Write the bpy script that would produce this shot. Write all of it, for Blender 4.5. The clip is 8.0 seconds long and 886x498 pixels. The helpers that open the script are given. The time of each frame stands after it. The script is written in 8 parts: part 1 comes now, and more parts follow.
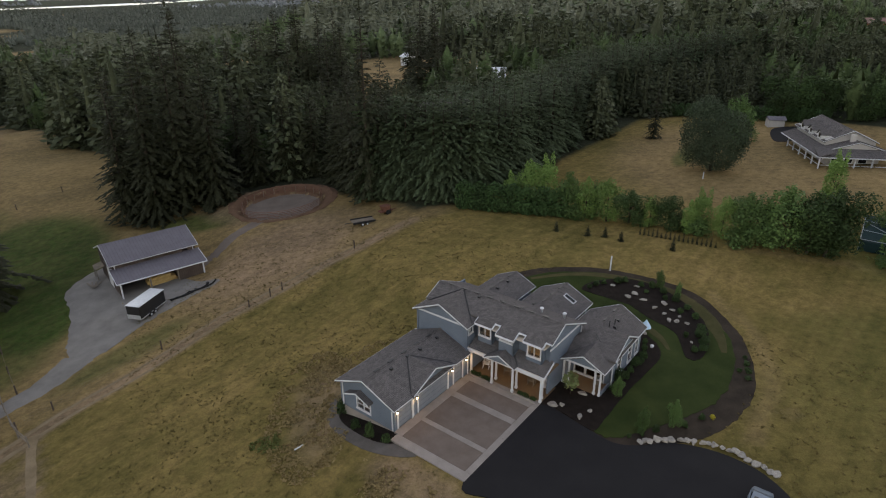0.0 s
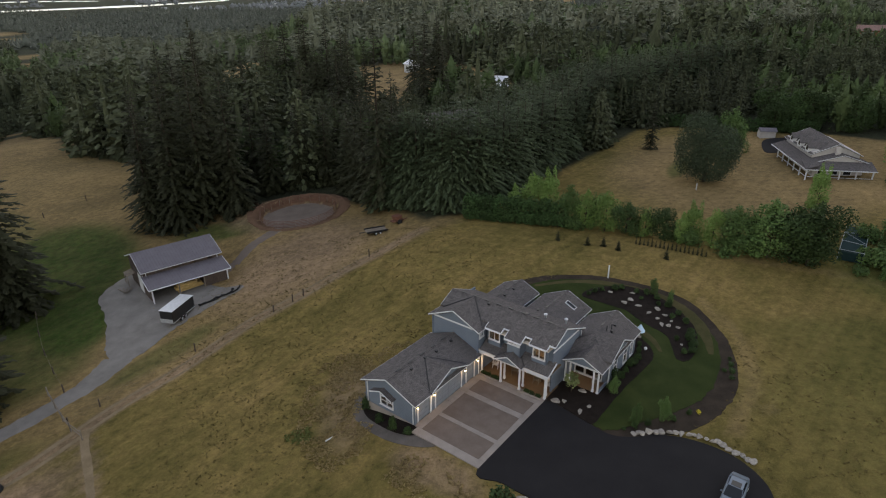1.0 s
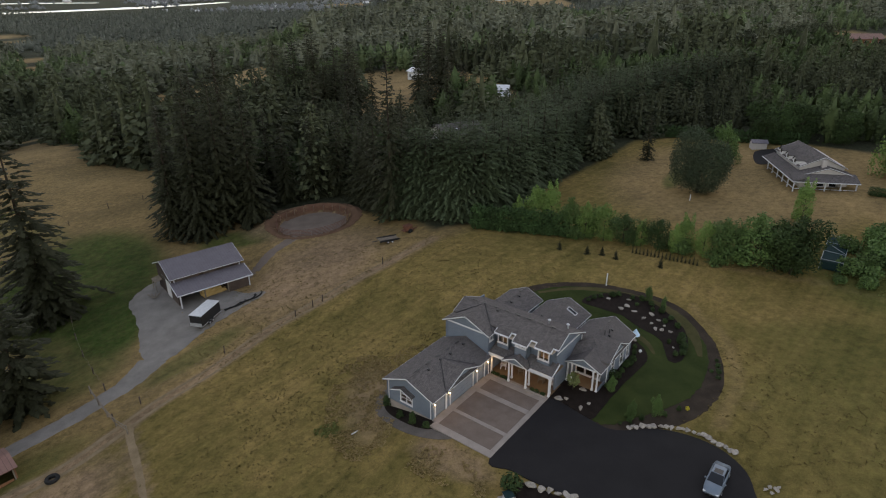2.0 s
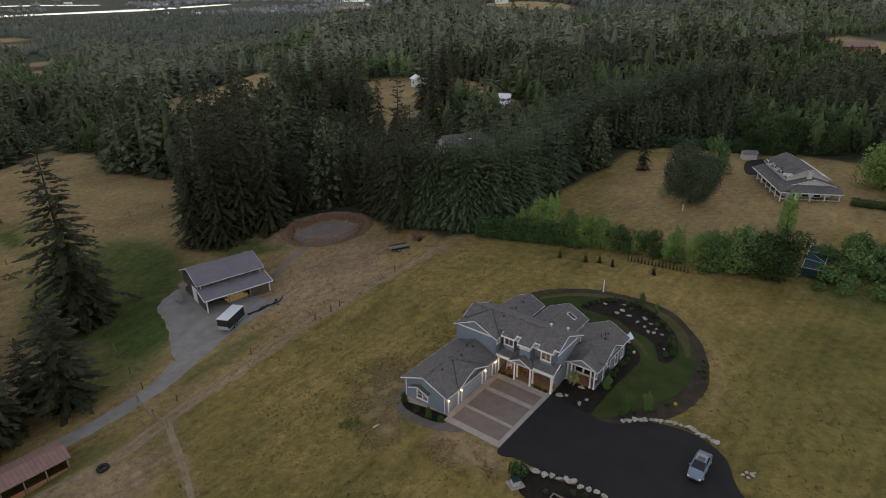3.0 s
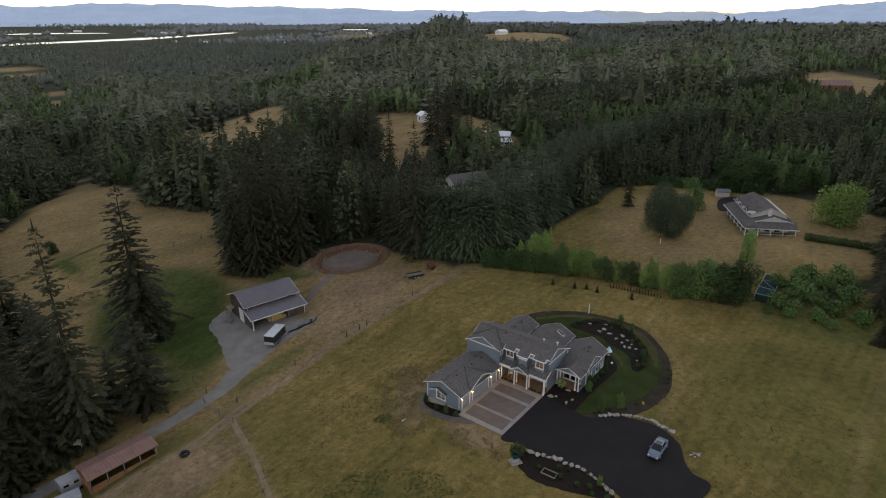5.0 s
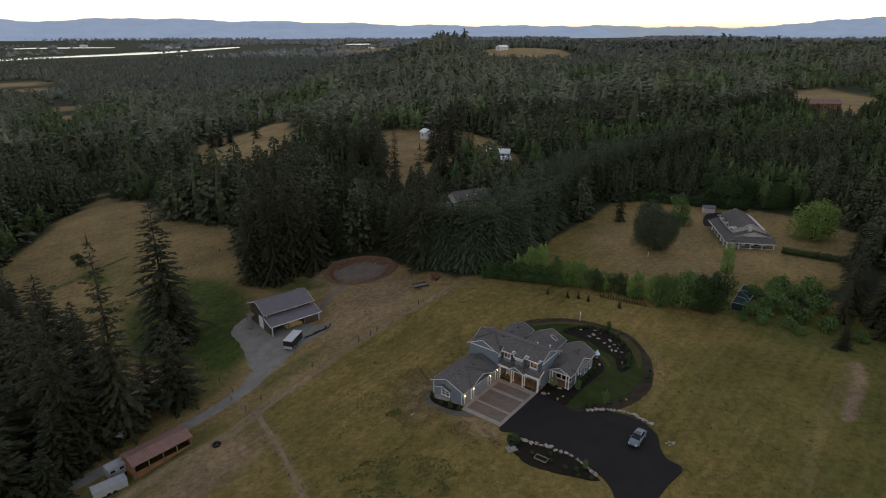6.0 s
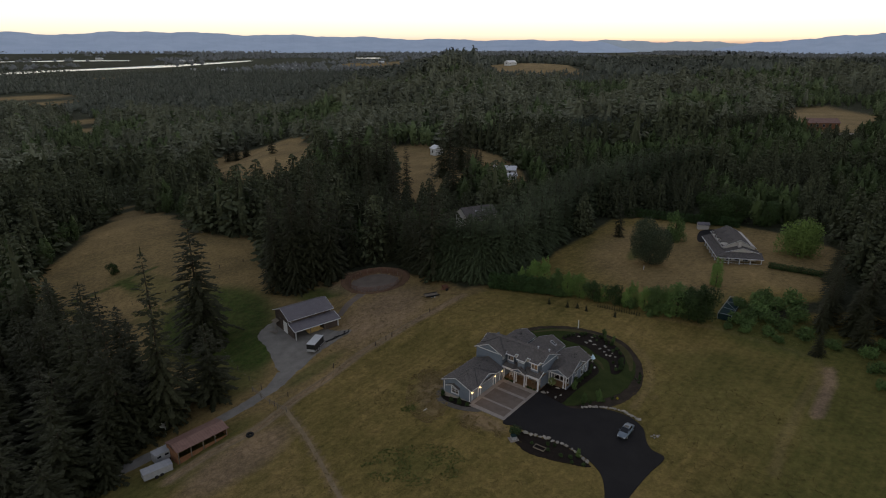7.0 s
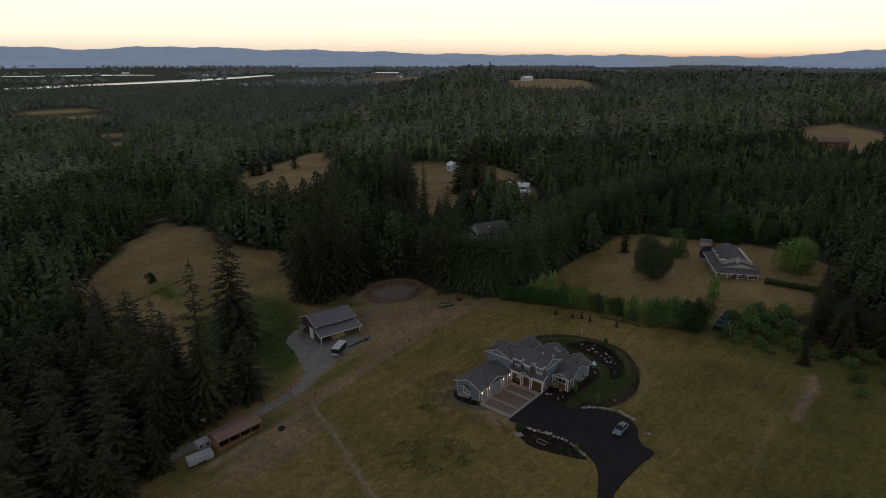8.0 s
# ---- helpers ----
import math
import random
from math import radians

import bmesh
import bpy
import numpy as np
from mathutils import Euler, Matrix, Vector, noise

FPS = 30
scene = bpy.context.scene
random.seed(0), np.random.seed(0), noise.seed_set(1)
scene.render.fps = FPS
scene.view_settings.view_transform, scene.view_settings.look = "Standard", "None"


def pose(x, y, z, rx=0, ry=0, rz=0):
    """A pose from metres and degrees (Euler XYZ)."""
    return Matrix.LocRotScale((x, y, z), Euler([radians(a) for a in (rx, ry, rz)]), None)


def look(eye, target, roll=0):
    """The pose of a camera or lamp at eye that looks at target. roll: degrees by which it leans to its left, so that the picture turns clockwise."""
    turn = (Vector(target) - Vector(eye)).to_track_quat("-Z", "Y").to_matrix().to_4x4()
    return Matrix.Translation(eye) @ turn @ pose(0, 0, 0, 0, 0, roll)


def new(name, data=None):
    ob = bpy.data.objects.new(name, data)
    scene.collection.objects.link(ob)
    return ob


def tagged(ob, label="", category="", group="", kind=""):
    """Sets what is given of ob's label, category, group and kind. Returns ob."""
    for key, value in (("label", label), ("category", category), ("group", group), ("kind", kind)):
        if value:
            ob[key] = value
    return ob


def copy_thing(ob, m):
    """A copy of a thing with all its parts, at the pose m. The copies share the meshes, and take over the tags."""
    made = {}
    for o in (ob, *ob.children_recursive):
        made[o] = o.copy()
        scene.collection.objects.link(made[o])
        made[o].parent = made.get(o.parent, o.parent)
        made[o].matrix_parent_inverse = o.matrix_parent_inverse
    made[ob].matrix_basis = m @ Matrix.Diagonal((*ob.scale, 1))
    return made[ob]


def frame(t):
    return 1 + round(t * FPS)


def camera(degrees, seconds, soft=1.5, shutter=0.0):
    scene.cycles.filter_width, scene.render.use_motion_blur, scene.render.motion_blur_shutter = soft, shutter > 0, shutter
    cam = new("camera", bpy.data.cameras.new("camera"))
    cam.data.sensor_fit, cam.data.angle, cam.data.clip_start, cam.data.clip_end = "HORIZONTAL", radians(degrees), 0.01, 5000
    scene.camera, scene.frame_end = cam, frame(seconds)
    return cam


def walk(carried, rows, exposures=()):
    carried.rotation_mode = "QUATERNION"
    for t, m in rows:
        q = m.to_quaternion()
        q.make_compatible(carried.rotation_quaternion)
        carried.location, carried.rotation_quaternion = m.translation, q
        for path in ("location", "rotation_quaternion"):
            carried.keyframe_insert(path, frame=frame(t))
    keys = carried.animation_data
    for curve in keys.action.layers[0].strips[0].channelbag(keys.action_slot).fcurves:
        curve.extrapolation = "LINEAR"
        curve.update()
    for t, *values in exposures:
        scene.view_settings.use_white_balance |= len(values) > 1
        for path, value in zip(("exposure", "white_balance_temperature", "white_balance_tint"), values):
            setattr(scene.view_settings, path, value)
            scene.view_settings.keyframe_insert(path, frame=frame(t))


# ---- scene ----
cam = camera(73.3, 8.0, soft=1.1)
PATH = [
    (0, (0.665, 1.275, 35.558), (0.651, 3.105, 34.752), -0.4),
    (0.5, (-0.036, -1.416, 37.359), (-0.049, 0.415, 36.554), -0.4),
    (1, (-0.762, -4.062, 39.233), (-0.776, -2.23, 38.429), -0.4),
    (1.5, (-1.577, -6.801, 41.092), (-1.589, -4.969, 40.291), -0.3),
    (3, (-3.937, -15.806, 47.174), (-3.947, -13.972, 46.377), -0.3),
    (3.5, (-4.588, -19.479, 49.313), (-4.598, -17.639, 48.529), -0.2),
    (4, (-5.176, -23.711, 51.486), (-5.187, -21.863, 50.722), -0.2),
    (5.5, (-6.449, -38.533, 57.953), (-6.459, -36.661, 57.248), -0.1),
    (6, (-6.72, -44.059, 60.076), (-6.733, -42.18, 59.39), -0.1),
    (6.5, (-7.151, -49.839, 62.394), (-7.168, -47.953, 61.726), 0.0),
    (7, (-7.291, -55.731, 64.47), (-7.329, -53.839, 63.822), 0.1),
    (7.5, (-6.989, -61.594, 66.635), (-7.058, -59.696, 66.008), 0.0),
    (8, (-6.617, -67.588, 68.768), (-6.709, -65.685, 68.16), 0.1),
]
EXPOSURES = [(0.0, 0.5), (1.5, 0.48), (3.5, 0.45), (4.2, 0.45), (5.5, 0.15), (6.5, -0.2), (8.0, -0.75)]
walk(cam, [(t, look(eye, target, roll)) for t, eye, target, roll in PATH], EXPOSURES)

# ---- world and light: dusk, glow low in the sky ahead, soft cool light above ----
SUN_AZ, SUN_EL = 20.0, 3.0  # degrees clockwise from +y, and above the horizon
world = bpy.data.worlds.new("dusk_sky")
scene.world = world
world.use_nodes = True
wn, wl = world.node_tree.nodes, world.node_tree.links
wn.clear()
w_out = wn.new("ShaderNodeOutputWorld")
w_bg = wn.new("ShaderNodeBackground")
w_bg.inputs["Strength"].default_value = 1.0
w_sky = wn.new("ShaderNodeTexSky")
w_sky.sky_type = "NISHITA"
w_sky.sun_disc = False
w_sky.sun_elevation = radians(SUN_EL)
w_sky.sun_rotation = radians(SUN_AZ)
w_sky.air_density, w_sky.dust_density, w_sky.ozone_density = 1.0, 2.0, 2.0
w_tc = wn.new("ShaderNodeTexCoord")
w_sep = wn.new("ShaderNodeSeparateXYZ")
wl.new(w_tc.outputs["Generated"], w_sep.inputs[0])
w_ramp = wn.new("ShaderNodeValToRGB")
cr = w_ramp.color_ramp
cr.elements[0].position, cr.elements[0].color = 0.0, (0.30, 0.22, 0.20, 1)
cr.elements[1].position, cr.elements[1].color = 1.0, (0.37, 0.42, 0.56, 1)
for p, c in ((0.01, (1.45, 1.18, 0.9, 1)), (0.035, (1.8, 1.68, 1.34, 1)), (0.1, (1.93, 1.85, 1.6, 1)), (0.2, (1.6, 1.57, 1.44, 1)), (0.42, (0.63, 0.65, 0.7, 1))):
    e = cr.elements.new(p)
    e.color = c
wl.new(w_sep.outputs["Z"], w_ramp.inputs[0])
w_mul = wn.new("ShaderNodeVectorMath")
w_mul.operation = "SCALE"
w_mul.inputs["Scale"].default_value = 0.015
wl.new(w_sky.outputs[0], w_mul.inputs[0])
w_add = wn.new("ShaderNodeVectorMath")
w_add.operation = "ADD"
wl.new(w_mul.outputs[0], w_add.inputs[0])
wl.new(w_ramp.outputs[0], w_add.inputs[1])
wl.new(w_add.outputs[0], w_bg.inputs["Color"])
wl.new(w_bg.outputs[0], w_out.inputs[0])

sun_data = bpy.data.lights.new("sun", "SUN")
sun_data.energy, sun_data.angle, sun_data.color = 0.3, radians(40), (1.0, 0.86, 0.72)
sun = new("sun", sun_data)
sa = radians(SUN_AZ)
sun.matrix_world = look((0, 0, 200), (-math.sin(sa) * 100, -math.cos(sa) * 100, 200 - 60))


# ---- materials ----
def material(name, rough=0.9, metal=0.0):
    m = bpy.data.materials.new(name)
    m.use_nodes = True
    p = m.node_tree.nodes["Principled BSDF"]
    p.inputs["Roughness"].default_value, p.inputs["Metallic"].default_value = rough, metal
    p.inputs["Specular IOR Level"].default_value = 0.3
    return m, m.node_tree.nodes, m.node_tree.links, p


def ramp(n, stops):
    r = n.new("ShaderNodeValToRGB")
    while len(r.color_ramp.elements) < len(stops):
        r.color_ramp.elements.new(0.5)
    for e, (p, c) in zip(r.color_ramp.elements, stops):
        e.position, e.color = p, (*c, 1)
    return r


def noise_tex(n, l, coords, scale, detail=4.0, rough=0.6, stretch=None, turn=0.0):
    t = n.new("ShaderNodeTexNoise")
    t.inputs["Scale"].default_value, t.inputs["Detail"].default_value, t.inputs["Roughness"].default_value = scale, detail, rough
    if stretch:
        if turn:
            rot = n.new("ShaderNodeMapping")
            rot.inputs["Rotation"].default_value = (0, 0, radians(-turn))
            l.new(coords, rot.inputs[0])
            coords = rot.outputs[0]
        mp = n.new("ShaderNodeMapping")
        mp.inputs["Scale"].default_value = stretch
        l.new(coords, mp.inputs[0])
        coords = mp.outputs[0]
    l.new(coords, t.inputs["Vector"])
    return t.outputs["Fac"]


def mix(n, l, fac, a, b, mode="MIX"):
    x = n.new("ShaderNodeMix")
    x.data_type, x.blend_type = "RGBA", mode
    for s, v in ((x.inputs[0], fac), (x.inputs[6], a), (x.inputs[7], b)):
        if isinstance(v, bpy.types.NodeSocket):
            l.new(v, s)
        elif isinstance(v, tuple):
            s.default_value = (*v, 1)
        else:
            s.default_value = v
    return x.outputs[2]


def bump(n, l, p, height, strength, dist):
    b = n.new("ShaderNodeBump")
    b.inputs["Strength"].default_value, b.inputs["Distance"].default_value = strength, dist
    l.new(height, b.inputs["Height"])
    l.new(b.outputs[0], p.inputs["Normal"])


def mottled(name, dark, light, scale, fine, rough=0.9, metal=0.0, bumps=0.4, dist=0.02, stretch=None, island=0.0, random_ob=0.0):
    """A surface with variation at two scales, and a shift of value per piece where asked."""
    m, n, l, p = material(name, rough, metal)
    if rough > 0.84:
        p.inputs["Specular IOR Level"].default_value = 0.08
    tc = n.new("ShaderNodeTexCoord").outputs["Object"]
    a = noise_tex(n, l, tc, scale, 4, 0.6, stretch)
    b = noise_tex(n, l, tc, fine, 3, 0.7, stretch)
    f = mix(n, l, 0.4, a, b)
    r = ramp(n, [(0.3, dark), (0.7, light)])
    l.new(f, r.inputs[0])
    col = r.outputs[0]
    for amount, node, out in ((island, "ShaderNodeNewGeometry", "Random Per Island"), (random_ob, "ShaderNodeObjectInfo", "Random")):
        if amount:
            g = n.new(node)
            mr = n.new("ShaderNodeMapRange")
            mr.inputs[3].default_value, mr.inputs[4].default_value = 1 - amount, 1 + amount
            l.new(g.outputs[out], mr.inputs[0])
            sc = n.new("ShaderNodeVectorMath")
            sc.operation = "SCALE"
            l.new(col, sc.inputs[0])
            l.new(mr.outputs[0], sc.inputs["Scale"])
            col = sc.outputs[0]
    l.new(col, p.inputs["Base Color"])
    if bumps:
        bump(n, l, p, b, bumps, dist)
    return m


def glow(name, colour, strength):
    m, n, l, p = material(name, 0.5)
    p.inputs["Base Color"].default_value = (*colour, 1)
    p.inputs["Emission Color"].default_value = (*colour, 1)
    p.inputs["Emission Strength"].default_value = strength
    return m


def banded(name, dark, light, period, axis, rough, metal=0.0, strength=0.6, dist=0.02, scale=0.8, fine=12):
    """Lapped or ribbed boards: a saw profile along one object axis, over a mottled colour."""
    m, n, l, p = material(name, rough, metal)
    tc = n.new("ShaderNodeTexCoord").outputs["Object"]
    s = n.new("ShaderNodeSeparateXYZ")
    l.new(tc, s.inputs[0])
    d = n.new("ShaderNodeMath")
    d.operation = "DIVIDE"
    d.inputs[1].default_value = period
    l.new(s.outputs[axis], d.inputs[0])
    fr = n.new("ShaderNodeMath")
    fr.operation = "FRACT"
    l.new(d.outputs[0], fr.inputs[0])
    a = noise_tex(n, l, tc, scale)
    b = noise_tex(n, l, tc, fine)
    r = ramp(n, [(0.3, dark), (0.7, light)])
    l.new(mix(n, l, 0.35, a, b), r.inputs[0])
    gap = ramp(n, [(0.0, (0.55, 0.55, 0.55)), (0.16, (1, 1, 1))])
    l.new(fr.outputs[0], gap.inputs[0])
    l.new(mix(n, l, 1.0, r.outputs[0], gap.outputs[0], "MULTIPLY"), p.inputs["Base Color"])
    bump(n, l, p, fr.outputs[0], strength, dist)
    return m


def shingles(name, turn, dark=(0.088, 0.081, 0.079), light=(0.124, 0.115, 0.112)):
    m, n, l, p = material(name, 1.0)
    p.inputs["Specular IOR Level"].default_value = 0.02
    tc = n.new("ShaderNodeTexCoord").outputs["Object"]
    mp = n.new("ShaderNodeMapping")
    mp.inputs["Rotation"].default_value = (0, 0, radians(turn))
    l.new(tc, mp.inputs[0])
    br = n.new("ShaderNodeTexBrick")
    br.inputs["Scale"].default_value = 1.0
    br.inputs["Brick Width"].default_value, br.inputs["Row Height"].default_value = 0.30, 0.13
    br.inputs["Mortar Size"].default_value = 0.008
    br.inputs["Color1"].default_value, br.inputs["Color2"].default_value = (*dark, 1), (*light, 1)
    br.inputs["Mortar"].default_value = (0.03, 0.03, 0.032, 1)
    l.new(mp.outputs[0], br.inputs["Vector"])
    big = ramp(n, [(0.3, (0.86, 0.86, 0.87)), (0.7, (1.1, 1.09, 1.08))])
    l.new(noise_tex(n, l, tc, 1.6, 5, 0.7), big.inputs[0])
    l.new(mix(n, l, 1.0, br.outputs[0], big.outputs[0], "MULTIPLY"), p.inputs["Base Color"])
    bump(n, l, p, br.outputs[1], -0.4, 0.012)
    return m


def leaves(name, dark, light, tone=False, spread=1.0):
    m, n, l, p = material(name, 0.75)
    p.inputs["Specular IOR Level"].default_value = 0.15
    g = n.new("ShaderNodeNewGeometry")
    oi = n.new("ShaderNodeObjectInfo")
    tc = n.new("ShaderNodeTexCoord").outputs["Object"]
    r = ramp(n, [(0.0, dark), (1.0, light)])
    l.new(mix(n, l, 0.5, g.outputs["Random Per Island"], noise_tex(n, l, tc, 0.35, 3)), r.inputs[0])
    mr = n.new("ShaderNodeMapRange")
    mr.inputs[3].default_value, mr.inputs[4].default_value = (1 - 0.42 * spread, 1 + 0.5 * spread) if tone else (0.75, 1.3)
    if tone:
        at = n.new("ShaderNodeAttribute")
        at.attribute_name = "tone"
        l.new(at.outputs["Fac"], mr.inputs[0])
    else:
        l.new(oi.outputs["Random"], mr.inputs[0])
    sc = n.new("ShaderNodeVectorMath")
    sc.operation = "SCALE"
    l.new(r.outputs[0], sc.inputs[0])
    l.new(mr.outputs[0], sc.inputs["Scale"])
    if tone:
        fine = noise_tex(n, l, tc, 0.9, 5, 0.75)
        fr = ramp(n, [(0.3, (0.78, 0.78, 0.78)), (0.7, (1.22, 1.22, 1.2))])
        l.new(fine, fr.inputs[0])
        l.new(mix(n, l, 1.0, sc.outputs[0], fr.outputs[0], "MULTIPLY"), p.inputs["Base Color"])
        bump(n, l, p, fine, 0.35, 0.8)
    else:
        l.new(sc.outputs[0], p.inputs["Base Color"])
    return m


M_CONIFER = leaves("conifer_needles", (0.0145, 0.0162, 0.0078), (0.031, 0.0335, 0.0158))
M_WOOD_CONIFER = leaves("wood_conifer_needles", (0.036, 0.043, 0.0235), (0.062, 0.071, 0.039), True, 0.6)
# The two farthest woods: grey distance haze is painted into the leaf colour.
M_HAZE_CONIFER = leaves("haze_grey_green_woods", (0.072, 0.081, 0.066), (0.094, 0.103, 0.085), True, 0.4)
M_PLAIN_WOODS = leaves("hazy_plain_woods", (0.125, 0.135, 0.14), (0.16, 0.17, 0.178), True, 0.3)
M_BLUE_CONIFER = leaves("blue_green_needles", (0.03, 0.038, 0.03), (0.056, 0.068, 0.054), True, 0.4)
# Middle woods: both leaf colours raised to stand in for haze.
M_FAR_CONIFER = leaves("haze_paled_conifer_needles", (0.088, 0.096, 0.066), (0.126, 0.136, 0.096), True, 0.45)
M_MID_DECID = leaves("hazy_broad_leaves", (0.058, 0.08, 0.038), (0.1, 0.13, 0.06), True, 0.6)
M_DECID = leaves("broad_leaves", (0.06, 0.105, 0.027), (0.15, 0.225, 0.06))
M_FAR_DECID = leaves("far_broad_leaves", (0.03, 0.046, 0.018), (0.066, 0.094, 0.034), True, 0.8)
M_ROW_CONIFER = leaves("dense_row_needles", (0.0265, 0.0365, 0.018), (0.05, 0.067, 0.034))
M_MIDLEAF = leaves("mid_green_leaves", (0.034, 0.064, 0.02), (0.09, 0.14, 0.042))
M_BLUELEAF = leaves("grey_green_leaves", (0.02, 0.03, 0.017), (0.05, 0.066, 0.038))
M_SHRUB = leaves("shrub_leaves", (0.014, 0.03, 0.01), (0.046, 0.072, 0.022))
M_HEDGE = leaves("hedge_leaves", (0.017, 0.037, 0.012), (0.045, 0.08, 0.026))
M_WILLOW = leaves("willow_leaves", (0.06, 0.1, 0.026), (0.135, 0.19, 0.05))
M_FLOWER = leaves("pale_flower_leaves", (0.1, 0.14, 0.05), (0.25, 0.28, 0.12))
M_BARK = mottled("bark", (0.022, 0.018, 0.014), (0.055, 0.045, 0.035), 3, 20, stretch=(1, 1, 0.2))
M_SIDING = banded("blue_grey_lap_siding", (0.105, 0.128, 0.165), (0.135, 0.16, 0.2), 0.19, 2, 0.7)
M_WHITE = mottled("white_trim_paint", (0.44, 0.45, 0.48), (0.54, 0.55, 0.58), 2, 30, 0.5, bumps=0.1)
M_ROOF_U = shingles("roof_shingles_along", 0)
M_ROOF_V = shingles("roof_shingles_across", 90)
M_GDOOR = banded("grey_garage_door_panels", (0.15, 0.17, 0.2), (0.19, 0.21, 0.24), 0.53, 2, 0.5, strength=0.5, dist=0.03)
M_CONC = mottled("pale_concrete", (0.17, 0.15, 0.134), (0.275, 0.245, 0.222), 0.8, 22, bumps=0.15, random_ob=0.05)
M_AGG = mottled("brown_exposed_aggregate", (0.096, 0.077, 0.065), (0.165, 0.134, 0.114), 0.6, 60, bumps=0.4, dist=0.006, random_ob=0.06)
M_ASPHALT = mottled("dark_asphalt", (0.0112, 0.0108, 0.0118), (0.0195, 0.0187, 0.0198), 0.25, 40, 0.85, bumps=0.3, dist=0.006)
M_DECK = banded("warm_wood_decking", (0.1, 0.064, 0.034), (0.165, 0.11, 0.06), 0.14, 1, 0.6)
M_STONE = mottled("pale_stone", (0.15, 0.137, 0.12), (0.36, 0.335, 0.3), 3.5, 14, dist=0.05, random_ob=0.15)
M_RUST = mottled("rusty_panel_steel", (0.075, 0.032, 0.02), (0.14, 0.062, 0.04), 3, 20, 0.7)
M_BORDER = mottled("weathered_border_mulch", (0.016, 0.0125, 0.0098), (0.05, 0.039, 0.029), 0.5, 14, bumps=1.0, dist=0.05)
M_MULCH = mottled("dark_bark_mulch", (0.007, 0.0055, 0.0048), (0.022, 0.0165, 0.0135), 1.5, 18, bumps=1.0, dist=0.05)
M_LAWN = mottled("mown_lawn", (0.01, 0.0185, 0.004), (0.039, 0.05, 0.0135), 0.3, 20, bumps=0.8, dist=0.04)
M_WORN = mottled("worn_lawn", (0.024, 0.03, 0.009), (0.08, 0.066, 0.03), 0.5, 16, bumps=0.8, dist=0.04)
M_GRAVEL = mottled("grey_gravel", (0.125, 0.117, 0.106), (0.205, 0.193, 0.178), 0.5, 22, bumps=0.8, dist=0.03)
M_GRAVEL_DARK = mottled("dark_gravel", (0.07, 0.062, 0.056), (0.125, 0.113, 0.103), 0.8, 22, bumps=0.8, dist=0.03)
M_RUT = mottled("worn_rut_soil", (0.12, 0.092, 0.052), (0.215, 0.165, 0.105), 0.6, 9, bumps=0.7, dist=0.04)
M_REDSAND = mottled("reddish_bank_soil", (0.075, 0.045, 0.029), (0.145, 0.09, 0.058), 0.6, 12, bumps=0.7, dist=0.05)
M_SAND = mottled("pen_sand", (0.105, 0.087, 0.072), (0.168, 0.138, 0.116), 0.35, 12, bumps=0.5, dist=0.04)
M_METALROOF = banded("grey_ribbed_metal_roof", (0.084, 0.077, 0.09), (0.122, 0.113, 0.13), 0.45, 0, 0.5, 0.1, strength=0.5, dist=0.025)
M_RUSTROOF = banded("rust_brown_metal_roof", (0.125, 0.068, 0.055), (0.2, 0.12, 0.1), 0.5, 0, 0.6, 0.1, strength=0.8, dist=0.04)
M_BARNWALL = banded("dark_brown_barn_boards", (0.045, 0.033, 0.027), (0.085, 0.064, 0.052), 0.3, 0, 0.85)
M_STRAW = mottled("straw_bales", (0.28, 0.19, 0.07), (0.5, 0.36, 0.16), 2, 20, bumps=0.8, dist=0.05)
M_OLDWOOD = mottled("weathered_wood", (0.1, 0.085, 0.068), (0.22, 0.19, 0.155), 2, 20, stretch=(1, 1, 0.2))
M_BROWNWOOD = banded("stained_shed_boards", (0.13, 0.06, 0.03), (0.22, 0.11, 0.055), 0.25, 0, 0.8)
M_BLACK = mottled("black_paint", (0.012, 0.012, 0.013), (0.025, 0.025, 0.026), 2, 20, 0.35, bumps=0.05)
M_RUBBER = mottled("black_rubber", (0.012, 0.012, 0.012), (0.03, 0.03, 0.03), 4, 30, 0.9)
M_SILVER = mottled("silver_metal", (0.5, 0.52, 0.55), (0.68, 0.7, 0.72), 2, 20, 0.35, 0.7, bumps=0.05)
M_PALEROOF = mottled("pale_metal_roof", (0.42, 0.44, 0.48), (0.56, 0.58, 0.62), 0.8, 10, 0.4, 0.0, bumps=0.1)
M_CARPAINT = mottled("silver_blue_car_paint", (0.1, 0.13, 0.17), (0.125, 0.155, 0.195), 3, 30, 0.35, 0.2, bumps=0.0)
M_WHITEWALL = mottled("white_board_wall", (0.45, 0.455, 0.46), (0.58, 0.585, 0.585), 1, 14, 0.6, bumps=0.2)
M_BEIGE = mottled("beige_siding", (0.34, 0.325, 0.31), (0.43, 0.41, 0.39), 1, 14, 0.7, bumps=0.2)
M_INNER = mottled("interior_plaster", (0.42, 0.36, 0.28), (0.5, 0.44, 0.35), 1, 10, 0.8, bumps=0.1)
M_LAMP = glow("lit_lamp_glass", (1.0, 0.62, 0.25), 14.0)
M_TRAILER = mottled("dull_white_trailer_sheet", (0.2, 0.205, 0.22), (0.3, 0.305, 0.32), 1.2, 12, 0.5, bumps=0.1)
M_TEAL = mottled("teal_plastic", (0.008, 0.02, 0.021), (0.016, 0.032, 0.034), 2, 20, 0.95)
M_NET = mottled("pale_net_frame", (0.16, 0.19, 0.2), (0.24, 0.27, 0.28), 2, 20, 0.5, 0.3)
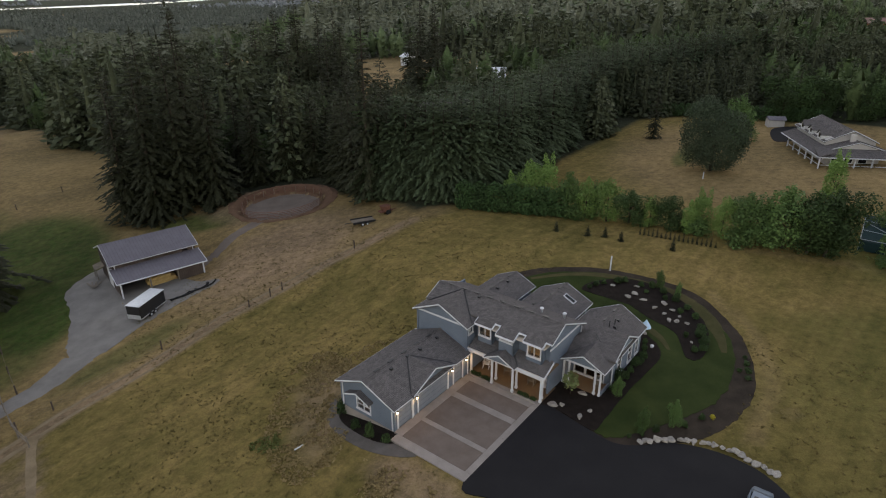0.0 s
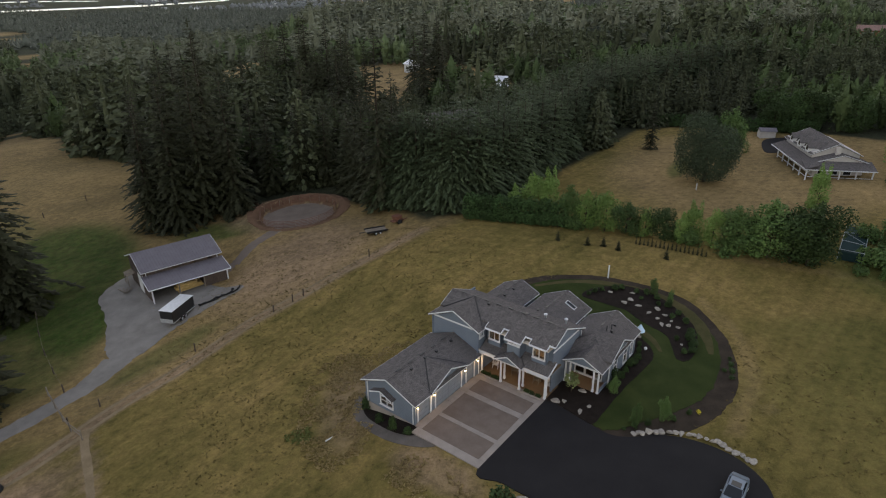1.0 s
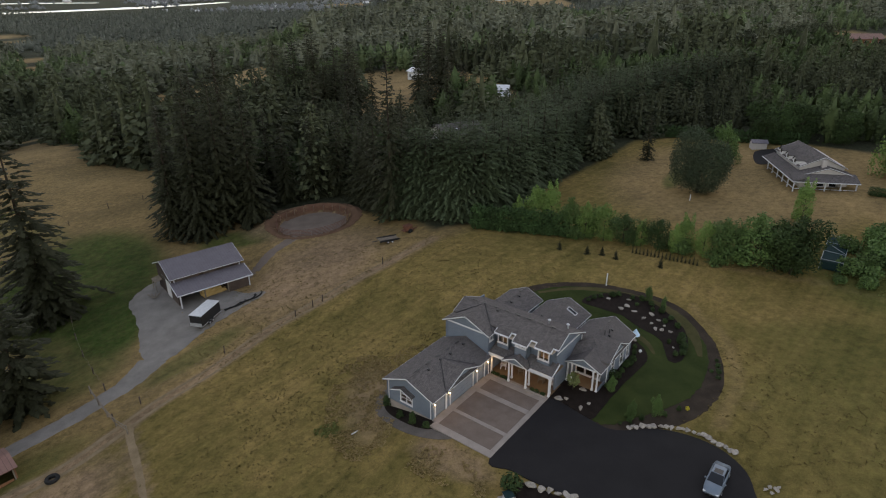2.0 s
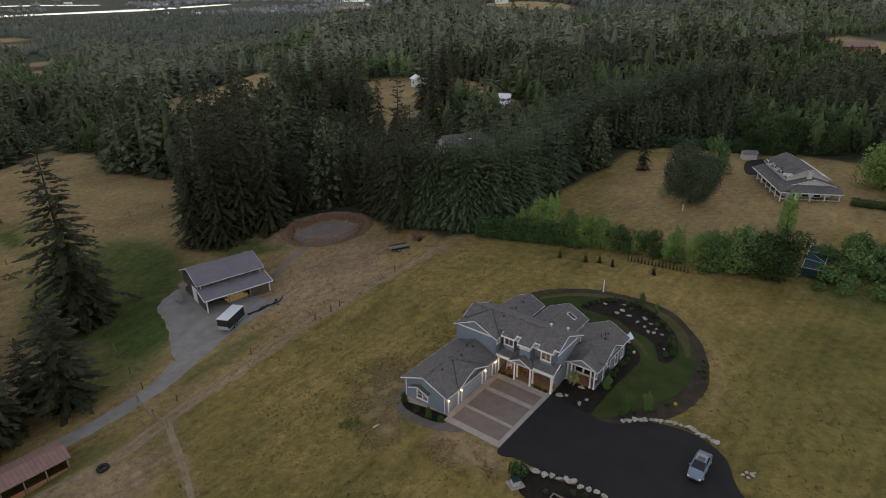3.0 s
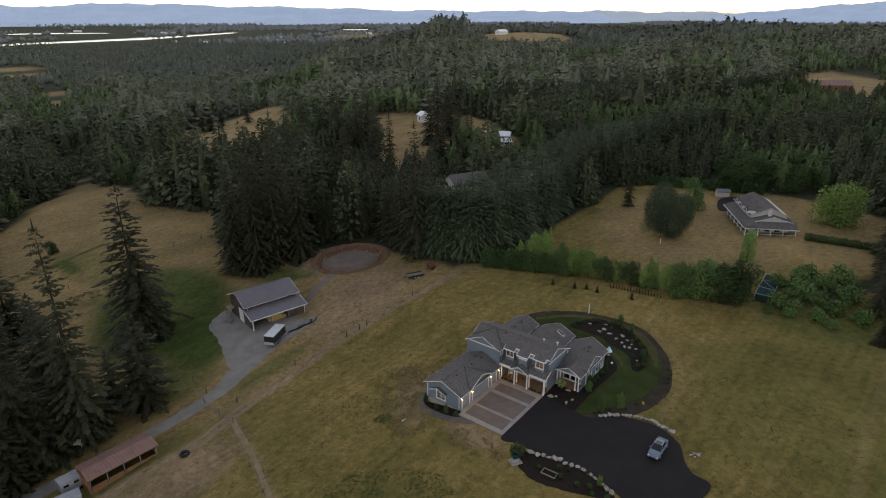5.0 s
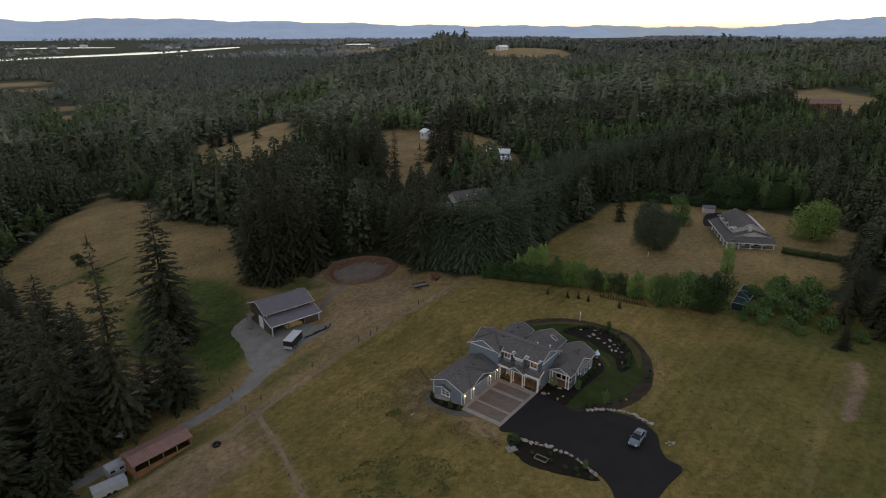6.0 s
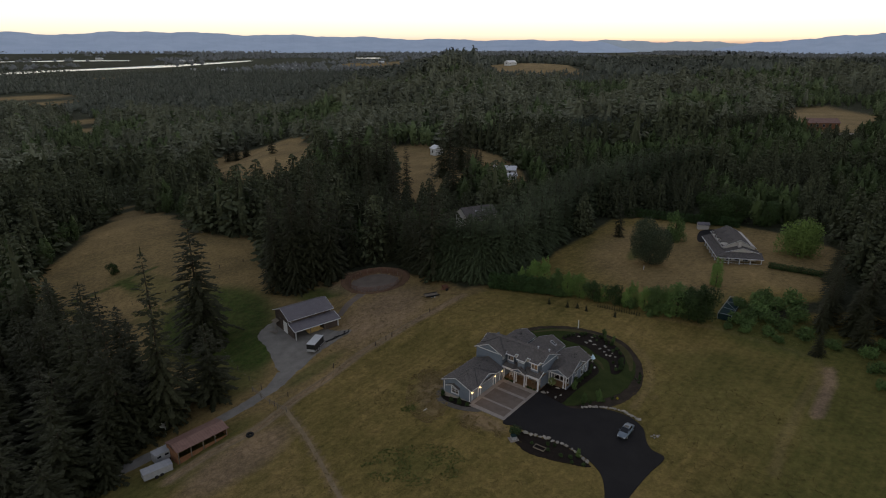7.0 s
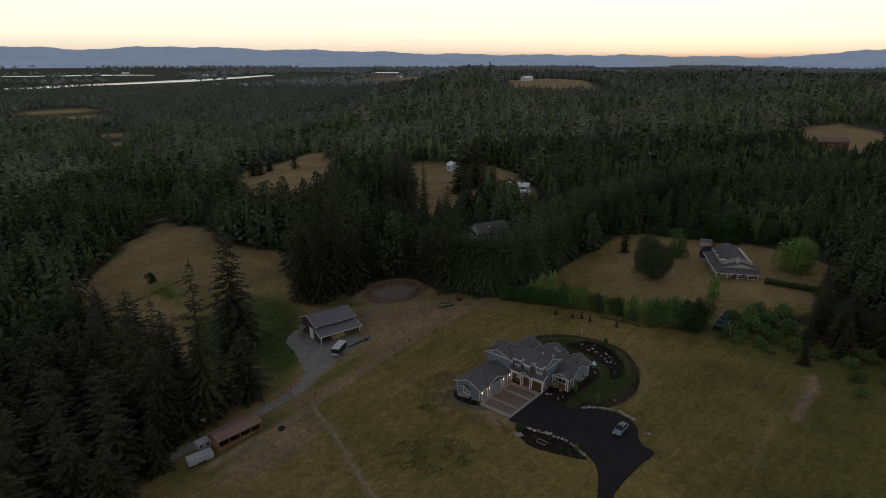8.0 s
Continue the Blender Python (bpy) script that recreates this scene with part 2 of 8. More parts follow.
M_BLUECLOTH = mottled("blue_white_cloth", (0.25, 0.42, 0.6), (0.6, 0.72, 0.82), 2.5, 10, 0.8)
M_YELLOW = leaves("yellow_flowers", (0.3, 0.26, 0.02), (0.55, 0.48, 0.05))
M_REDPAINT = mottled("faded_red_paint", (0.12, 0.03, 0.02), (0.22, 0.07, 0.045), 3, 20, 0.6)


def glass_material():
    m, n, l, p = material("window_glass", 0.05)
    p.inputs["Base Color"].default_value = (0.9, 0.92, 0.93, 1)
    p.inputs["Transmission Weight"].default_value = 1.0
    p.inputs["IOR"].default_value = 1.3
    return m


M_GLASS = glass_material()


def dark_glass_material():
    m, n, l, p = material("dark_tinted_glass", 0.08)
    p.inputs["Base Color"].default_value = (0.012, 0.014, 0.017, 1)
    p.inputs["Specular IOR Level"].default_value = 0.25
    return m


M_DARKGLASS = dark_glass_material()


def water_material():
    m, n, l, p = material("river_water", 0.12)
    p.inputs["Base Color"].default_value = (0.05, 0.06, 0.07, 1)
    p.inputs["Specular IOR Level"].default_value = 1.0
    return m


M_WATER = water_material()


def field_material():
    """Dry meadow with green and bare stretches: three masks stored on the ground, broken up by noise."""
    m, n, l, p = material("dry_meadow", 0.95)
    p.inputs["Specular IOR Level"].default_value = 0.05
    tc = n.new("ShaderNodeTexCoord").outputs["Object"]
    big = noise_tex(n, l, tc, 0.045, 5, 0.65)
    mid = noise_tex(n, l, tc, 0.35, 5, 0.7)
    fine = noise_tex(n, l, tc, 2.6, 5, 0.8)
    clump = noise_tex(n, l, tc, 0.9, 3, 0.6)
    streak = noise_tex(n, l, tc, 0.5, 4, 0.6, stretch=(0.12, 1.7, 1), turn=47)
    r1 = ramp(n, [(0.34, (0.065, 0.058, 0.018)), (0.45, (0.12, 0.098, 0.033)), (0.55, (0.17, 0.128, 0.047)), (0.68, (0.238, 0.17, 0.073))])
    l.new(mix(n, l, 0.5, big, mix(n, l, 0.5, mid, streak)), r1.inputs[0])
    grain = noise_tex(n, l, tc, 7.5, 4, 0.8)
    r2 = ramp(n, [(0.34, (0.46, 0.47, 0.46)), (0.66, (1.52, 1.48, 1.42))])
    l.new(mix(n, l, 0.35, mix(n, l, 0.45, fine, grain), clump), r2.inputs[0])
    col = mix(n, l, 1.0, r1.outputs[0], r2.outputs[0], "MULTIPLY")

    def masked(attr, colour, col, soft=0.22):
        a = n.new("ShaderNodeAttribute")
        a.attribute_name = attr
        add = n.new("ShaderNodeMath")
        add.operation = "ADD"
        l.new(a.outputs["Fac"], add.inputs[0])
        l.new(mix(n, l, 0.5, mid, fine), add.inputs[1])
        mr = n.new("ShaderNodeMapRange")
        mr.inputs[1].default_value, mr.inputs[2].default_value = 1.0 - soft, 1.0 + soft
        l.new(add.outputs[0], mr.inputs[0])
        broad = ramp(n, [(0.35, (0.72, 0.74, 0.76)), (0.65, (1.28, 1.25, 1.2))])
        l.new(mix(n, l, 0.22, big, streak), broad.inputs[0])
        shade = mix(n, l, 1.0, mix(n, l, 1.0, colour, broad.outputs[0], "MULTIPLY"), r2.outputs[0], "MULTIPLY")
        return mix(n, l, mr.outputs[0], col, shade)

    col = masked("straw", (0.188, 0.138, 0.07), col, 0.4)
    col = masked("green", (0.036, 0.06, 0.014), col, 0.35)
    col = masked("bare", (0.2, 0.145, 0.098), col, 0.35)
    col = masked("woods", (0.034, 0.038, 0.024), col, 0.2)
    l.new(col, p.inputs["Base Color"])
    bump(n, l, p, mix(n, l, 0.6, clump, fine), 1.0, 0.3)
    return m


M_FIELD = field_material()


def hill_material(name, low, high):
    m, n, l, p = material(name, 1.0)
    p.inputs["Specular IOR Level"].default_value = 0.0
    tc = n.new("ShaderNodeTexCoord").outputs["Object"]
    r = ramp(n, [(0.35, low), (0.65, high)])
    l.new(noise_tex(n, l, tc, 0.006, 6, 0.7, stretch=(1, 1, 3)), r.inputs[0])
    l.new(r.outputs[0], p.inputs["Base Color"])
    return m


# Air haze over distance is mixed into the hills' base colour as pale blue.
M_HILL = hill_material("haze_blue_hills", (0.37, 0.45, 0.58), (0.43, 0.51, 0.64))
M_HILL_FAR = hill_material("haze_pale_hills", (0.40, 0.46, 0.52), (0.44, 0.5, 0.56))

# ---- building helpers ----
def link(name, me, mat, parent=None, label=""):
    ob = new(name, me)
    if mat is not None and not me.materials:
        me.materials.append(mat)
    if parent is not None:
        ob.parent = parent
    if label:
        ob["label"] = label
    return ob


def part(name, bm, mat, parent, label=""):
    me = bpy.data.meshes.new(name)
    bm.normal_update()
    bm.to_mesh(me)
    bm.free()
    return link(name, me, mat, parent, label)


def thing(name, m, label, category, group="", kind=""):
    ob = new(name)
    ob.empty_display_size = 0.3
    ob.matrix_world = m
    return tagged(ob, label, category, group, kind)


def add_box(bm, x0, x1, y0, y1, z0, z1, bevel=0.0, m=None):
    r = bmesh.ops.create_cube(bm, size=1)
    vs = r["verts"]
    for v in vs:
        v.co = Vector(((x0 + x1) / 2 + v.co.x * (x1 - x0), (y0 + y1) / 2 + v.co.y * (y1 - y0), (z0 + z1) / 2 + v.co.z * (z1 - z0)))
    if bevel:
        es = list({e for v in vs for e in v.link_edges})
        out = bmesh.ops.bevel(bm, geom=es, offset=bevel, segments=1, affect="EDGES")
        vs = list({v for f in out["faces"] for v in f.verts} | {v for v in vs if v.is_valid})
    if m is not None:
        for v in vs:
            v.co = m @ v.co
    return vs


def box(x0, x1, y0, y1, z0, z1, bevel=0.0, m=None):
    bm = bmesh.new()
    add_box(bm, x0, x1, y0, y1, z0, z1, bevel, m)
    return bm


def add_rod(bm, a, b, r0, r1, sides=8):
    a, b = Vector(a), Vector(b)
    d = b - a
    q = d.to_track_quat("Z", "Y").to_matrix().to_4x4()
    bmesh.ops.create_cone(bm, cap_ends=True, segments=sides, radius1=r0, radius2=r1, depth=d.length, matrix=Matrix.Translation((a + b) / 2) @ q)


def rod(a, b, r0, r1=None, sides=8):
    bm = bmesh.new()
    add_rod(bm, a, b, r0, r0 if r1 is None else r1, sides)
    return bm


def prism(pts, along, m=None):
    """A solid from an outline of 3D points, pushed by the vector along."""
    bm = bmesh.new()
    a = [bm.verts.new(p) for p in pts]
    b = [bm.verts.new(Vector(p) + Vector(along)) for p in pts]
    bm.faces.new(a)
    bm.faces.new(b[::-1])
    for i in range(len(pts)):
        j = (i + 1) % len(pts)
        bm.faces.new((a[i], b[i], b[j], a[j]))
    bmesh.ops.recalc_face_normals(bm, faces=bm.faces)
    if m is not None:
        bm.transform(m)
    return bm


def step(a, b, t):
    q = np.clip((np.asarray(t, float) - a) / (b - a), 0, 1)
    return q * q * (3 - 2 * q)


# ---- ground ----
def hill(x, y, cx, cy, rx, ry, h):
    return h * np.exp(-(((x - cx) / rx) ** 2 + ((y - cy) / ry) ** 2))


def gz(x, y):
    """Height of the ground: level round the house, falling to the barn, rising past the far lawn, wooded rises beyond."""
    x, y = np.asarray(x, float), np.asarray(y, float)
    k = 0.155 - 0.08 * step(55, 125, y)
    left = k * np.maximum(x, -190) * (1 - step(-12, 0, x))
    rise = 1.8 * step(60, 82, y) * step(-25, 0, x)
    right = 0.06 * np.clip(x - 25, 0, 120) * (1 - step(220, 520, y))
    z = np.where(x < 0, left, right) + rise
    z = z + hill(x, y, 0, 900, 75, 190, 34) + hill(x, y, 420, 880, 140, 240, 20) + hill(x, y, 800, 900, 280, 300, 20) + hill(x, y, -130, 700, 120, 170, 12) + hill(x, y, -140, 176, 30, 34, 4.0) + hill(x, y, -98, 142, 16, 20, 2.0) - hill(x, y, -108, 112, 20, 10, 1.6) + hill(x, y, 175, 1460, 190, 210, 21) + hill(x, y, 255, 410, 110, 110, 7)
    z = z - 16 * step(-120, -330, x) * step(150, 420, y)
    z = z - 6 * step(232, 300, y) * step(-140, -185, x)
    # the level pad of the barn, and the soil thrown up round the riding pen
    bu, bv = 0.76 * (x + 45.5) + 0.65 * (y - 76.9), -0.65 * (x + 45.5) + 0.76 * (y - 76.9)
    pad = step(1.75, 1.0, np.hypot((bu - 6.0) / 8.2, (bv - 7.0) / 7.6))
    z = z * (1 - pad) + (-6.25 + 0.045 * bu) * pad
    r, a = np.hypot(x + 31, (y - 109.5) * 1.15), np.arctan2(y - 109.5, x + 31)
    z = z + 1.15 * np.exp(-((r - 9.6) / 1.5) ** 2) * step(-0.75, 0.5, np.sin(a - 0.35)) - 0.5 * step(8.4, 7.4, r)
    far = step(1100, 4600, np.hypot(x, y))
    return z * (1 - far) + 22 * far


def gh(x, y):
    return float(gz(x, y))


def lines(lo, a, b, hi, fine):
    mid = list(np.arange(a, b + 0.01, fine))
    out, s, v = [], fine, a
    while v > lo:
        s *= 1.16
        v -= s
        out.append(max(v, lo))
    out2, s, v = [], fine, b
    while v < hi:
        s *= 1.16
        v += s
        out2.append(min(v, hi))
    return np.array(out[::-1] + mid + out2)


def near_line(X, Y, pts):
    d = np.full(X.shape, 1e9)
    for (x0, y0), (x1, y1) in zip(pts, pts[1:]):
        dx, dy = x1 - x0, y1 - y0
        t = np.clip(((X - x0) * dx + (Y - y0) * dy) / (dx * dx + dy * dy), 0, 1)
        d = np.minimum(d, np.hypot(X - x0 - t * dx, Y - y0 - t * dy))
    return d


def blob(X, Y, cx, cy, rx, ry, turn=0.0):
    a = radians(turn)
    u, v = (X - cx) * math.cos(a) + (Y - cy) * math.sin(a), -(X - cx) * math.sin(a) + (Y - cy) * math.cos(a)
    return 1 - np.hypot(u / rx, v / ry)  # 1 in the middle, 0 on the rim


# stretches without wood: x, y, half-lengths, turn
CLEARINGS = [
    (15, 45, 62, 52, 0), (-46, 77, 44, 40, 25), (10, 0, 72, 60, 0), (-54, 36, 14, 22, -38),
    (20, 104, 12, 14, 0), (80, 48, 24, 26, 0), (0, 149, 9, 9, 0), (-84, 84, 18, 20, 0),
    (-800, 1070, 75, 190, 37), (-500, 735, 12, 130, 34), (-1000, 1655, 70, 45, 0), (-620, 1870, 130, 45, 0), (-810, 1840, 45, 30, 0),
    (175, 1390, 120, 150, -5), (480, 1020, 50, 90, 0), (17, 240, 11, 22, 0), (-1000, 2700, 160, 60, 0), (62, 400, 14, 14, 0),
    (-1700, 3200, 300, 160, 0), (-350, 2500, 200, 90, 0), (60, -60, 160, 110, 0),
]
# and the same as outlines
MEADOWS = [
    [(20, 112), (25.6, 125), (40, 142), (51, 157), (63, 158), (90, 143), (103, 128), (108, 112), (101, 100), (93, 91), (86, 83), (74, 78), (58, 80), (40, 82), (20, 92)],
    [(-176, 240), (-150, 213), (-131, 193), (-110, 170), (-84, 160), (-75, 150), (-68, 120), (-62, 104), (-68, 84), (-84, 72), (-105, 90), (-128, 104), (-146, 118), (-151, 143), (-154, 167), (-162, 200)],
    [(-216, 420), (-193, 476), (-151, 458), (-120, 414), (-92, 300), (-108, 258), (-141, 262), (-165, 330)],
    [(-58, 362), (-28, 354), (14, 316), (27, 264), (8, 246), (-17, 204), (-33, 204), (-46, 300)],
    [(224, 350), (228, 380), (262, 470), (330, 560), (398, 562), (330, 430), (292, 372), (280, 344), (240, 326)],
]
TRACK = [(-58, 30), (-52.8, 36.8), (-46.3, 42.6), (-43.1, 47.6), (-40.2, 52.8), (-34.6, 60), (-28.6, 69.4), (-23.6, 74.4), (-18.2, 80.2), (-11.6, 85.4), (-5, 90.4)]
TRACK_B = [(-42, 49.4), (-40.4, 46.6), (-36.8, 41.2), (-33.4, 35.6), (-25.7, 21.9), (-18, 8), (-10, -20)]


def FENCE_X(Y):
    """Where the fenced dry paddock ends and the yellow-green meadow begins."""
    return np.interp(Y, [-20, 10, 26, 35, 45, 54, 62.3, 68.3, 73, 78.3, 84, 92, 110], [-15, -23, -31, -36.5, -42, -40, -34.5, -29.3, -24.4, -18.7, -11.3, 0, 8])


def open_ground(X, Y):
    s = np.full(np.shape(X), -1e6)
    for c in CLEARINGS:
        s = np.maximum(s, blob(X, Y, *c) * min(c[2], c[3]))
    for pts in MEADOWS:
        inside = np.zeros(np.shape(X), bool)
        for (x0, y0), (x1, y1) in zip(pts, pts[1:] + pts[:1]):
            inside ^= ((y0 > Y) != (y1 > Y)) & (X < (x1 - x0) * (Y - y0) / (y1 - y0 + 1e-9) + x0)
        d = near_line(X, Y, pts + pts[:1])
        s = np.maximum(s, np.where(inside, d, -d))
    return s  # metres inside a clearing, below 0 in the woods


gx, gy = lines(-4650, -112, 92, 4650, 1.2), lines(-900, -8, 132, 4650, 1.2)
GX, GY = np.meshgrid(gx, gy)
GZ = gz(GX, GY)
n_x, n_y = len(gx), len(gy)
idx = np.arange(n_x * n_y).reshape(n_y, n_x)
quads = np.stack([idx[:-1, :-1], idx[:-1, 1:], idx[1:, 1:], idx[1:, :-1]], -1).reshape(-1, 4)
me = bpy.data.meshes.new("ground")
me.from_pydata(np.stack([GX, GY, GZ], -1).reshape(-1, 3), [], quads.tolist())
me.polygons.foreach_set("use_smooth", np.ones(len(quads), bool))
inside = open_ground(GX, GY)
woods = step(3, -4, inside)
green = np.maximum.reduce([
    0.76 * step(0, 0.4, blob(GX, GY, -73, 92, 20, 30, 30)), 0.8 * step(0, 0.5, blob(GX, GY, -59, 76, 9, 16, 30)), 0.6 * step(0, 0.5, blob(GX, GY, -60, 68, 12, 18, 20)), 0.8 * step(1.6, 0.2, near_line(GX, GY, [(-126, 110), (-118, 119), (-108, 132)])), 0.75 * step(0, 0.5, blob(GX, GY, -112, 120, 9, 3, -35)), 0.6 * step(0, 0.5, blob(GX, GY, -120, 104, 9, 3, -20)), 0.7 * step(0, 0.5, blob(GX, GY, -45, 104, 12, 6, 10)), 0.5 * step(0, 0.6, blob(GX, GY, -39, 64, 4, 13, -38)), 0.45 * step(0, 0.6, blob(GX, GY, -52, 42, 4, 12, -40)),
    # The GX ramp 22-42 greens and darkens the east, painting lens fall-off into grass.
    0.44 * step(0, 0.9, blob(GX, GY, -13.6, 27, 11, 6.5, -15)), 0.36 * step(22, 42, GX + 3 * np.sin(GY * 0.19) + 2 * np.sin(GY * 0.43)) * step(66, 58, GY), 0.48 * step(-1.5, 2.5, GX - np.interp(GY, [-20, 10, 22, 29, 40, 50, 56, 62], [20, 34, 43, 48.3, 57.4, 66.7, 69.5, 64])) * step(64, 58, GY), 0.6 * step(0, 0.6, blob(GX, GY, -15.5, 43.6, 1.8, 1.2, 0)), 0.5 * step(0, 0.8, blob(GX, GY, -1, 56, 6, 6, 0)), 0.5 * step(0, 0.7, blob(GX, GY, -92, 100, 14, 4, 30)),
    0.55 * step(0, 0.6, blob(GX, GY, 68, 64, 26, 15, -35)), 
    0.45 * step(0, 0.7, blob(GX, GY, -30, 12, 18, 10, 20)), 0.5 * step(0, 0.6, blob(GX, GY, -58, 34, 10, 22, -40)), 0.42 * step(0, 0.5, blob(GX, GY, -100, 116, 34, 9, -30)), 0.6 * step(0, 0.5, blob(GX, GY, 50, 122, 12, 3, 60))])
bare = np.maximum.reduce([
    0.74 * step(2.4, 0.3, near_line(GX, GY, TRACK)), 0.7 * step(1.3, 0.3, near_line(GX, GY, TRACK_B)),
    0.66 * step(0, 0.7, blob(GX, GY, -26, 88, 16, 26, -28)), 0.7 * step(0, 0.6, blob(GX, GY, -46, 34, 8, 17, -38)),
    0.85 * step(1.9, 0.4, near_line(GX, GY, [(57.6, 36.6), (62.3, 42.3), (66, 47), (68.5, 51.5)])), 0.55 * step(0, 0.5, blob(GX, GY, -8, 50, 4, 8, -40)),
    0.62 * step(0, 0.5, blob(GX, GY, -2, 36.5, 7, 3.0, -35)), 0.56 * step(0, 0.6, blob(GX, GY, -11.6, 48, 4.6, 11, 6)), 0.55 * step(0, 0.5, blob(GX, GY, 31.4, 44.2, 1.6, 0.9, 0)),
    0.62 * step(0, 0.5, blob(GX, GY, -35, 114, 17, 18, 25))])
straw = np.maximum.reduce([
    0.6 * step(1.7, 0.3, near_line(GX, GY, [(-50.5, 57.5), (-58.8, 66.6), (-70, 84)])),
    0.62 * step(1.6, 0.2, near_line(GX, GY, [(41, 76.4), (54.7, 69.6), (61.6, 64), (69, 56), (66.2, 50.5), (57, 40.4), (48, 29.5), (43, 22)])), 0.55 * step(1.5, 0.2, near_line(GX, GY, [(33.2, 66), (34.2, 58), (33.2, 52), (31.4, 47.6), (28.6, 44), (26.6, 41)])),
    0.66 * step(0, 0.4, blob(GX, GY, -108, 138, 70, 62, 40)), 0.8 * step(0, 0.4, blob(GX, GY, -140, 185, 40, 60, -25)),
    0.8 * step(0, 0.4, blob(GX, GY, 62, 118, 34, 42, -30)), 0.75 * step(0, 0.3, blob(GX, GY, 92, 112, 34, 34, 0)),
    0.9 * step(150, 200, GY), (0.28 + 0.44 * step(40, 56, GY)) * step(3, -3, GX - FENCE_X(GY) - 1.3 * np.sin(GY * 0.23) - 0.8 * np.sin(GY * 0.61)) * step(-10, 12, GY), 0.5 * step(12, 0, np.abs(GX + 75)) * step(20, 0, np.abs(GY - 140))])
for attr, values in (("woods", woods), ("green", green), ("bare", bare), ("straw", straw)):
    me.attributes.new(attr, "FLOAT", "POINT").data.foreach_set("value", np.ascontiguousarray(values, dtype=np.float32).ravel())
ground = tagged(link("ground", me, M_FIELD), "dry yellow-green meadow with straw and bare stretches", "ground", kind="structure")


def spline(pts, n, closed=True):
    """Smooth curve through points."""
    P = np.array(pts, float)
    out = []
    k = len(P)
    for i in range(k if closed else k - 1):
        p0, p1, p2, p3 = (P[(i + j) % k] if closed else P[min(max(i + j, 0), k - 1)] for j in (-1, 0, 1, 2))
        for t in np.arange(n) / n:
            out.append(0.5 * (2 * p1 + (p2 - p0) * t + (2 * p0 - 5 * p1 + 4 * p2 - p3) * t * t + (3 * p1 - p0 - 3 * p2 + p3) * t ** 3))
    if not closed:
        out.append(P[-1])
    return np.array(out)


def patch(name, outline, centre, lift, mat, label, category, rings=10, n=8, ragged=0.0, thick=0.25, kind="structure", smooth=True):
    """A sheet of ground cover draped over the ground, star-shaped round its centre, with a lip that goes down into the soil."""
    o = spline(outline, n) if smooth else np.array(outline, float)
    c = np.array(centre, float)
    if ragged:
        rnd = np.random.RandomState(len(o))
        o = o + (o - c) / np.linalg.norm(o - c, axis=1)[:, None] * rnd.normal(0, ragged, (len(o), 1))
    k = len(o)
    pts, faces = [], []
    for r in range(rings + 1):
        q = c + (o - c) * (1 - r / (rings + 0.0)) if r < rings else c[None] + (o - c) * 0.01
        pts.append(np.column_stack([q, gz(q[:, 0], q[:, 1]) + lift]))
    low = pts[0] - np.array([0, 0, thick])
    V = np.concatenate([low] + pts)
    for r in range(rings + 1):
        for i in range(k):
            j = (i + 1) % k
            faces.append((r * k + i, r * k + j, (r + 1) * k + j, (r + 1) * k + i))
    m = bpy.data.meshes.new(name)
    m.from_pydata(V, [], faces)
    bm = bmesh.new()
    bm.from_mesh(m)
    bmesh.ops.recalc_face_normals(bm, faces=bm.faces)
    bm.to_mesh(m)
    bm.free()
    if sum(p.normal.z for p in m.polygons) < 0:
        m.flip_normals()
    return tagged(link(name, m, mat), label, category, kind=kind)


def ribbon(name, pts, width, lift, mat, label, category, n=8, across=4, kind="structure"):
    """A strip along a smooth line, draped over the ground."""
    c = spline(pts, n, False)
    w = np.interp(np.linspace(0, 1, len(c)), np.linspace(0, 1, len(width)), width)
    d = np.gradient(c, axis=0)
    nrm = np.column_stack([-d[:, 1], d[:, 0]]) / np.linalg.norm(d, axis=1)[:, None]
    rnd = np.random.RandomState(3)
    cols = []
    for a in np.linspace(-0.5, 0.5, across + 1):
        q = c + nrm * (a * w * (1 + (0.06 * rnd.normal(0, 1, len(c)) if abs(a) == 0.5 else 0)))[:, None]
        cols.append(np.column_stack([q, gz(q[:, 0], q[:, 1]) + lift * (0.1 if abs(a) == 0.5 else 1)]))
    V = np.stack(cols, 1).reshape(-1, 3)
    s = across + 1
    faces = [(i * s + j, i * s + j + 1, (i + 1) * s + j + 1, (i + 1) * s + j) for i in range(len(c) - 1) for j in range(across)]
    m = bpy.data.meshes.new(name)
    m.from_pydata(V, [], faces)
    if sum(p.normal.z for p in m.polygons) < 0:
        m.flip_normals()
    return tagged(link(name, m, mat), label, category, kind=kind)


for k in (-0.85, 0.85):
    d = np.gradient(np.array(TRACK), axis=0)
    side = np.column_stack([-d[:, 1], d[:, 0]]) / np.linalg.norm(d, axis=1)[:, None]
    ribbon("wheel_rut", np.array(TRACK) + side * k, (0.4, 0.6, 0.75, 0.5, 0.45, 0.55, 0.35, 0.2), 0.025, M_RUT, "pale worn wheel rut of the dirt track", "track", across=2)
ribbon("foot_track", TRACK_B, (1.0, 0.9, 0.7, 0.8, 0.6), 0.025, M_RUT, "pale worn path branching off across the meadow", "track", across=2)
RING = [(7, 69.5), (11.1, 72.4), (16.4, 73.2), (22.6, 72.4), (28.6, 69.2), (31.9, 64.8), (32.7, 58.2), (31.8, 52.7), (30.1, 48.2), (27.6, 45.0), (24.2, 42.3), (20.5, 41.0), (15.6, 40.7), (12.4, 42.6), (6, 52), (5, 62)]
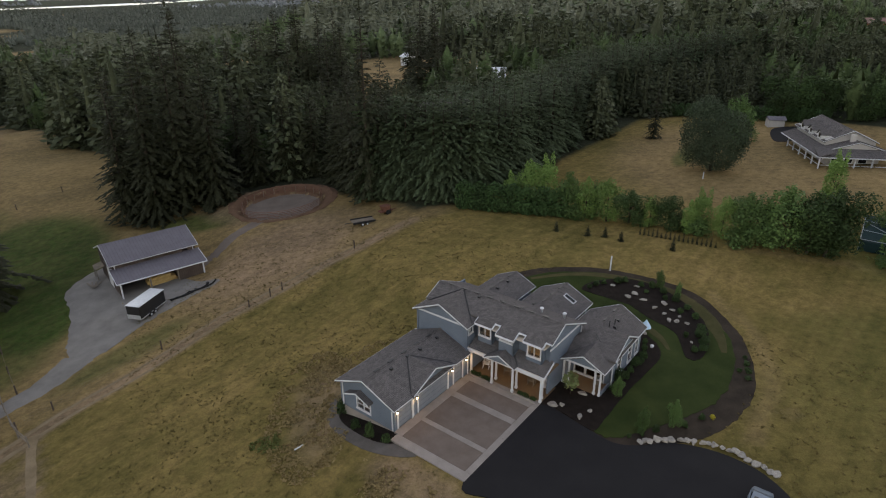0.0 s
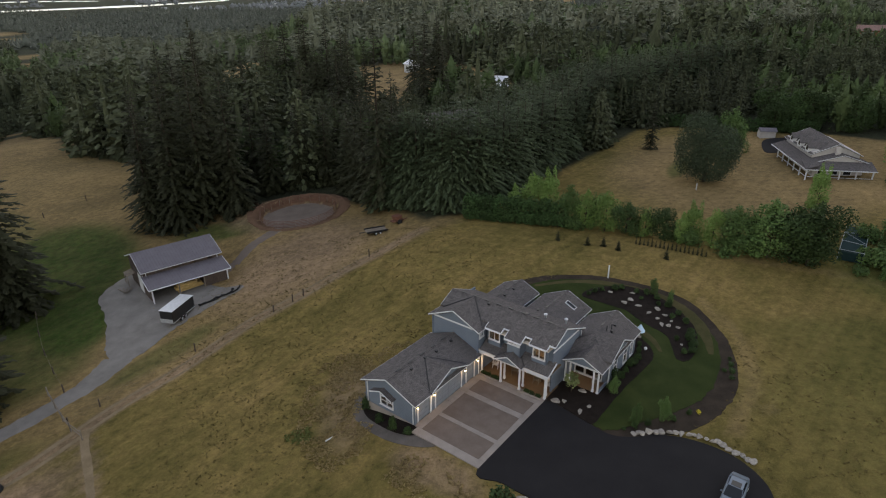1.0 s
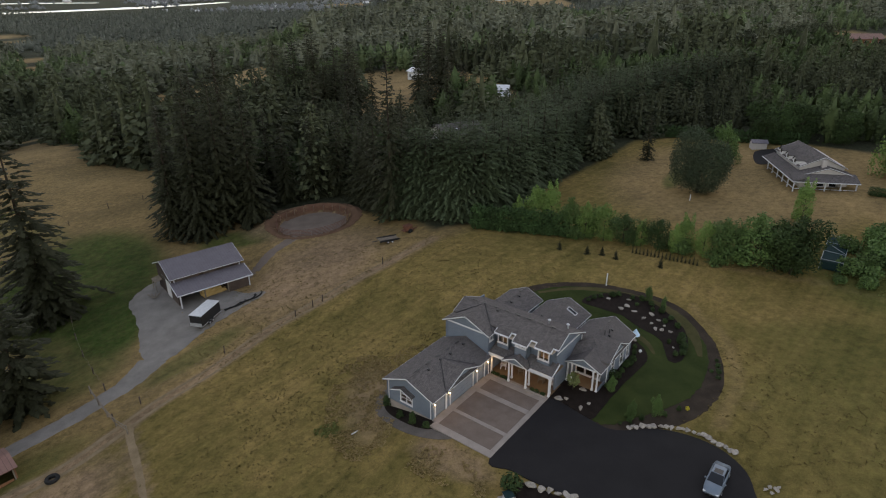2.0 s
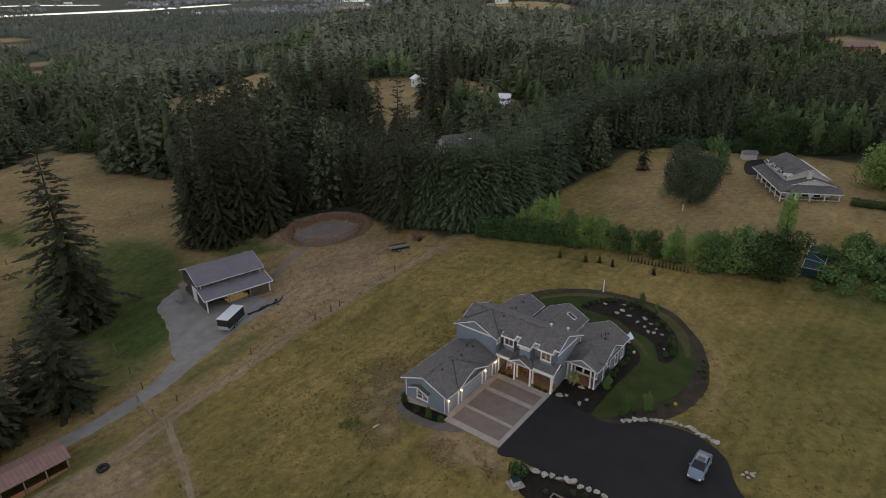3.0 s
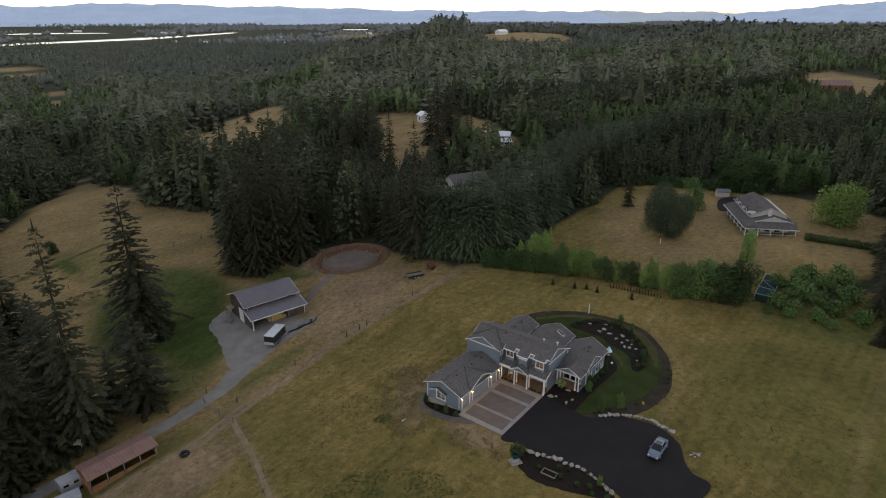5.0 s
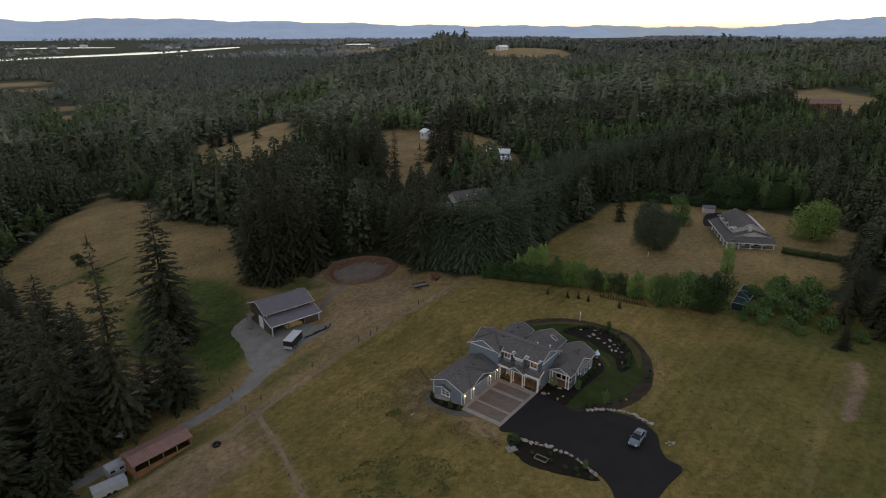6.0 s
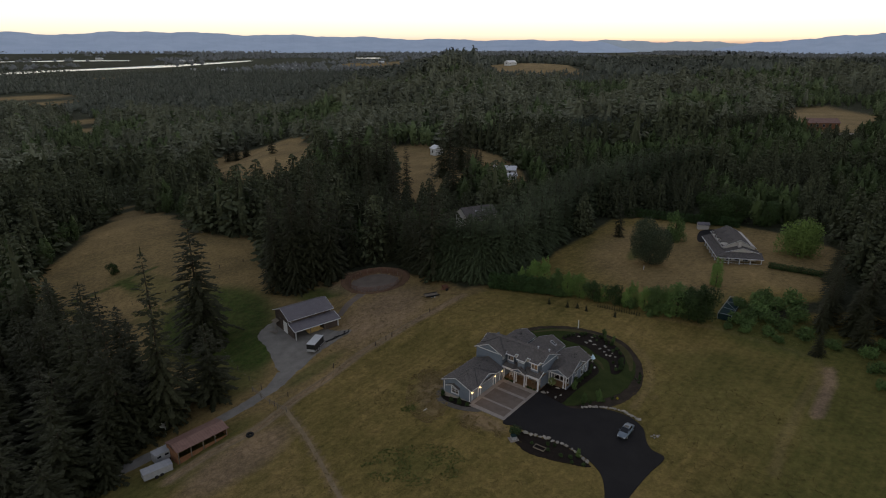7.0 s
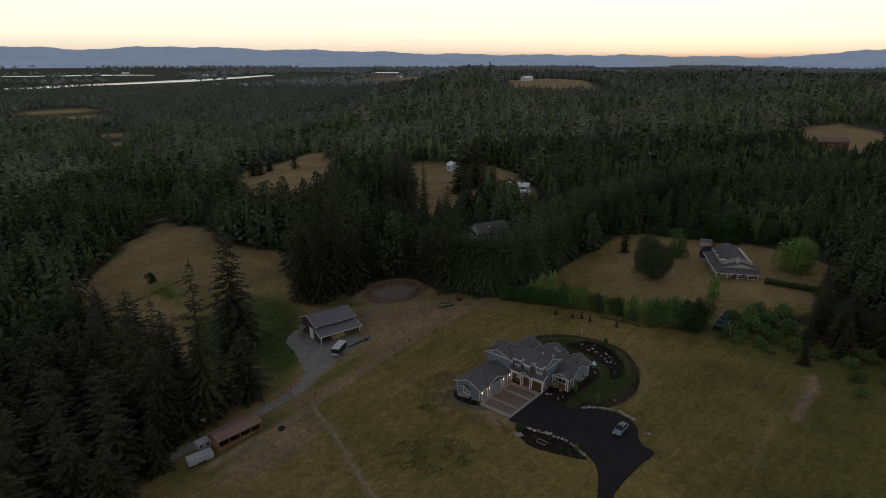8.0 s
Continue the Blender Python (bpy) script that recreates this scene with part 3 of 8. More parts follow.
LAWN = [(8, 68.5), (12.2, 71.3), (16.6, 72.0), (22.4, 71.1), (27.6, 68.0), (30.5, 63.9), (31.3, 57.6), (30.3, 53.2), (29.2, 50.9), (26.5, 47.2), (23.2, 44.8), (19.0, 43.0), (15.2, 41.6), (12.9, 42.9), (8, 50), (6, 62)]
patch("planting_border", RING, (19, 55), 0.03, M_BORDER, "dark mulch border round the lawn", "mulch bed", ragged=0.05)
patch("lawn", LAWN, (19, 55), 0.07, M_LAWN, "short green lawn behind and beside the house", "lawn", ragged=0.07)
patch("rockery_bed", [(17.6, 68.2), (20.2, 69.8), (24.7, 70.0), (28.3, 66.6), (29.9, 60.8), (28.9, 56.2), (26.9, 53.2), (25.5, 53.4), (25.8, 56.1), (25.9, 58.6), (23.9, 62.0), (22.2, 65.0), (19.0, 66.8)], (26.8, 61.8), 0.11, M_MULCH, "curved dark mulch bed with boulders and shrubs", "mulch bed", rings=6, ragged=0.06)
ribbon("worn_grass", [(11.5, 70.4), (17, 71.4), (22.6, 70.6), (27.6, 67.6), (30.2, 63.4), (30.5, 58), (29.6, 54)], (0.7, 1.3, 1.6, 2.1, 2.3, 0.8), 0.09, M_WORN, "worn brownish strip of lawn beside the border", "lawn")
ribbon("worn_grass_by_house", [(21.2, 63.4), (22.8, 60.6), (24.0, 57.6), (24.2, 55)], (0.8, 1.6, 1.4, 0.5), 0.09, M_WORN, "worn brownish lawn between house and rockery", "lawn")
patch("front_bed", [(9.3, 46.9), (10.4, 45.6), (12.2, 43.6), (13.4, 42.5), (14.6, 43.8), (18.1, 48.2), (21.6, 52.0), (23.0, 54.0), (23.2, 56.4), (22.0, 58.4), (18, 58), (13, 54)], (15.6, 50), 0.11, M_MULCH, "dark mulch bed along the house front", "mulch bed", rings=6, ragged=0.05)
patch("garage_path", [(-10.9, 47.6), (-9.9, 44.4), (-6.7, 41), (-3.6, 39.5), (-1.7, 39.9), (-4.5, 43.2), (-8.6, 47.6), (-9.6, 49.6)], (-6.6, 43.8), 0.05, M_GRAVEL_DARK, "dark gravel path curving round the garage", "path", rings=6)
patch("garage_bed", [(-9.7, 46.9), (-8.9, 44.8), (-6.3, 42.1), (-4.2, 41.1), (-3.6, 42), (-8.3, 46.6)], (-6.6, 43.9), 0.1, M_MULCH, "narrow mulch bed below the garage wall", "mulch bed", rings=5)
ASPHALT = [(1.9, 36.8), (3.9, 34.9), (6.2, 33.2), (9, 31.6), (11.8, 29.6), (14.2, 27.2), (15.7, 24.6), (16.3, 22.0), (15.9, 18.6), (15.2, 15.2), (17.2, 14.8), (18.8, 16.8), (21.1, 19.7), (24.4, 23.4), (27.6, 26.6), (26.2, 28.8), (26.0, 31.2), (26.5, 34.4), (25.7, 37.2), (24.2, 39.0), (22.0, 40.3), (19.4, 40.9), (16.8, 40.6), (14.6, 41.0), (12.6, 43.0), (10.6, 45.2), (9.2, 46.6)]
o = spline(ASPHALT, 5)
bm = bmesh.new()
top = [bm.verts.new((x, y, gh(x, y) + 0.09)) for x, y in o]
foot = [bm.verts.new((x, y, gh(x, y) - 0.2)) for x, y in o]
bm.faces.new(top)
for i in range(len(o)):
    bm.faces.new((top[i], top[i - 1], foot[i - 1], foot[i]))
bmesh.ops.recalc_face_normals(bm, faces=bm.faces)
bmesh.ops.triangulate(bm, faces=bm.faces)
me = bpy.data.meshes.new("asphalt_drive")
bm.to_mesh(me)
bm.free()
tagged(link("asphalt_drive", me, M_ASPHALT), "smooth dark asphalt turning place before the house", "driveway", kind="structure")
ribbon("lower_drive", [(17.2, 17.6), (16.2, 14.5), (14.9, 10.5), (13.2, 5), (11.2, -3), (8.6, -14), (4, -34), (-6, -60), (-22, -95)], (2.6, 2.6, 2.8, 3.2, 3.4, 3.4), 0.07, M_ASPHALT, "smooth dark asphalt drive going down the meadow", "driveway")
patch("entrance_bed", [(3.3, 30.9), (4.4, 33.4), (6, 32.6), (9, 31.2), (11.6, 29.6), (13.8, 27), (14.9, 24.3), (10.7, 25.4), (5.6, 27.4)], (8.5, 28.8), 0.06, M_MULCH, "dark mulch bed below the drive", "mulch bed", rings=5, ragged=0.08)
patch("barn_yard", [(-58.5, 83), (-54.5, 77), (-50.6, 70), (-48.2, 65.5), (-45, 63), (-42.5, 64.8), (-40.6, 69.6), (-38.4, 73.4), (-35.8, 77), (-33.5, 81), (-40, 84), (-50, 90), (-56, 89)], (-46.5, 77), 0.05, M_GRAVEL, "pale grey gravel yard in front of the barn", "gravel yard", ragged=0.15)
ribbon("gravel_road", [(-95, 14), (-76, 29), (-63, 40), (-55.4, 47.6), (-50.2, 53.6), (-47, 58.8), (-45.6, 64)], (3.4, 3.2, 3.0, 3.4, 5), 0.06, M_GRAVEL, "narrow pale gravel road to the barn", "road")
ribbon("pen_path", [(-40.6, 85.5), (-39.4, 89.6), (-38.2, 92.8), (-36.3, 96.7), (-34.2, 100.6), (-33, 102.4)], (2.2, 2.4, 2.2, 2.6), 0.05, M_SAND, "narrow gravel path to the riding pen", "path")
ribbon("field_road", [(222, 345), (240, 334), (262, 338), (300, 352), (350, 372)], (5, 5, 5), 0.3, M_GRAVEL, "pale distant road between woods", "road")

# round riding pen: a sand floor cut into a reddish bank
PEN = (-31, 109.5)
patch("pen_bank", [(PEN[0] + 10.4 * math.cos(a), PEN[1] + 1.0 + 9.4 * math.sin(a)) for a in np.linspace(0, 2 * math.pi, 14, endpoint=False)], PEN, 0.08, M_REDSAND, "reddish bare soil bank round the pen", "soil bank", ragged=0.15)
patch("pen_floor", [(PEN[0] + 7.4 * math.cos(a), PEN[1] + 6.4 * math.sin(a)) for a in np.linspace(0, 2 * math.pi, 14, endpoint=False)], PEN, 0.14, M_SAND, "greyish sand floor of a round riding pen", "sand")


# ---- river and distant hills ----
def far_strip(name, pts, width, mat, label, category):
    ribbon(name, pts, width, 0.6, mat, label, category, n=6, across=2)


far_strip("river", [(-1420, 1860), (-1281, 2052), (-1140, 2292), (-1040, 2540), (-955, 2790)], (60, 90, 120, 90, 50), M_WATER, "bright river reflecting the evening sky", "river")
far_strip("river_arm", [(-2100, 2300), (-1841, 2418), (-1640, 2590), (-1440, 2660)], (60, 70, 90, 50), M_WATER, "bright distant arm of the river", "river")
far_strip("backwater", [(-1560, 1690), (-1398, 1809), (-1336, 1941)], (40, 80, 40), M_WATER, "small bright backwater on the plain", "water")
far_strip("far_pool", [(-520, 3140), (-440, 3160), (-400, 3170)], (60, 150, 60), M_WATER, "bright pool far out on the plain", "water")


def ridge(name, dist, a0, a1, profile, mat, label, seed, depth):
    """A long distant hill: a crest line at heights given over its bearing, with a face that falls towards the viewer."""
    rnd = np.random.RandomState(seed)
    A = np.linspace(a0, a1, 160)
    H = np.interp(A, [p[0] for p in profile], [p[1] for p in profile])
    wob = sum(np.sin(A * f + rnd.rand() * 6) * h for f, h in ((0.9, 5), (2.1, 3), (5.3, 1.6), (11, 0.9)))
    rows = []
    for k, (dd, hh) in enumerate(((-depth, 0.0), (-depth * 0.55, 0.45), (-depth * 0.2, 0.85), (0, 1.0), (40, 0.6))):
        R = dist + dd
        z = 5 + (H + wob - 5) * hh
        rows.append(np.column_stack([R * np.sin(np.radians(A)), R * np.cos(np.radians(A)) - 40, z]))
    V = np.concatenate(rows)
    n = len(A)
    faces = [(r * n + i, r * n + i + 1, (r + 1) * n + i + 1, (r + 1) * n + i) for r in range(len(rows) - 1) for i in range(n - 1)]
    m = bpy.data.meshes.new(name)
    m.from_pydata(V, [], faces)
    tagged(link(name, m, mat), label, "hills", kind="structure")


ridge("hills_left", 4650, -60, 16, [(-60, 150), (-42, 145), (-33, 126), (-26, 150), (-20, 134), (-12, 126), (-4, 106), (6, 98), (10, 102), (13, 82), (16, 30)], M_HILL, "long hills across the valley, coloured with blue haze", 2, 700)
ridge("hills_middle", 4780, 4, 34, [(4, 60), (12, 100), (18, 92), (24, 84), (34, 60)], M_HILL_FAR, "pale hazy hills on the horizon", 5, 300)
ridge("hills_right", 4600, 22, 62, [(22, 40), (26, 92), (31, 118), (35, 150), (38, 158), (45, 150), (62, 170)], M_HILL, "hill shoulder on the horizon, coloured with blue haze", 8, 600)

# ---- trees ----
def conifer_crown(seed, height, radius, whorls, per, start=0.06, power=0.85, droop=0.35, ragged=0.25, leaf=0.7, dense=5.6):
    """Branches in whorls, each hung with many small needle sprays to both sides and at its tip."""
    rnd = np.random.RandomState(seed)
    O, D, S, L, W = [], [], [], [], []
    lobes = rnd.rand(5) * 6.3
    for w in range(whorls):
        s = start + (1 - start) * (w + rnd.uniform(-0.4, 0.4)) / whorls
        s = min(max(s, start), 0.985)
        r = radius * (1 - s) ** power * (1 if s > 0.14 else 0.65 + s * 2.5)
        r *= 1 + ragged * rnd.normal(0, 0.5)
        n = max(3, int(per * (0.45 + 0.55 * (1 - s))))
        off = rnd.rand() * 6.3
        for b in range(n):
            a = off + (b + rnd.uniform(-0.35, 0.35)) * 2 * math.pi / n
            reach = max(0.3, r * rnd.uniform(0.62, 1.15) * (1 + 0.12 * math.sin(2 * a + lobes[int(s * 4.9)])))
            lift = 0.5 * s - 0.15 + rnd.uniform(-0.12, 0.12)
            d = np.array([math.cos(a), math.sin(a), lift])
            side = np.array([-math.sin(a), math.cos(a), 0])
            hop = rnd.uniform(-0.75, 0.75) * height / whorls * (1 if s < 0.93 else 0.2)
            k = int(2 + reach * dense)
            for i in range(k):
                q = (i + rnd.uniform(0.2, 0.9)) / k
                q = 0.12 + 0.88 * q
                sg = rnd.choice((-1, 1)) * rnd.uniform(0.2, 1.0) if i < k - 1 else 0
                o = np.array([0, 0, s * height + hop]) + d * reach * q - np.array([0, 0, droop * (1.15 - s) * reach * q * q])
                v = d * rnd.uniform(0.5, 1.0) + side * sg - np.array([0, 0, rnd.uniform(0.1, 0.65)])
                O.append(o)
                D.append(v / np.linalg.norm(v))
                S.append(side * math.cos(sg) - d * math.sin(sg))
                ln = leaf * (0.4 + 0.16 * reach) * rnd.uniform(0.7, 1.25)
                L.append(ln)
                W.append(ln * rnd.uniform(0.3, 0.46))
    O, D, S, L, W = (np.array(x) for x in (O, D, S, L, W))
    L, W = L[:, None], W[:, None]
    down = np.array([0, 0, -1.0])
    V = np.stack([O - D * L * 0.3, O + D * L * 0.3 + S * W + down * W * 0.5, O + D * L * 0.9 + down * L * 0.12, O + D * L * 0.3 - S * W + down * W * 0.5], 1).reshape(-1, 3)
    V[:, 2] = np.maximum(V[:, 2], 0.1)
    F = []
    for i in range(0, len(V), 4):
        F += [(i, i + 1, i + 2), (i, i + 2, i + 3)]
    t = len(V)
    V = np.concatenate([V, [[0, 0, height + 0.4], [0.14, 0, height - 0.9], [-0.08, 0.12, height - 0.9], [-0.08, -0.12, height - 0.9]]])
    F += [(t, t + 1, t + 2), (t, t + 2, t + 3), (t, t + 3, t + 1)]
    m = bpy.data.meshes.new("crown")
    m.from_pydata(V, [], F)
    return m


def trunk_mesh(height, r, seed, limbs=0, reach=2.0):
    rnd = random.Random(seed)
    bm = bmesh.new()
    prev = Vector((0, 0, -0.6))
    n = 5
    for i in range(n):
        nxt = Vector((rnd.uniform(-0.1, 0.1) * r * 2, rnd.uniform(-0.1, 0.1) * r * 2, height * (i + 1) / n))
        add_rod(bm, prev, nxt, r * (1.15 - i / n), r * max(0.05, 1.15 - (i + 1) / n), 7)
        prev = nxt
    for i in range(limbs):
        a = i * 2.4 + rnd.random()
        z0 = height * rnd.uniform(0.35, 0.8)
        add_rod(bm, (0, 0, z0), (math.cos(a) * reach * rnd.uniform(0.6, 1), math.sin(a) * reach * rnd.uniform(0.6, 1), z0 + reach * rnd.uniform(0.5, 1.0)), r * 0.4, r * 0.08, 5)
    m = bpy.data.meshes.new("trunk")
    bm.to_mesh(m)
    bm.free()
    return m


def leaf_cloud(seed, lobes, count, size, weep=0.0):
    """Many small leaf sprays spread through the shells of uneven lobes: (x, y, z, rx, ry, rz)."""
    rnd = np.random.RandomState(seed)
    vol = np.array([l[3] * l[4] + l[4] * l[5] + l[3] * l[5] for l in lobes])
    pick = rnd.choice(len(lobes), count, p=vol / vol.sum())
    L = np.array(lobes)[pick]
    d = rnd.normal(0, 1, (count, 3))
    d /= np.linalg.norm(d, axis=1)[:, None]
    rad = rnd.uniform(0.72, 1.08, (count, 1)) + rnd.normal(0, 0.05, (count, 1))
    c = L[:, :3] + d * L[:, 3:] * rad
    c[:, 2] -= weep * (1 - d[:, 2]) * rnd.rand(count)
    t = np.cross(d + rnd.normal(0, 0.5, (count, 3)), rnd.normal(0, 1, (count, 3)))
    t /= np.linalg.norm(t, axis=1)[:, None]
    nn = d * 0.8 + rnd.normal(0, 0.7, (count, 3))
    b = np.cross(nn, t)
    b /= np.linalg.norm(b, axis=1)[:, None]
    s = size * rnd.uniform(0.6, 1.4, (count, 1))
    V = np.stack([c - t * s, c - b * s * 0.55, c + t * s, c + b * s * 0.6 - np.array([0, 0, 0.2]) * s], 1).reshape(-1, 3)
    V[:, 2] = np.maximum(V[:, 2], 0.05)
    F = np.arange(count * 4).reshape(-1, 4)
    m = bpy.data.meshes.new("crown")
    m.from_pydata(V, [], F.tolist())
    return m


def lobes_for(seed, h, r, base, n=9):
    rnd = random.Random(seed)
    out = [(0, 0, (h + base) / 2, r * 0.72, r * 0.72, (h - base) * 0.42)]
    for i in range(n):
        a, q = rnd.uniform(0, 6.28), rnd.uniform(0.25, 0.62) * r
        z = base + (h - base) * rnd.uniform(0.18, 0.82)
        s = r * rnd.uniform(0.28, 0.5)
        out.append((q * math.cos(a), q * math.sin(a), z, s, s, s * rnd.uniform(0.8, 1.2)))
    return out


def tree_kind(name, crown, trunk, mat, label, category, group=""):
    t = thing(name, Matrix.Identity(4), label, category, group)
    link("trunk", trunk, M_BARK, t)
    link("crown", crown, mat, t)
    return t


STORE = pose(0, 0, 0)
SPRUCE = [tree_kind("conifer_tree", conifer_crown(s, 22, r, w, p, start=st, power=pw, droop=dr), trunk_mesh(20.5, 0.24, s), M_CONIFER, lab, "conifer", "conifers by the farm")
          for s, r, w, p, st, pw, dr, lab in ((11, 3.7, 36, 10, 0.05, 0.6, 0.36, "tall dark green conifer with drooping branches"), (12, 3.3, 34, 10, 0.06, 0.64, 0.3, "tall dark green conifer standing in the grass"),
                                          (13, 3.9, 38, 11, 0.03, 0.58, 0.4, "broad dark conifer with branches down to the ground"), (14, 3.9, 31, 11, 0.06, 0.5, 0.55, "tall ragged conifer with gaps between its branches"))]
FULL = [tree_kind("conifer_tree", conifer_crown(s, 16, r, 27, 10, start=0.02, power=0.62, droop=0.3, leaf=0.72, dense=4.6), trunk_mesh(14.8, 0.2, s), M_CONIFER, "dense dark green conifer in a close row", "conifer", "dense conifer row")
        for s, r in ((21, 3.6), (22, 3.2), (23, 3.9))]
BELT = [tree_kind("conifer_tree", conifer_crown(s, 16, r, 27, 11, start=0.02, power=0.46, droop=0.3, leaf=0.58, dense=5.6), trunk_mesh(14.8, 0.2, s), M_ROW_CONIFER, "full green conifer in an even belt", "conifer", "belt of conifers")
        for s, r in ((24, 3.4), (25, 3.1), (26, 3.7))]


def bush_lobes(seed, h, r, n=10):
    """Lobes of a bush that is leafy down to the ground, with a few shoots on top."""
    rnd = random.Random(seed)
    out = [(0, 0, h * 0.4, r * 0.72, r * 0.72, h * 0.4)]
    for i in range(n):
        a, q = rnd.uniform(0, 6.28), rnd.uniform(0.3, 0.68) * r
        s = r * rnd.uniform(0.26, 0.46)
        out.append((q * math.cos(a), q * math.sin(a), h * rnd.uniform(0.08, 0.78), s, s, s * rnd.uniform(0.9, 1.5)))
    for i in range(4):
        a, q = rnd.uniform(0, 6.28), rnd.uniform(0.0, 0.4) * r
        out.append((q * math.cos(a), q * math.sin(a), h * rnd.uniform(0.74, 0.9), r * 0.16, r * 0.16, h * 0.16))
    return out


BROAD = [tree_kind("broadleaf_tree", leaf_cloud(s, bush_lobes(s, 7, r, 11), 4200, 0.125), trunk_mesh(4.8, 0.12, s, 7, 1.3), M_DECID, "leafy bright green young tree", "tree", "young trees by the hedge") for s, r in ((31, 2.3), (32, 1.9), (33, 2.1))]
DARKBROAD = [tree_kind("broadleaf_tree", leaf_cloud(s, bush_lobes(s, 9, 3.5, 14), 6000, 0.165), trunk_mesh(6, 0.2, s, 8, 2.0), M_SHRUB, "dense dark green broadleaf tree at the field's edge", "tree", "dark trees by the field") for s in (35, 36)]
MIDBROAD = [tree_kind("broadleaf_tree", leaf_cloud(s, bush_lobes(s, 8, 2.7, 13), 5000, 0.145), trunk_mesh(5.5, 0.16, s, 8, 1.6), M_MIDLEAF, "leafy mid green tree grown down to the grass", "tree", "young trees by the hedge") for s in (37, 38)]
SHRUB = [tree_kind("shrub", leaf_cloud(s, lobes_for(s, 1.6, 0.8, 0.1, 6), 420, 0.12), trunk_mesh(0.9, 0.05, s, 4, 0.4), M_SHRUB, "small dark green garden shrub in mulch", "shrub", "garden shrubs") for s in (41, 42)]
THICKET = [tree_kind("thicket_bush", leaf_cloud(s, bush_lobes(s, 2.6, 2.0, 12), 1100, 0.17), trunk_mesh(1.5, 0.06, s, 6, 0.8), M_MIDLEAF, "rough green bush in the thicket at the field's edge", "bush", "thicket bushes") for s in (45, 46)]
TEMPLATES = [*SPRUCE, *FULL, *BELT, *BROAD, *DARKBROAD, *MIDBROAD, *SHRUB, *THICKET]
rng = random.Random(5)


def plant(kind, x, y, height=None, native=22.0, wide=1.0, label="", sink=0.0, name=""):
    s = (height or native) / native
    m = Matrix.Translation((x, y, gh(x, y) - sink)) @ Matrix.Rotation(rng.uniform(0, 6.28), 4, "Z")
    t = copy_thing(kind, m)
    t.scale = (s * wide, s * wide, s)
    if label:
        t["label"] = label
    if name:
        t.name = name
    return t


# single conifers on the slope below the barn
for k, x, y, h, wd in ((1, -65.5, 47.3, 39, 0.92), (3, -71.9, 80.8, 34.5, 1.3), (0, -70.8, 79.8, 22, 1.25), (1, -71.7, 41.5, 33.5, 0.95), (2, -84.2, 66.2, 21, 1.4), (0, -90, 57, 24, 1.4), (2, -80, 48, 26, 1.3), (2, -98, 60, 24, 1.4), (0, -76, 56, 22, 1.3), (0, -104, 70, 22, 1.4), (2, -112, 84, 21, 1.4), (2, -68, 50, 19, 1.4), (0, -92, 66, 22, 1.4)):
    plant(SPRUCE[k], x, y, h, wide=wd)
for k, x, y, h, wd in ((0, -59.6, 55.6, 19, 1.5), (1, -75, 44, 21, 1.7), (2, -84, 42, 19, 1.7), (0, -80, 35, 17, 1.8), (1, -90, 47, 19, 1.7), (2, -92, 35, 18, 1.8), (0, -71, 51, 14, 1.6), (1, -71.5, 37.5, 14, 1.7), (2, -100, 45, 19, 1.8), (0, -86, 28, 17, 1.8), (1, -98, 30, 18, 1.8), (2, -75, 29, 15, 1.8), (1, -66, 57, 12, 1.5), (0, -110, 38, 19, 1.8),
                       (1, -112, 56, 20, 1.8), (2, -69.5, 43.5, 13, 1.6), (0, -77.5, 50, 16, 1.7), (1, -80, 22, 16, 1.8), (2, -90, 20, 17, 1.8), (0, -72, 20, 14, 1.8), (1, -69, 30.5, 11, 1.6), (2, -84, 12, 16, 1.8), (0, -106, 20, 18, 1.8), (1, -76, 56.5, 15, 1.6), (2, -122, 70, 19, 1.8), (0, -120, 46, 19, 1.8)):
    plant(FULL[k], x, y, h, 16.0, wd)
# close conifers on the lower slope
for i in range(4):
    for j in range(10):
        x, y = -97 - 9.5 * i + rng.uniform(-2.5, 2.5), 14 + 10.5 * j + rng.uniform(-3, 3)
        if open_ground(np.array([x]), np.array([y]))[0] < -2:
            plant((FULL if (i + j) % 3 else SPRUCE)[(i + 2 * j) % 3], x, y, rng.uniform(14, 21), 16.0 if (i + j) % 3 else 22.0, rng.uniform(1.2, 1.7))
# the big clump behind the barn
for k, x, y, h, wd in ((0, -60, 108, 28, 1.05), (2, -54, 107, 31, 0.95), (0, -50, 111, 33, 0.95), (2, -57, 116, 34, 0.9), (1, -63, 115, 28, 1.0), (0, -51, 119, 38, 0.95), (2, -44.5, 113, 29, 0.95), (1, -53, 125, 36, 0.95), (1, -70.5, 152, 32, 0.95), (2, -66, 149, 26, 1.0), (2, -96.5, 182.4, 25, 1.0),
                       (2, -40, 124, 18, 1.2), (2, -34, 127, 18, 1.2), (0, -28, 127, 19, 1.2), (2, -22, 122, 18, 1.2), (1, -46, 132, 22, 1.0), (0, -36, 136, 20, 1.1), (2, -27, 136, 20, 1.1), (0, -60, 130, 24, 1.0)):
    plant(SPRUCE[k], x, y, h, wide=wd)
# the tall conifer above the pen and its neighbours
for k, x, y, h, wd in ((1, -13.6, 106, 34, 0.95), (0, -17.5, 112, 24, 1.0), (2, -9, 108, 19, 1.2), (2, -4, 104, 17.5, 1.2), (0, -12, 118, 24, 1.0), (2, -20, 119, 19, 1.1), (1, -3, 116, 13, 1.2)):
    plant(SPRUCE[k], x, y, h, wide=wd)
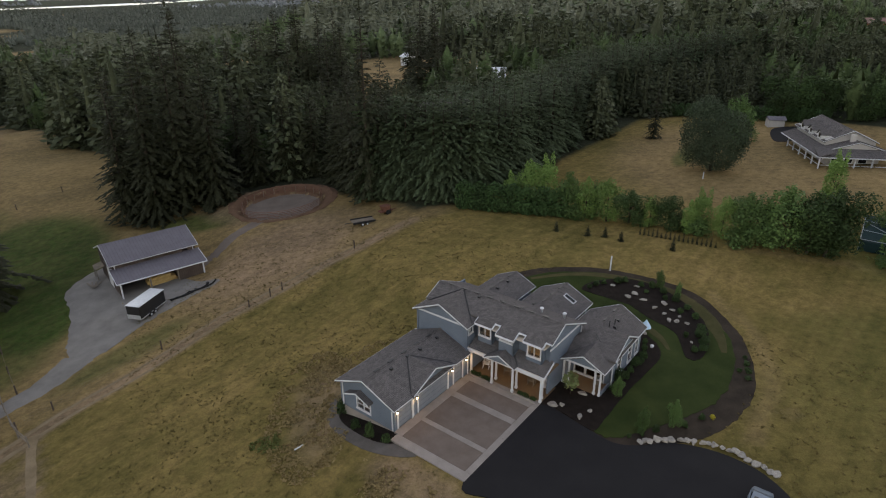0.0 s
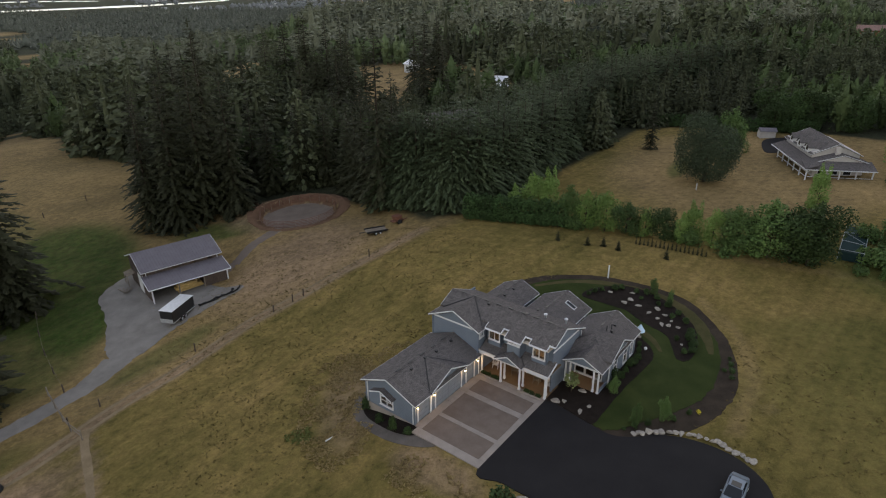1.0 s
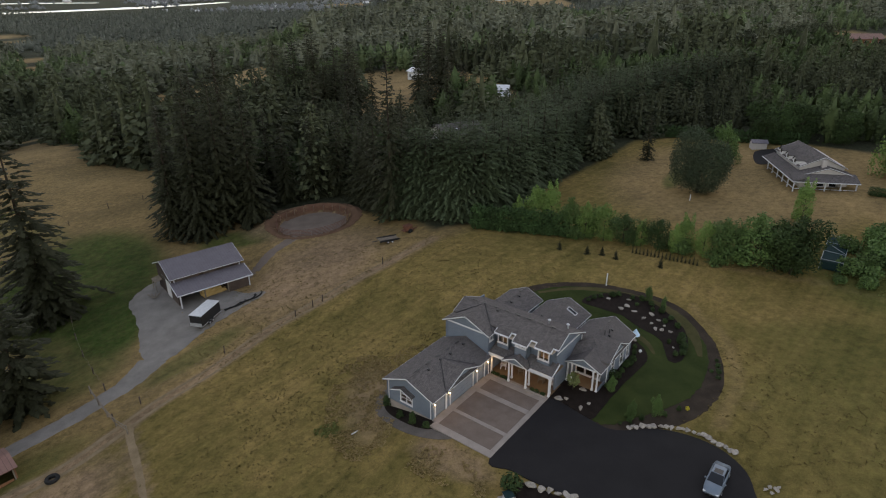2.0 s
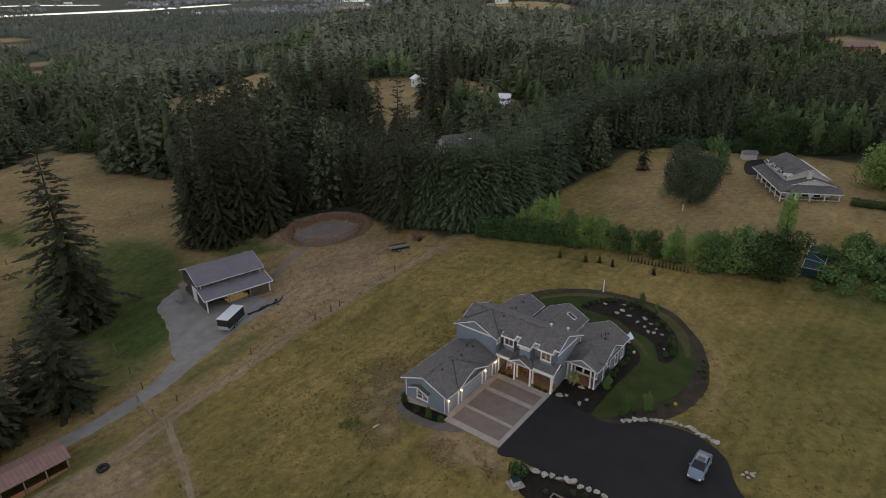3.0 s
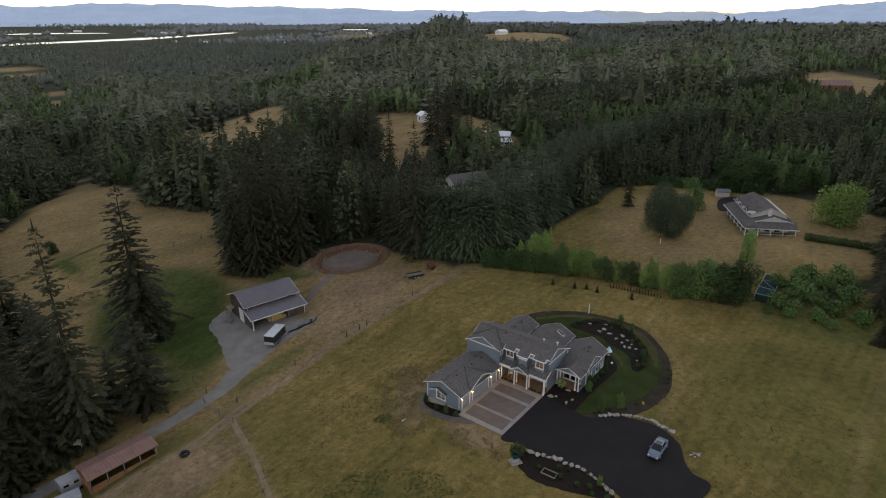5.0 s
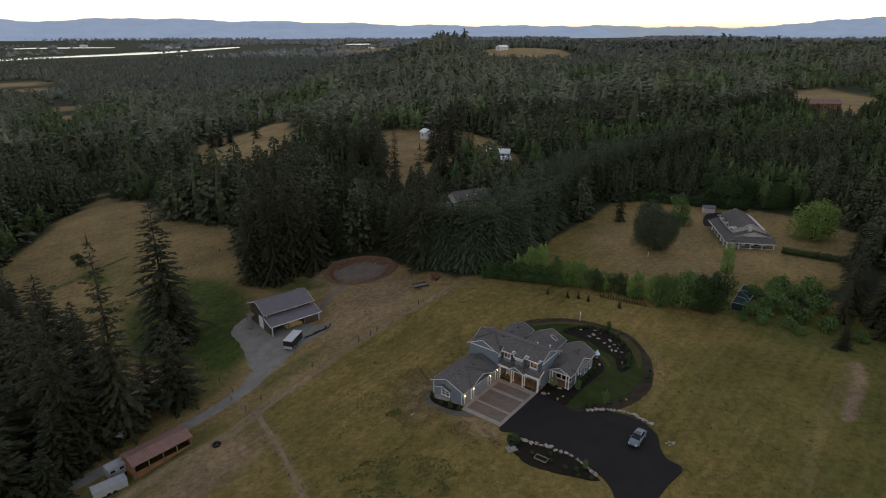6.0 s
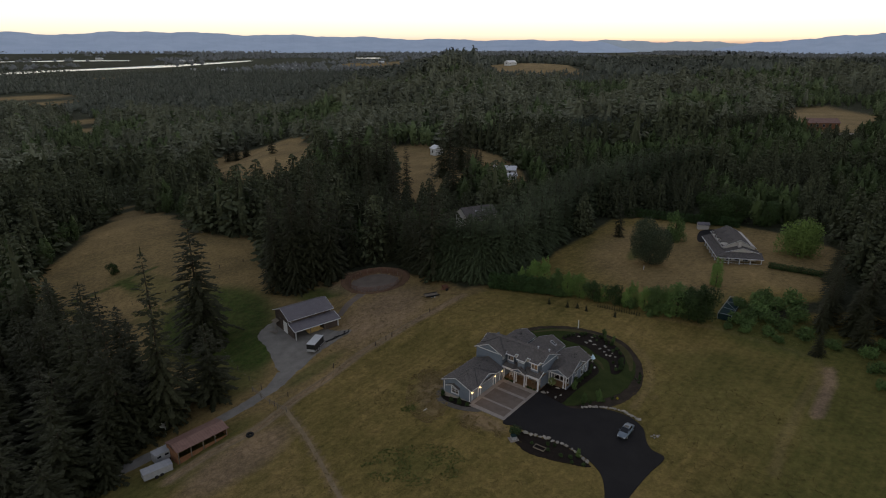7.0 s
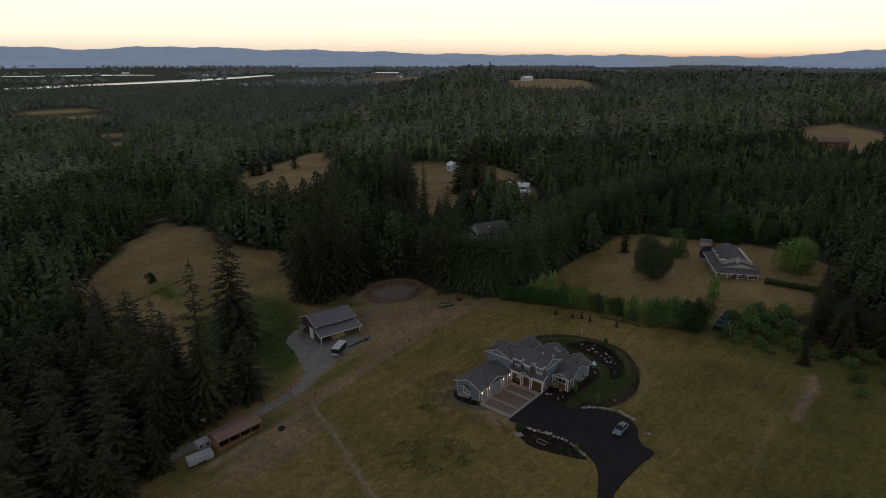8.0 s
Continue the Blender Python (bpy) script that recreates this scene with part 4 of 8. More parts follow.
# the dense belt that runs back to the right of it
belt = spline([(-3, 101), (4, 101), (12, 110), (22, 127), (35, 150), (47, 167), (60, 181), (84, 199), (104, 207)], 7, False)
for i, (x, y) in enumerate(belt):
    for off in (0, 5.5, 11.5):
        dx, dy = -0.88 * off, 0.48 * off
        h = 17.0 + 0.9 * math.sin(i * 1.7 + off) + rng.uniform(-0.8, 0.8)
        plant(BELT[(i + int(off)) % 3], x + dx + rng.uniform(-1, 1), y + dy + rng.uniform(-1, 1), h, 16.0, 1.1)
# conifers that stand free farther off
for k, x, y, h, wd in ((1, -78, 172, 22, 1.0), (0, -86, 168, 17, 1.2), (1, -100, 178, 23, 0.9), (0, -107, 178, 20, 1.0), (2, -71, 165, 17, 1.2), (1, -52, 150, 29, 0.9), (0, -38, 152, 27, 1.1), (0, -30, 160, 28, 1.1),
                       (1, -141, 376, 18, 1.5), (2, -177, 402, 15, 1.7), (0, -186, 410, 16, 1.7), (2, -172, 410, 14, 1.6), (1, 6, 252, 14, 1.2), (0, -8, 190, 24, 1.2), (1, -2, 196, 22, 1.2), (2, 5, 185, 11, 1.3),
                       (1, -10, 260, 33, 1.1), (0, -4, 255, 28, 1.1), (2, -14, 250, 24, 1.2), (0, -5, 268, 27, 1.1), (2, 0, 248, 20, 1.2), (1, 4.5, 270, 13, 1.4), (1, -29.5, 213, 25, 0.9), (0, -36, 217, 29, 1.0), (1, -44, 220, 34, 1.0), (0, -52, 222, 36, 1.0), (2, -60, 224, 34, 1.0), (0, -68, 226, 31, 1.1), (1, -40, 228, 32, 1.0), (0, -56, 232, 34, 1.0), (2, -47, 214, 25, 1.2)):
    plant(SPRUCE[k], x, y, h, wide=wd)
plant(DARKBROAD[0], -122, 129, 4.2, 9.0, 1.3, "dark bush alone in the pasture", name="pasture_bush")
# the wood's edge on the right
for k, x, y, h, wd in ((2, 69.5, 57.5, 5.8, 1.5), (1, 75, 67, 8.5, 1.5), (2, 78.5, 70.5, 10.5, 1.5), (0, 82, 75, 11.5, 1.5), (2, 85.5, 80, 11, 1.5), (1, 88, 85.5, 10.5, 1.4), (2, 92, 91, 11.5, 1.4), (2, 82, 66, 12, 1.5), (0, 87, 70, 15, 1.5), (2, 80, 60, 9, 1.6)):
    plant(SPRUCE[k], x, y, h, wide=wd)
for i in range(5):
    for j in range(9):
        x, y = 89 + 6.0 * i + 3.0 * j * 0.5 + rng.uniform(-1.5, 1.5), 60 + 5.8 * j + rng.uniform(-1.5, 1.5)
        if y < 60 + 1.15 * (x - 84):
            plant((FULL if (i + j) % 3 else SPRUCE)[(i + 2 * j) % 3], x, y, rng.uniform(13, 18), 16.0 if (i + j) % 3 else 22.0, rng.uniform(1.3, 1.7))
# young trees and bushes along the far hedge
for kind, k, x, y, h, wd in ((BROAD, 0, 14.1, 96.4, 6.6, 1.05), (BROAD, 1, 17.1, 94.6, 7.6, 0.95), (BROAD, 2, 11.3, 95.2, 5.4, 1.0), (MIDBROAD, 0, 19.9, 91.2, 6.4, 0.95), (BROAD, 2, 22.6, 90.2, 5.6, 1.15), (MIDBROAD, 1, 24.2, 90.8, 5.0, 1.1),
                             (BROAD, 0, 25.5, 88.3, 5.8, 1.1), (DARKBROAD, 0, 28.7, 87.2, 4.7, 1.45), (BROAD, 1, 31.2, 85.2, 4.0, 1.2), (DARKBROAD, 1, 33.8, 83.9, 4.5, 1.4), (BROAD, 2, 35.9, 82.0, 4.3, 1.1), (BROAD, 1, 37.4, 82.0, 5.6, 1.1),
                             (BROAD, 0, 39.7, 80.0, 5.2, 0.95), (MIDBROAD, 0, 42.2, 77.6, 6.4, 1.2), (MIDBROAD, 1, 44.0, 77.4, 6.0, 1.2), (MIDBROAD, 0, 46.2, 75.8, 7.6, 1.25), (DARKBROAD, 0, 48.6, 74.0, 7.6, 1.15), (DARKBROAD, 1, 50.4, 73.0, 8.2, 1.1),
                             (MIDBROAD, 1, 52.0, 75.6, 6.6, 1.1), (BROAD, 1, 62.0, 91.9, 6.7, 1.0), (MIDBROAD, 1, 64.5, 130.5, 8.6, 1.1), (THICKET, 0, 36.6, 80.9, 2.4, 0.9), (THICKET, 1, 41.0, 77.2, 2.6, 0.9), (THICKET, 0, 20.6, 89.2, 2.2, 0.9)):
    plant(kind[k], x, y, h * 1.18, {id(BROAD): 7.0, id(DARKBROAD): 9.0, id(MIDBROAD): 8.0, id(THICKET): 2.6}[id(kind)], wd)
for i, (x, y, h) in enumerate(((58.8, 72.4, 2.6), (62.3, 73.1, 3.0), (66.1, 71.7, 2.8), (62.5, 79, 2.6), (65.1, 75.1, 3.2), (70.2, 77, 3.4), (59.2, 68.3, 1.8), (63.8, 66.9, 2.2), (56.0, 69.8, 1.4), (68.2, 68.6, 2.6), (72.6, 72.2, 3.4), (67, 79.6, 3.0), (60.6, 70.4, 2.2), (71, 65, 2.6), (74, 60, 2.2), (79, 56, 2.6), (84, 58, 2.8), (77, 50, 2.4),
                               (82, 47, 2.6), (88, 52, 3.0), (74, 44, 1.8), (86, 42, 2.6), (80, 38, 2.2), (92, 46, 3.0), (64.5, 63.6, 1.5), (75.5, 79.5, 3.6), (70, 82, 3.0), (90, 38, 2.8), (84, 32, 2.4), (76, 34, 1.6))):
    plant(THICKET[i % 2], x, y, h, 2.6, 1.15)
# the big double round tree, its small companions and the willow by the neighbours' house
round_tree = tree_kind("round_tree", leaf_cloud(51, [(0.9, -0.9, 5.0, 3.9, 3.9, 4.3), (1.6, -1.7, 6.0, 3.0, 3.0, 3.2), (0.2, -0.6, 3.2, 3.6, 3.6, 2.9), (-1.5, 2.1, 6.2, 3.5, 3.5, 4.6), (-2.2, 1.6, 4.2, 3.0, 3.0, 3.7), (-0.9, 2.4, 8.2, 2.4, 2.4, 2.6)], 26000, 0.135), trunk_mesh(6, 0.3, 51, 8, 2.5), M_BLUELEAF, "big double-crowned dense grey-green tree on dry grass", "tree")
round_tree.matrix_world = Matrix.Translation((50.6, 110.8, gh(50.6, 110.8))) @ Matrix.Diagonal((1.1, 1.1, 1.24, 1))
willow = tree_kind("willow_tree", leaf_cloud(52, lobes_for(52, 10.5, 6.2, 1.6, 22), 9500, 0.26, weep=1.9), trunk_mesh(7, 0.45, 52, 10, 3.5), M_WILLOW, "bright yellow-green weeping willow", "tree")
willow.matrix_world = Matrix.Translation((94, 112, gh(94, 112)))
plant(FULL[0], 48.4, 138, 11.5, 16.0, 0.95)
for x, y, h in ((82, 147, 9), (86.5, 148, 10.5), (91, 147, 10), (84, 153, 11), (99, 141, 9)):
    plant(DARKBROAD[int(x) % 2], x, y, h, 9.0, 1.2)
# clipped row below the young trees, and singles in the grass
for i in range(18):
    f = i / 17
    plant(FULL[i % 3], 29 + 8.7 * f, 82.4 - 5.6 * f, 1.35 + 0.25 * math.sin(i * 2.1), 16.0, 0.8, "small upright evergreen in a planted row", name="young_evergreen")
for x, y in ((17.1, 84.6), (21.4, 82.6), (23.8, 82.1), (25.7, 80.5), (31.9, 76.9)):
    plant(FULL[1], x, y, 1.6, 16.0, 1.7, "small dark evergreen alone in the meadow", name="young_evergreen")

# hedges: close rows of upright evergreens
hedge_bush = tree_kind("hedge_bush", leaf_cloud(61, [(0, 0, 1.9, 0.75, 0.75, 1.95), (0.1, 0, 3.2, 0.5, 0.5, 0.9), (-0.1, 0.1, 1.0, 0.8, 0.8, 1.0)], 620, 0.14), trunk_mesh(3.0, 0.08, 61), M_HEDGE, "upright evergreen grown into a close hedge", "hedge bush", "tall hedge")
TEMPLATES.append(hedge_bush)
for i in range(22):
    f = i / 21
    plant(hedge_bush, 2.9 + 15.9 * f, 94.6 - 4.4 * f, 4.8 + 0.35 * math.sin(i * 1.9), 4.1, 1.1)
for i in range(26):
    f = i / 25
    plant(hedge_bush, 55 + 34 * f, 163 - 22 * f, 3.6, 4.1, 1.5)
for i in range(18):
    plant(hedge_bush, 81.6 + 0.66 * i, 103.0 - 0.56 * i, 1.9 + 0.12 * math.sin(2.3 * i), 4.1, 2.0)


# ---- woods all round: uncounted trees as stuff ----
def lathe(seed, sides, rings, shape, rough):
    """An uneven closed crown of unit height turned round its axis; shape gives the radius and a droop at each height."""
    rnd = np.random.RandomState(seed)
    V, F = [], []
    for i in range(rings):
        s = i / (rings - 0.5)
        r, sag = shape(s, i)
        off = rnd.rand()
        for k in range(sides):
            a = 2 * math.pi * (k + 0.5 * (i % 2) + 0.3 * off) / sides
            q = r * (1 + rough * rnd.normal())
            V.append((q * math.cos(a), q * math.sin(a), max(0.0, s - sag + 0.35 * rough * r * rnd.normal())))
    V.append((0, 0, 1.0))
    for i in range(rings - 1):
        for k in range(sides):
            k2 = (k + 1) % sides
            F.append((i * sides + k, i * sides + k2, (i + 1) * sides + k2, (i + 1) * sides + k))
    top = len(V) - 1
    for k in range(0, sides, 2):
        o = (rings - 1) * sides
        F.append((o + k, o + (k + 1) % sides, o + (k + 2) % sides if k + 2 < sides + 1 else o, top))
    return V, F


def far_conifer(seed, count, size, slim=1.0, power=0.75, core=0.72, sides=5, rings=5):
    """A narrow core inside a shell of many small needle sprays that point every way."""
    rnd = np.random.RandomState(seed)

    def radius(s):
        return 0.19 * slim * (1 - s) ** power * np.where(s < 0.085, 0.7 + 3.5 * s, 1)
    V, F = lathe(seed, sides, rings, lambda s, i: (core * float(radius(s)) * (1 - 0.55 * s), 0.0), 0.1)
    s = np.where(rnd.rand(count) < 0.12, rnd.uniform(0.8, 1.0, count), 1 - rnd.rand(count) ** 0.62)
    s = np.clip(s, 0.02, 0.985)
    a = rnd.rand(count) * 6.283
    tier = 1 + 0.13 * np.sin(s * 75 + 2 * np.sin(a + seed))
    r = radius(s) * rnd.uniform(0.72, 1.1, count) * tier
    c = np.column_stack([r * np.cos(a), r * np.sin(a), s])
    d = np.column_stack([np.cos(a), np.sin(a), rnd.uniform(-1.2, 0.1, count)]) + 0.35 * rnd.normal(0, 1, (count, 3))
    d /= np.linalg.norm(d, axis=1)[:, None]
    t = np.cross(d, rnd.normal(0, 1, (count, 3)))
    t /= np.linalg.norm(t, axis=1)[:, None]
    k = (size * rnd.uniform(0.6, 1.3, count) * (1.15 - 0.6 * s))[:, None]
    Q = np.stack([c - d * k * 0.6, c - t * k * 0.5, c + d * k, c + t * k * 0.5], 1).reshape(-1, 3)
    F2 = np.arange(len(Q)).reshape(-1, 4) + len(V)
    return np.clip(np.concatenate([np.array(V, float), Q]), [-9, -9, 0.0], [9, 9, 1.03]), np.concatenate([np.array(F), F2])


def far_broad(seed, count, size, lumps=14):
    """A leafy crown: uneven lumps, each a shell of loose leaf sprays, round a small core."""
    rnd = np.random.RandomState(seed)
    V, F = lathe(seed, 5, 4, lambda s, i: (0.13 * max(0.1, math.sin(math.pi * min(1, 0.1 + 0.8 * s))), 0.1 if s > 0.6 else 0.0), 0.15)
    C, R = [np.array([0, 0, 0.52])], [0.2]
    for _ in range(lumps):
        a, z = rnd.rand() * 6.283, rnd.uniform(0.12, 0.86)
        q = rnd.uniform(0.08, 0.24) * math.sqrt(max(0.08, 1.1 - z))
        C.append(np.array([q * math.cos(a), q * math.sin(a), z]))
        R.append(rnd.uniform(0.09, 0.15) * (1.25 - 0.6 * z))
    C, R = np.array(C), np.array(R)
    k = rnd.choice(len(R), count, p=R ** 2 / (R ** 2).sum())
    d = rnd.normal(0, 1, (count, 3))
    d /= np.linalg.norm(d, axis=1)[:, None]
    c = C[k] + d * (R[k] * rnd.uniform(0.7, 1.08, count))[:, None]
    t = np.cross(d + 0.6 * rnd.normal(0, 1, (count, 3)), rnd.normal(0, 1, (count, 3)))
    t /= np.linalg.norm(t, axis=1)[:, None]
    b = np.cross(d + 0.7 * rnd.normal(0, 1, (count, 3)), t)
    b /= np.linalg.norm(b, axis=1)[:, None]
    w = (size * rnd.uniform(0.6, 1.4, count))[:, None]
    Q = np.stack([c - t * w, c - b * w * 0.6, c + t * w, c + b * w * 0.6 - np.array([0, 0, 0.2]) * w], 1).reshape(-1, 3)
    F2 = np.arange(len(Q)).reshape(-1, 4) + len(V)
    return np.clip(np.concatenate([np.array(V, float), Q]), [-9, -9, 0.0], [9, 9, 1.06]), np.concatenate([np.array(F), F2])


def patchy(P, scale, seed):
    return np.array([noise.noise((x * scale, y * scale, seed)) for x, y in P])


def stand(name, spots, heights, wides, protos, mat, label, seed):
    rnd = np.random.RandomState(seed)
    VV, FF, TT, o = [], [], [], 0
    tones = 0.4 + 0.9 * patchy(spots, 0.02, seed + 20.0)
    for k, (pv, pf) in enumerate(protos):
        sel = np.arange(len(spots)) % len(protos) == k
        sp, hh, ww = spots[sel], heights[sel], wides[sel]
        if not len(sp):
            continue
        a = rnd.uniform(0, 6.28, len(sp))
        c, s = np.cos(a)[:, None], np.sin(a)[:, None]
        x = (pv[None, :, 0] * c - pv[None, :, 1] * s) * (hh * ww)[:, None] + sp[:, 0][:, None]
        y = (pv[None, :, 0] * s + pv[None, :, 1] * c) * (hh * ww)[:, None] + sp[:, 1][:, None]
        z = pv[None, :, 2] * hh[:, None] + gz(sp[:, 0], sp[:, 1])[:, None]
        VV.append(np.stack([x, y, z], -1).reshape(-1, 3))
        FF.append((pf[None] + (np.arange(len(sp)) * len(pv))[:, None, None]).reshape(-1, 4) + o)
        TT.append(np.repeat(np.clip(tones[sel] + rnd.normal(0, 0.1, len(sp)), 0, 1), len(pv)))
        o += len(sp) * len(pv)
    V, F = np.concatenate(VV), np.concatenate(FF)
    m = bpy.data.meshes.new(name)
    m.vertices.add(len(V))
    m.vertices.foreach_set("co", V.ravel())
    m.loops.add(F.size)
    m.loops.foreach_set("vertex_index", F.ravel().astype(np.int32))
    m.polygons.add(len(F))
    m.polygons.foreach_set("loop_start", (np.arange(len(F)) * 4).astype(np.int32))
    m.polygons.foreach_set("use_smooth", np.ones(len(F), bool))
    m.update()
    m.validate()
    m.attributes.new("tone", "FLOAT", "POINT").data.foreach_set("value", np.concatenate(TT).astype(np.float32))
    return tagged(link(name, m, mat), label, "woods", kind="stuff")


def scatter(seed, x0, x1, y0, y1, gap, margin=1.0):
    rnd = np.random.RandomState(seed)
    X, Y = np.meshgrid(np.arange(x0, x1, gap), np.arange(y0, y1, gap))
    X = X + rnd.uniform(-0.45, 0.45, X.shape) * gap
    Y = Y + rnd.uniform(-0.45, 0.45, Y.shape) * gap
    P = np.column_stack([X.ravel(), Y.ravel()])
    P = P[open_ground(P[:, 0], P[:, 1]) < -margin * gap * 0.3]
    return P, rnd


NEAR_P = [far_conifer(1, 420, 0.048, 1.1, 0.68, 0.34), far_conifer(2, 380, 0.048, 1.0, 0.6, 0.34), far_conifer(3, 440, 0.048, 1.25, 0.62, 0.34), far_conifer(4, 380, 0.048, 1.0, 0.76, 0.34)]
MID_P = [far_conifer(5, 96, 0.085, 1.15, 0.62, 0.5), far_conifer(6, 100, 0.085, 1.35, 0.55, 0.5), far_conifer(7, 90, 0.085, 1.0, 0.66, 0.5), far_conifer(10, 96, 0.085, 1.25, 0.7, 0.5)]
FAR_P = [far_conifer(8, 18, 0.11, 1.3, 0.6, 0.85, 4, 4), far_conifer(9, 18, 0.11, 1.6, 0.55, 0.85, 4, 4)]
SLIM_P = [far_conifer(11, 120, 0.045, 0.75, 0.55), far_conifer(12, 120, 0.045, 0.85, 0.5)]
BROAD_P = [far_broad(s, 420, 0.03) for s in (71, 72, 73, 74)]
BROAD_FAR_P = [far_broad(s, 90, 0.06, 8) for s in (75, 76, 77)]


rng_np = np.random.RandomState(17)


def in_view(P, lo=-52, hi=50):
    a = np.degrees(np.arctan2(P[:, 0] + 7, P[:, 1] + 75))
    return (a > lo) & (a < hi)


P, rnd = scatter(101, -270, 270, 20, 345, 6.2)
P = P[in_view(P, -75, 62) & ~((P[:, 0] > -45) & (P[:, 0] < 48) & (P[:, 1] < 118)) & ~((np.abs(P[:, 0] - 55) < 45) & (P[:, 1] < 142)) & ~((P[:, 0] > -70) & (P[:, 0] < -10) & (P[:, 1] < 128)) & ~((P[:, 0] > -128) & (P[:, 0] < -60) & (P[:, 1] < 116))]
nz = patchy(P, 0.018, 3.0)
right_wood = (P[:, 0] > 92) & (P[:, 1] > 138) & (P[:, 1] < 205)
leafy = ((nz + 0.12 * rnd.normal(0, 1, len(P)) > 0.16) & ((P[:, 0] < 20) | (P[:, 1] > 205))) | ((P[:, 0] > 60) & (P[:, 0] < 190) & (P[:, 1] > 205) & (nz + 0.1 * rnd.normal(0, 1, len(P)) > -0.14)) | (right_wood & (nz > -0.1)) | ((blob(P[:, 0], P[:, 1], 48, 222, 66, 36, 30) > 0) & (rnd.rand(len(P)) < 0.7))
hC = 18 + 11 * patchy(P, 0.018, 9.0) + rnd.normal(0, 1.7, len(P)) + 6.5 * (rnd.rand(len(P)) < 0.06)
hC = np.where((P[:, 0] < -85) & (P[:, 1] > 150), hC + 3, hC)
hC = np.clip(hC, 9, 31)
hC = np.where((P[:, 0] > 10) & (P[:, 1] > 125) & (P[:, 1] < 200), np.minimum(hC * 0.8, 13.5), hC)
low = np.maximum.reduce([blob(P[:, 0], P[:, 1], -18, 196, 42, 34), blob(P[:, 0], P[:, 1], -112, 226, 34, 44), blob(P[:, 0], P[:, 1], 0, 140, 13, 22), blob(P[:, 0], P[:, 1], 18, 214, 20, 36), blob(P[:, 0], P[:, 1], 205, 292, 62, 58), blob(P[:, 0], P[:, 1], -178, 260, 26, 40)]) > 0
hC = np.where(low, np.where(P[:, 0] > 120, 5, np.where(P[:, 0] > 0, 5.5, 8)) + 0.13 * hC, hC)
hB = np.clip(11 + 4 * patchy(P, 0.05, 4.0) + rnd.normal(0, 1.5, len(P)), 6, 16)
wC = rnd.uniform(1.1, 1.55, len(P))
for name, sel, protos, seed in (("conifer_wood_near", ~leafy & (P[:, 1] < 235), NEAR_P, 1), ("conifer_wood_behind", ~leafy & (P[:, 1] >= 235), MID_P, 9)):
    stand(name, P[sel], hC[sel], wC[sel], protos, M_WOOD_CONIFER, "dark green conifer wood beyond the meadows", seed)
stand("broadleaf_wood_near", P[leafy], hB[leafy], rnd.uniform(0.95, 1.4, leafy.sum()), BROAD_P, M_FAR_DECID, "mixed green broadleaf trees in the woods", 2)
# shelter belts and the even plantation beyond them
rows = [spline([(112, 286), (139, 304), (165, 322), (191, 337), (214, 346)], 8, False) + np.array([k * -2.2, k * 4.0]) for k in range(2)]
P = np.concatenate(rows) + rng_np.normal(0, 0.5, (len(rows) * len(rows[0]), 2))
stand("shelter_belt", P, rng_np.uniform(13.5, 15.0, len(P)), rng_np.uniform(1.5, 1.9, len(P)), NEAR_P, M_WOOD_CONIFER, "long even belt of dark conifers between fields", 7)
U, W = np.meshgrid(np.arange(0, 92, 3.6), np.arange(0, 34, 5.0))
P = np.column_stack([(68 + 0.83 * U + 0.5 * W).ravel(), (352 - 0.55 * U + 0.83 * W).ravel()]) + rng_np.normal(0, 0.4, (U.size, 2))
stand("conifer_plantation", P, rng_np.uniform(12.5, 14.5, len(P)), rng_np.uniform(1.0, 1.2, len(P)), SLIM_P, M_BLUE_CONIFER, "even plantation of slim blue-green conifers", 8)
P, rnd = scatter(102, -700, 640, 345, 820, 9.6)
P = P[in_view(P) & ~((P[:, 0] > 60) & (P[:, 0] < 170) & (P[:, 1] < 400) & (P[:, 1] < 385 - 0.5 * (P[:, 0] - 60) + 20))]
nz = patchy(P, 0.009, 7.0)
leafy = nz + 0.2 * rnd.normal(0, 1, len(P)) > np.where(P[:, 0] > 120, -0.06, 0.06)
hC = np.clip(18 + 13 * patchy(P, 0.011, 2.0) + rnd.normal(0, 2.2, len(P)) + 7 * (rnd.rand(len(P)) < 0.05), 8, 34)
hC = np.where(blob(P[:, 0], P[:, 1], 205, 330, 60, 60) > 0, 5 + 0.2 * hC, hC)
# From here on the woods carry distance haze in their leaf colour.
stand("conifer_wood_middle", P[~leafy], hC[~leafy], rnd.uniform(1.6, 2.2, (~leafy).sum()), MID_P, M_FAR_CONIFER, "wooded rises of conifers, coloured paler for haze", 3)
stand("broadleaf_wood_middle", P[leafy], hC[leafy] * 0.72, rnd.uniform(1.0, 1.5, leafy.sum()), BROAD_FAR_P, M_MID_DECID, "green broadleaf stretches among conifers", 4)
P, rnd = scatter(103, -1700, 1500, 820, 2000, 17)
P = P[in_view(P)]
hC = np.clip(24 + 6 * patchy(P, 0.006, 2.0) + rnd.normal(0, 3, len(P)), 12, 36) * np.where(P[:, 0] < -300, 0.62, 1.0) * np.where((P[:, 0] > 30) & (P[:, 0] < 300) & (P[:, 1] < 1330), 0.38, 1.0)
hC = np.where(blob(P[:, 0], P[:, 1], -1220, 1860, 330, 230) > 0, hC * 0.3, hC)
stand("conifer_wood_far", P, hC, rnd.uniform(1.5, 2.3, len(P)), FAR_P, M_HAZE_CONIFER, "far woods on the plain, greyed for haze", 5)
P, rnd = scatter(104, -3900, 3500, 2000, 4200, 40)
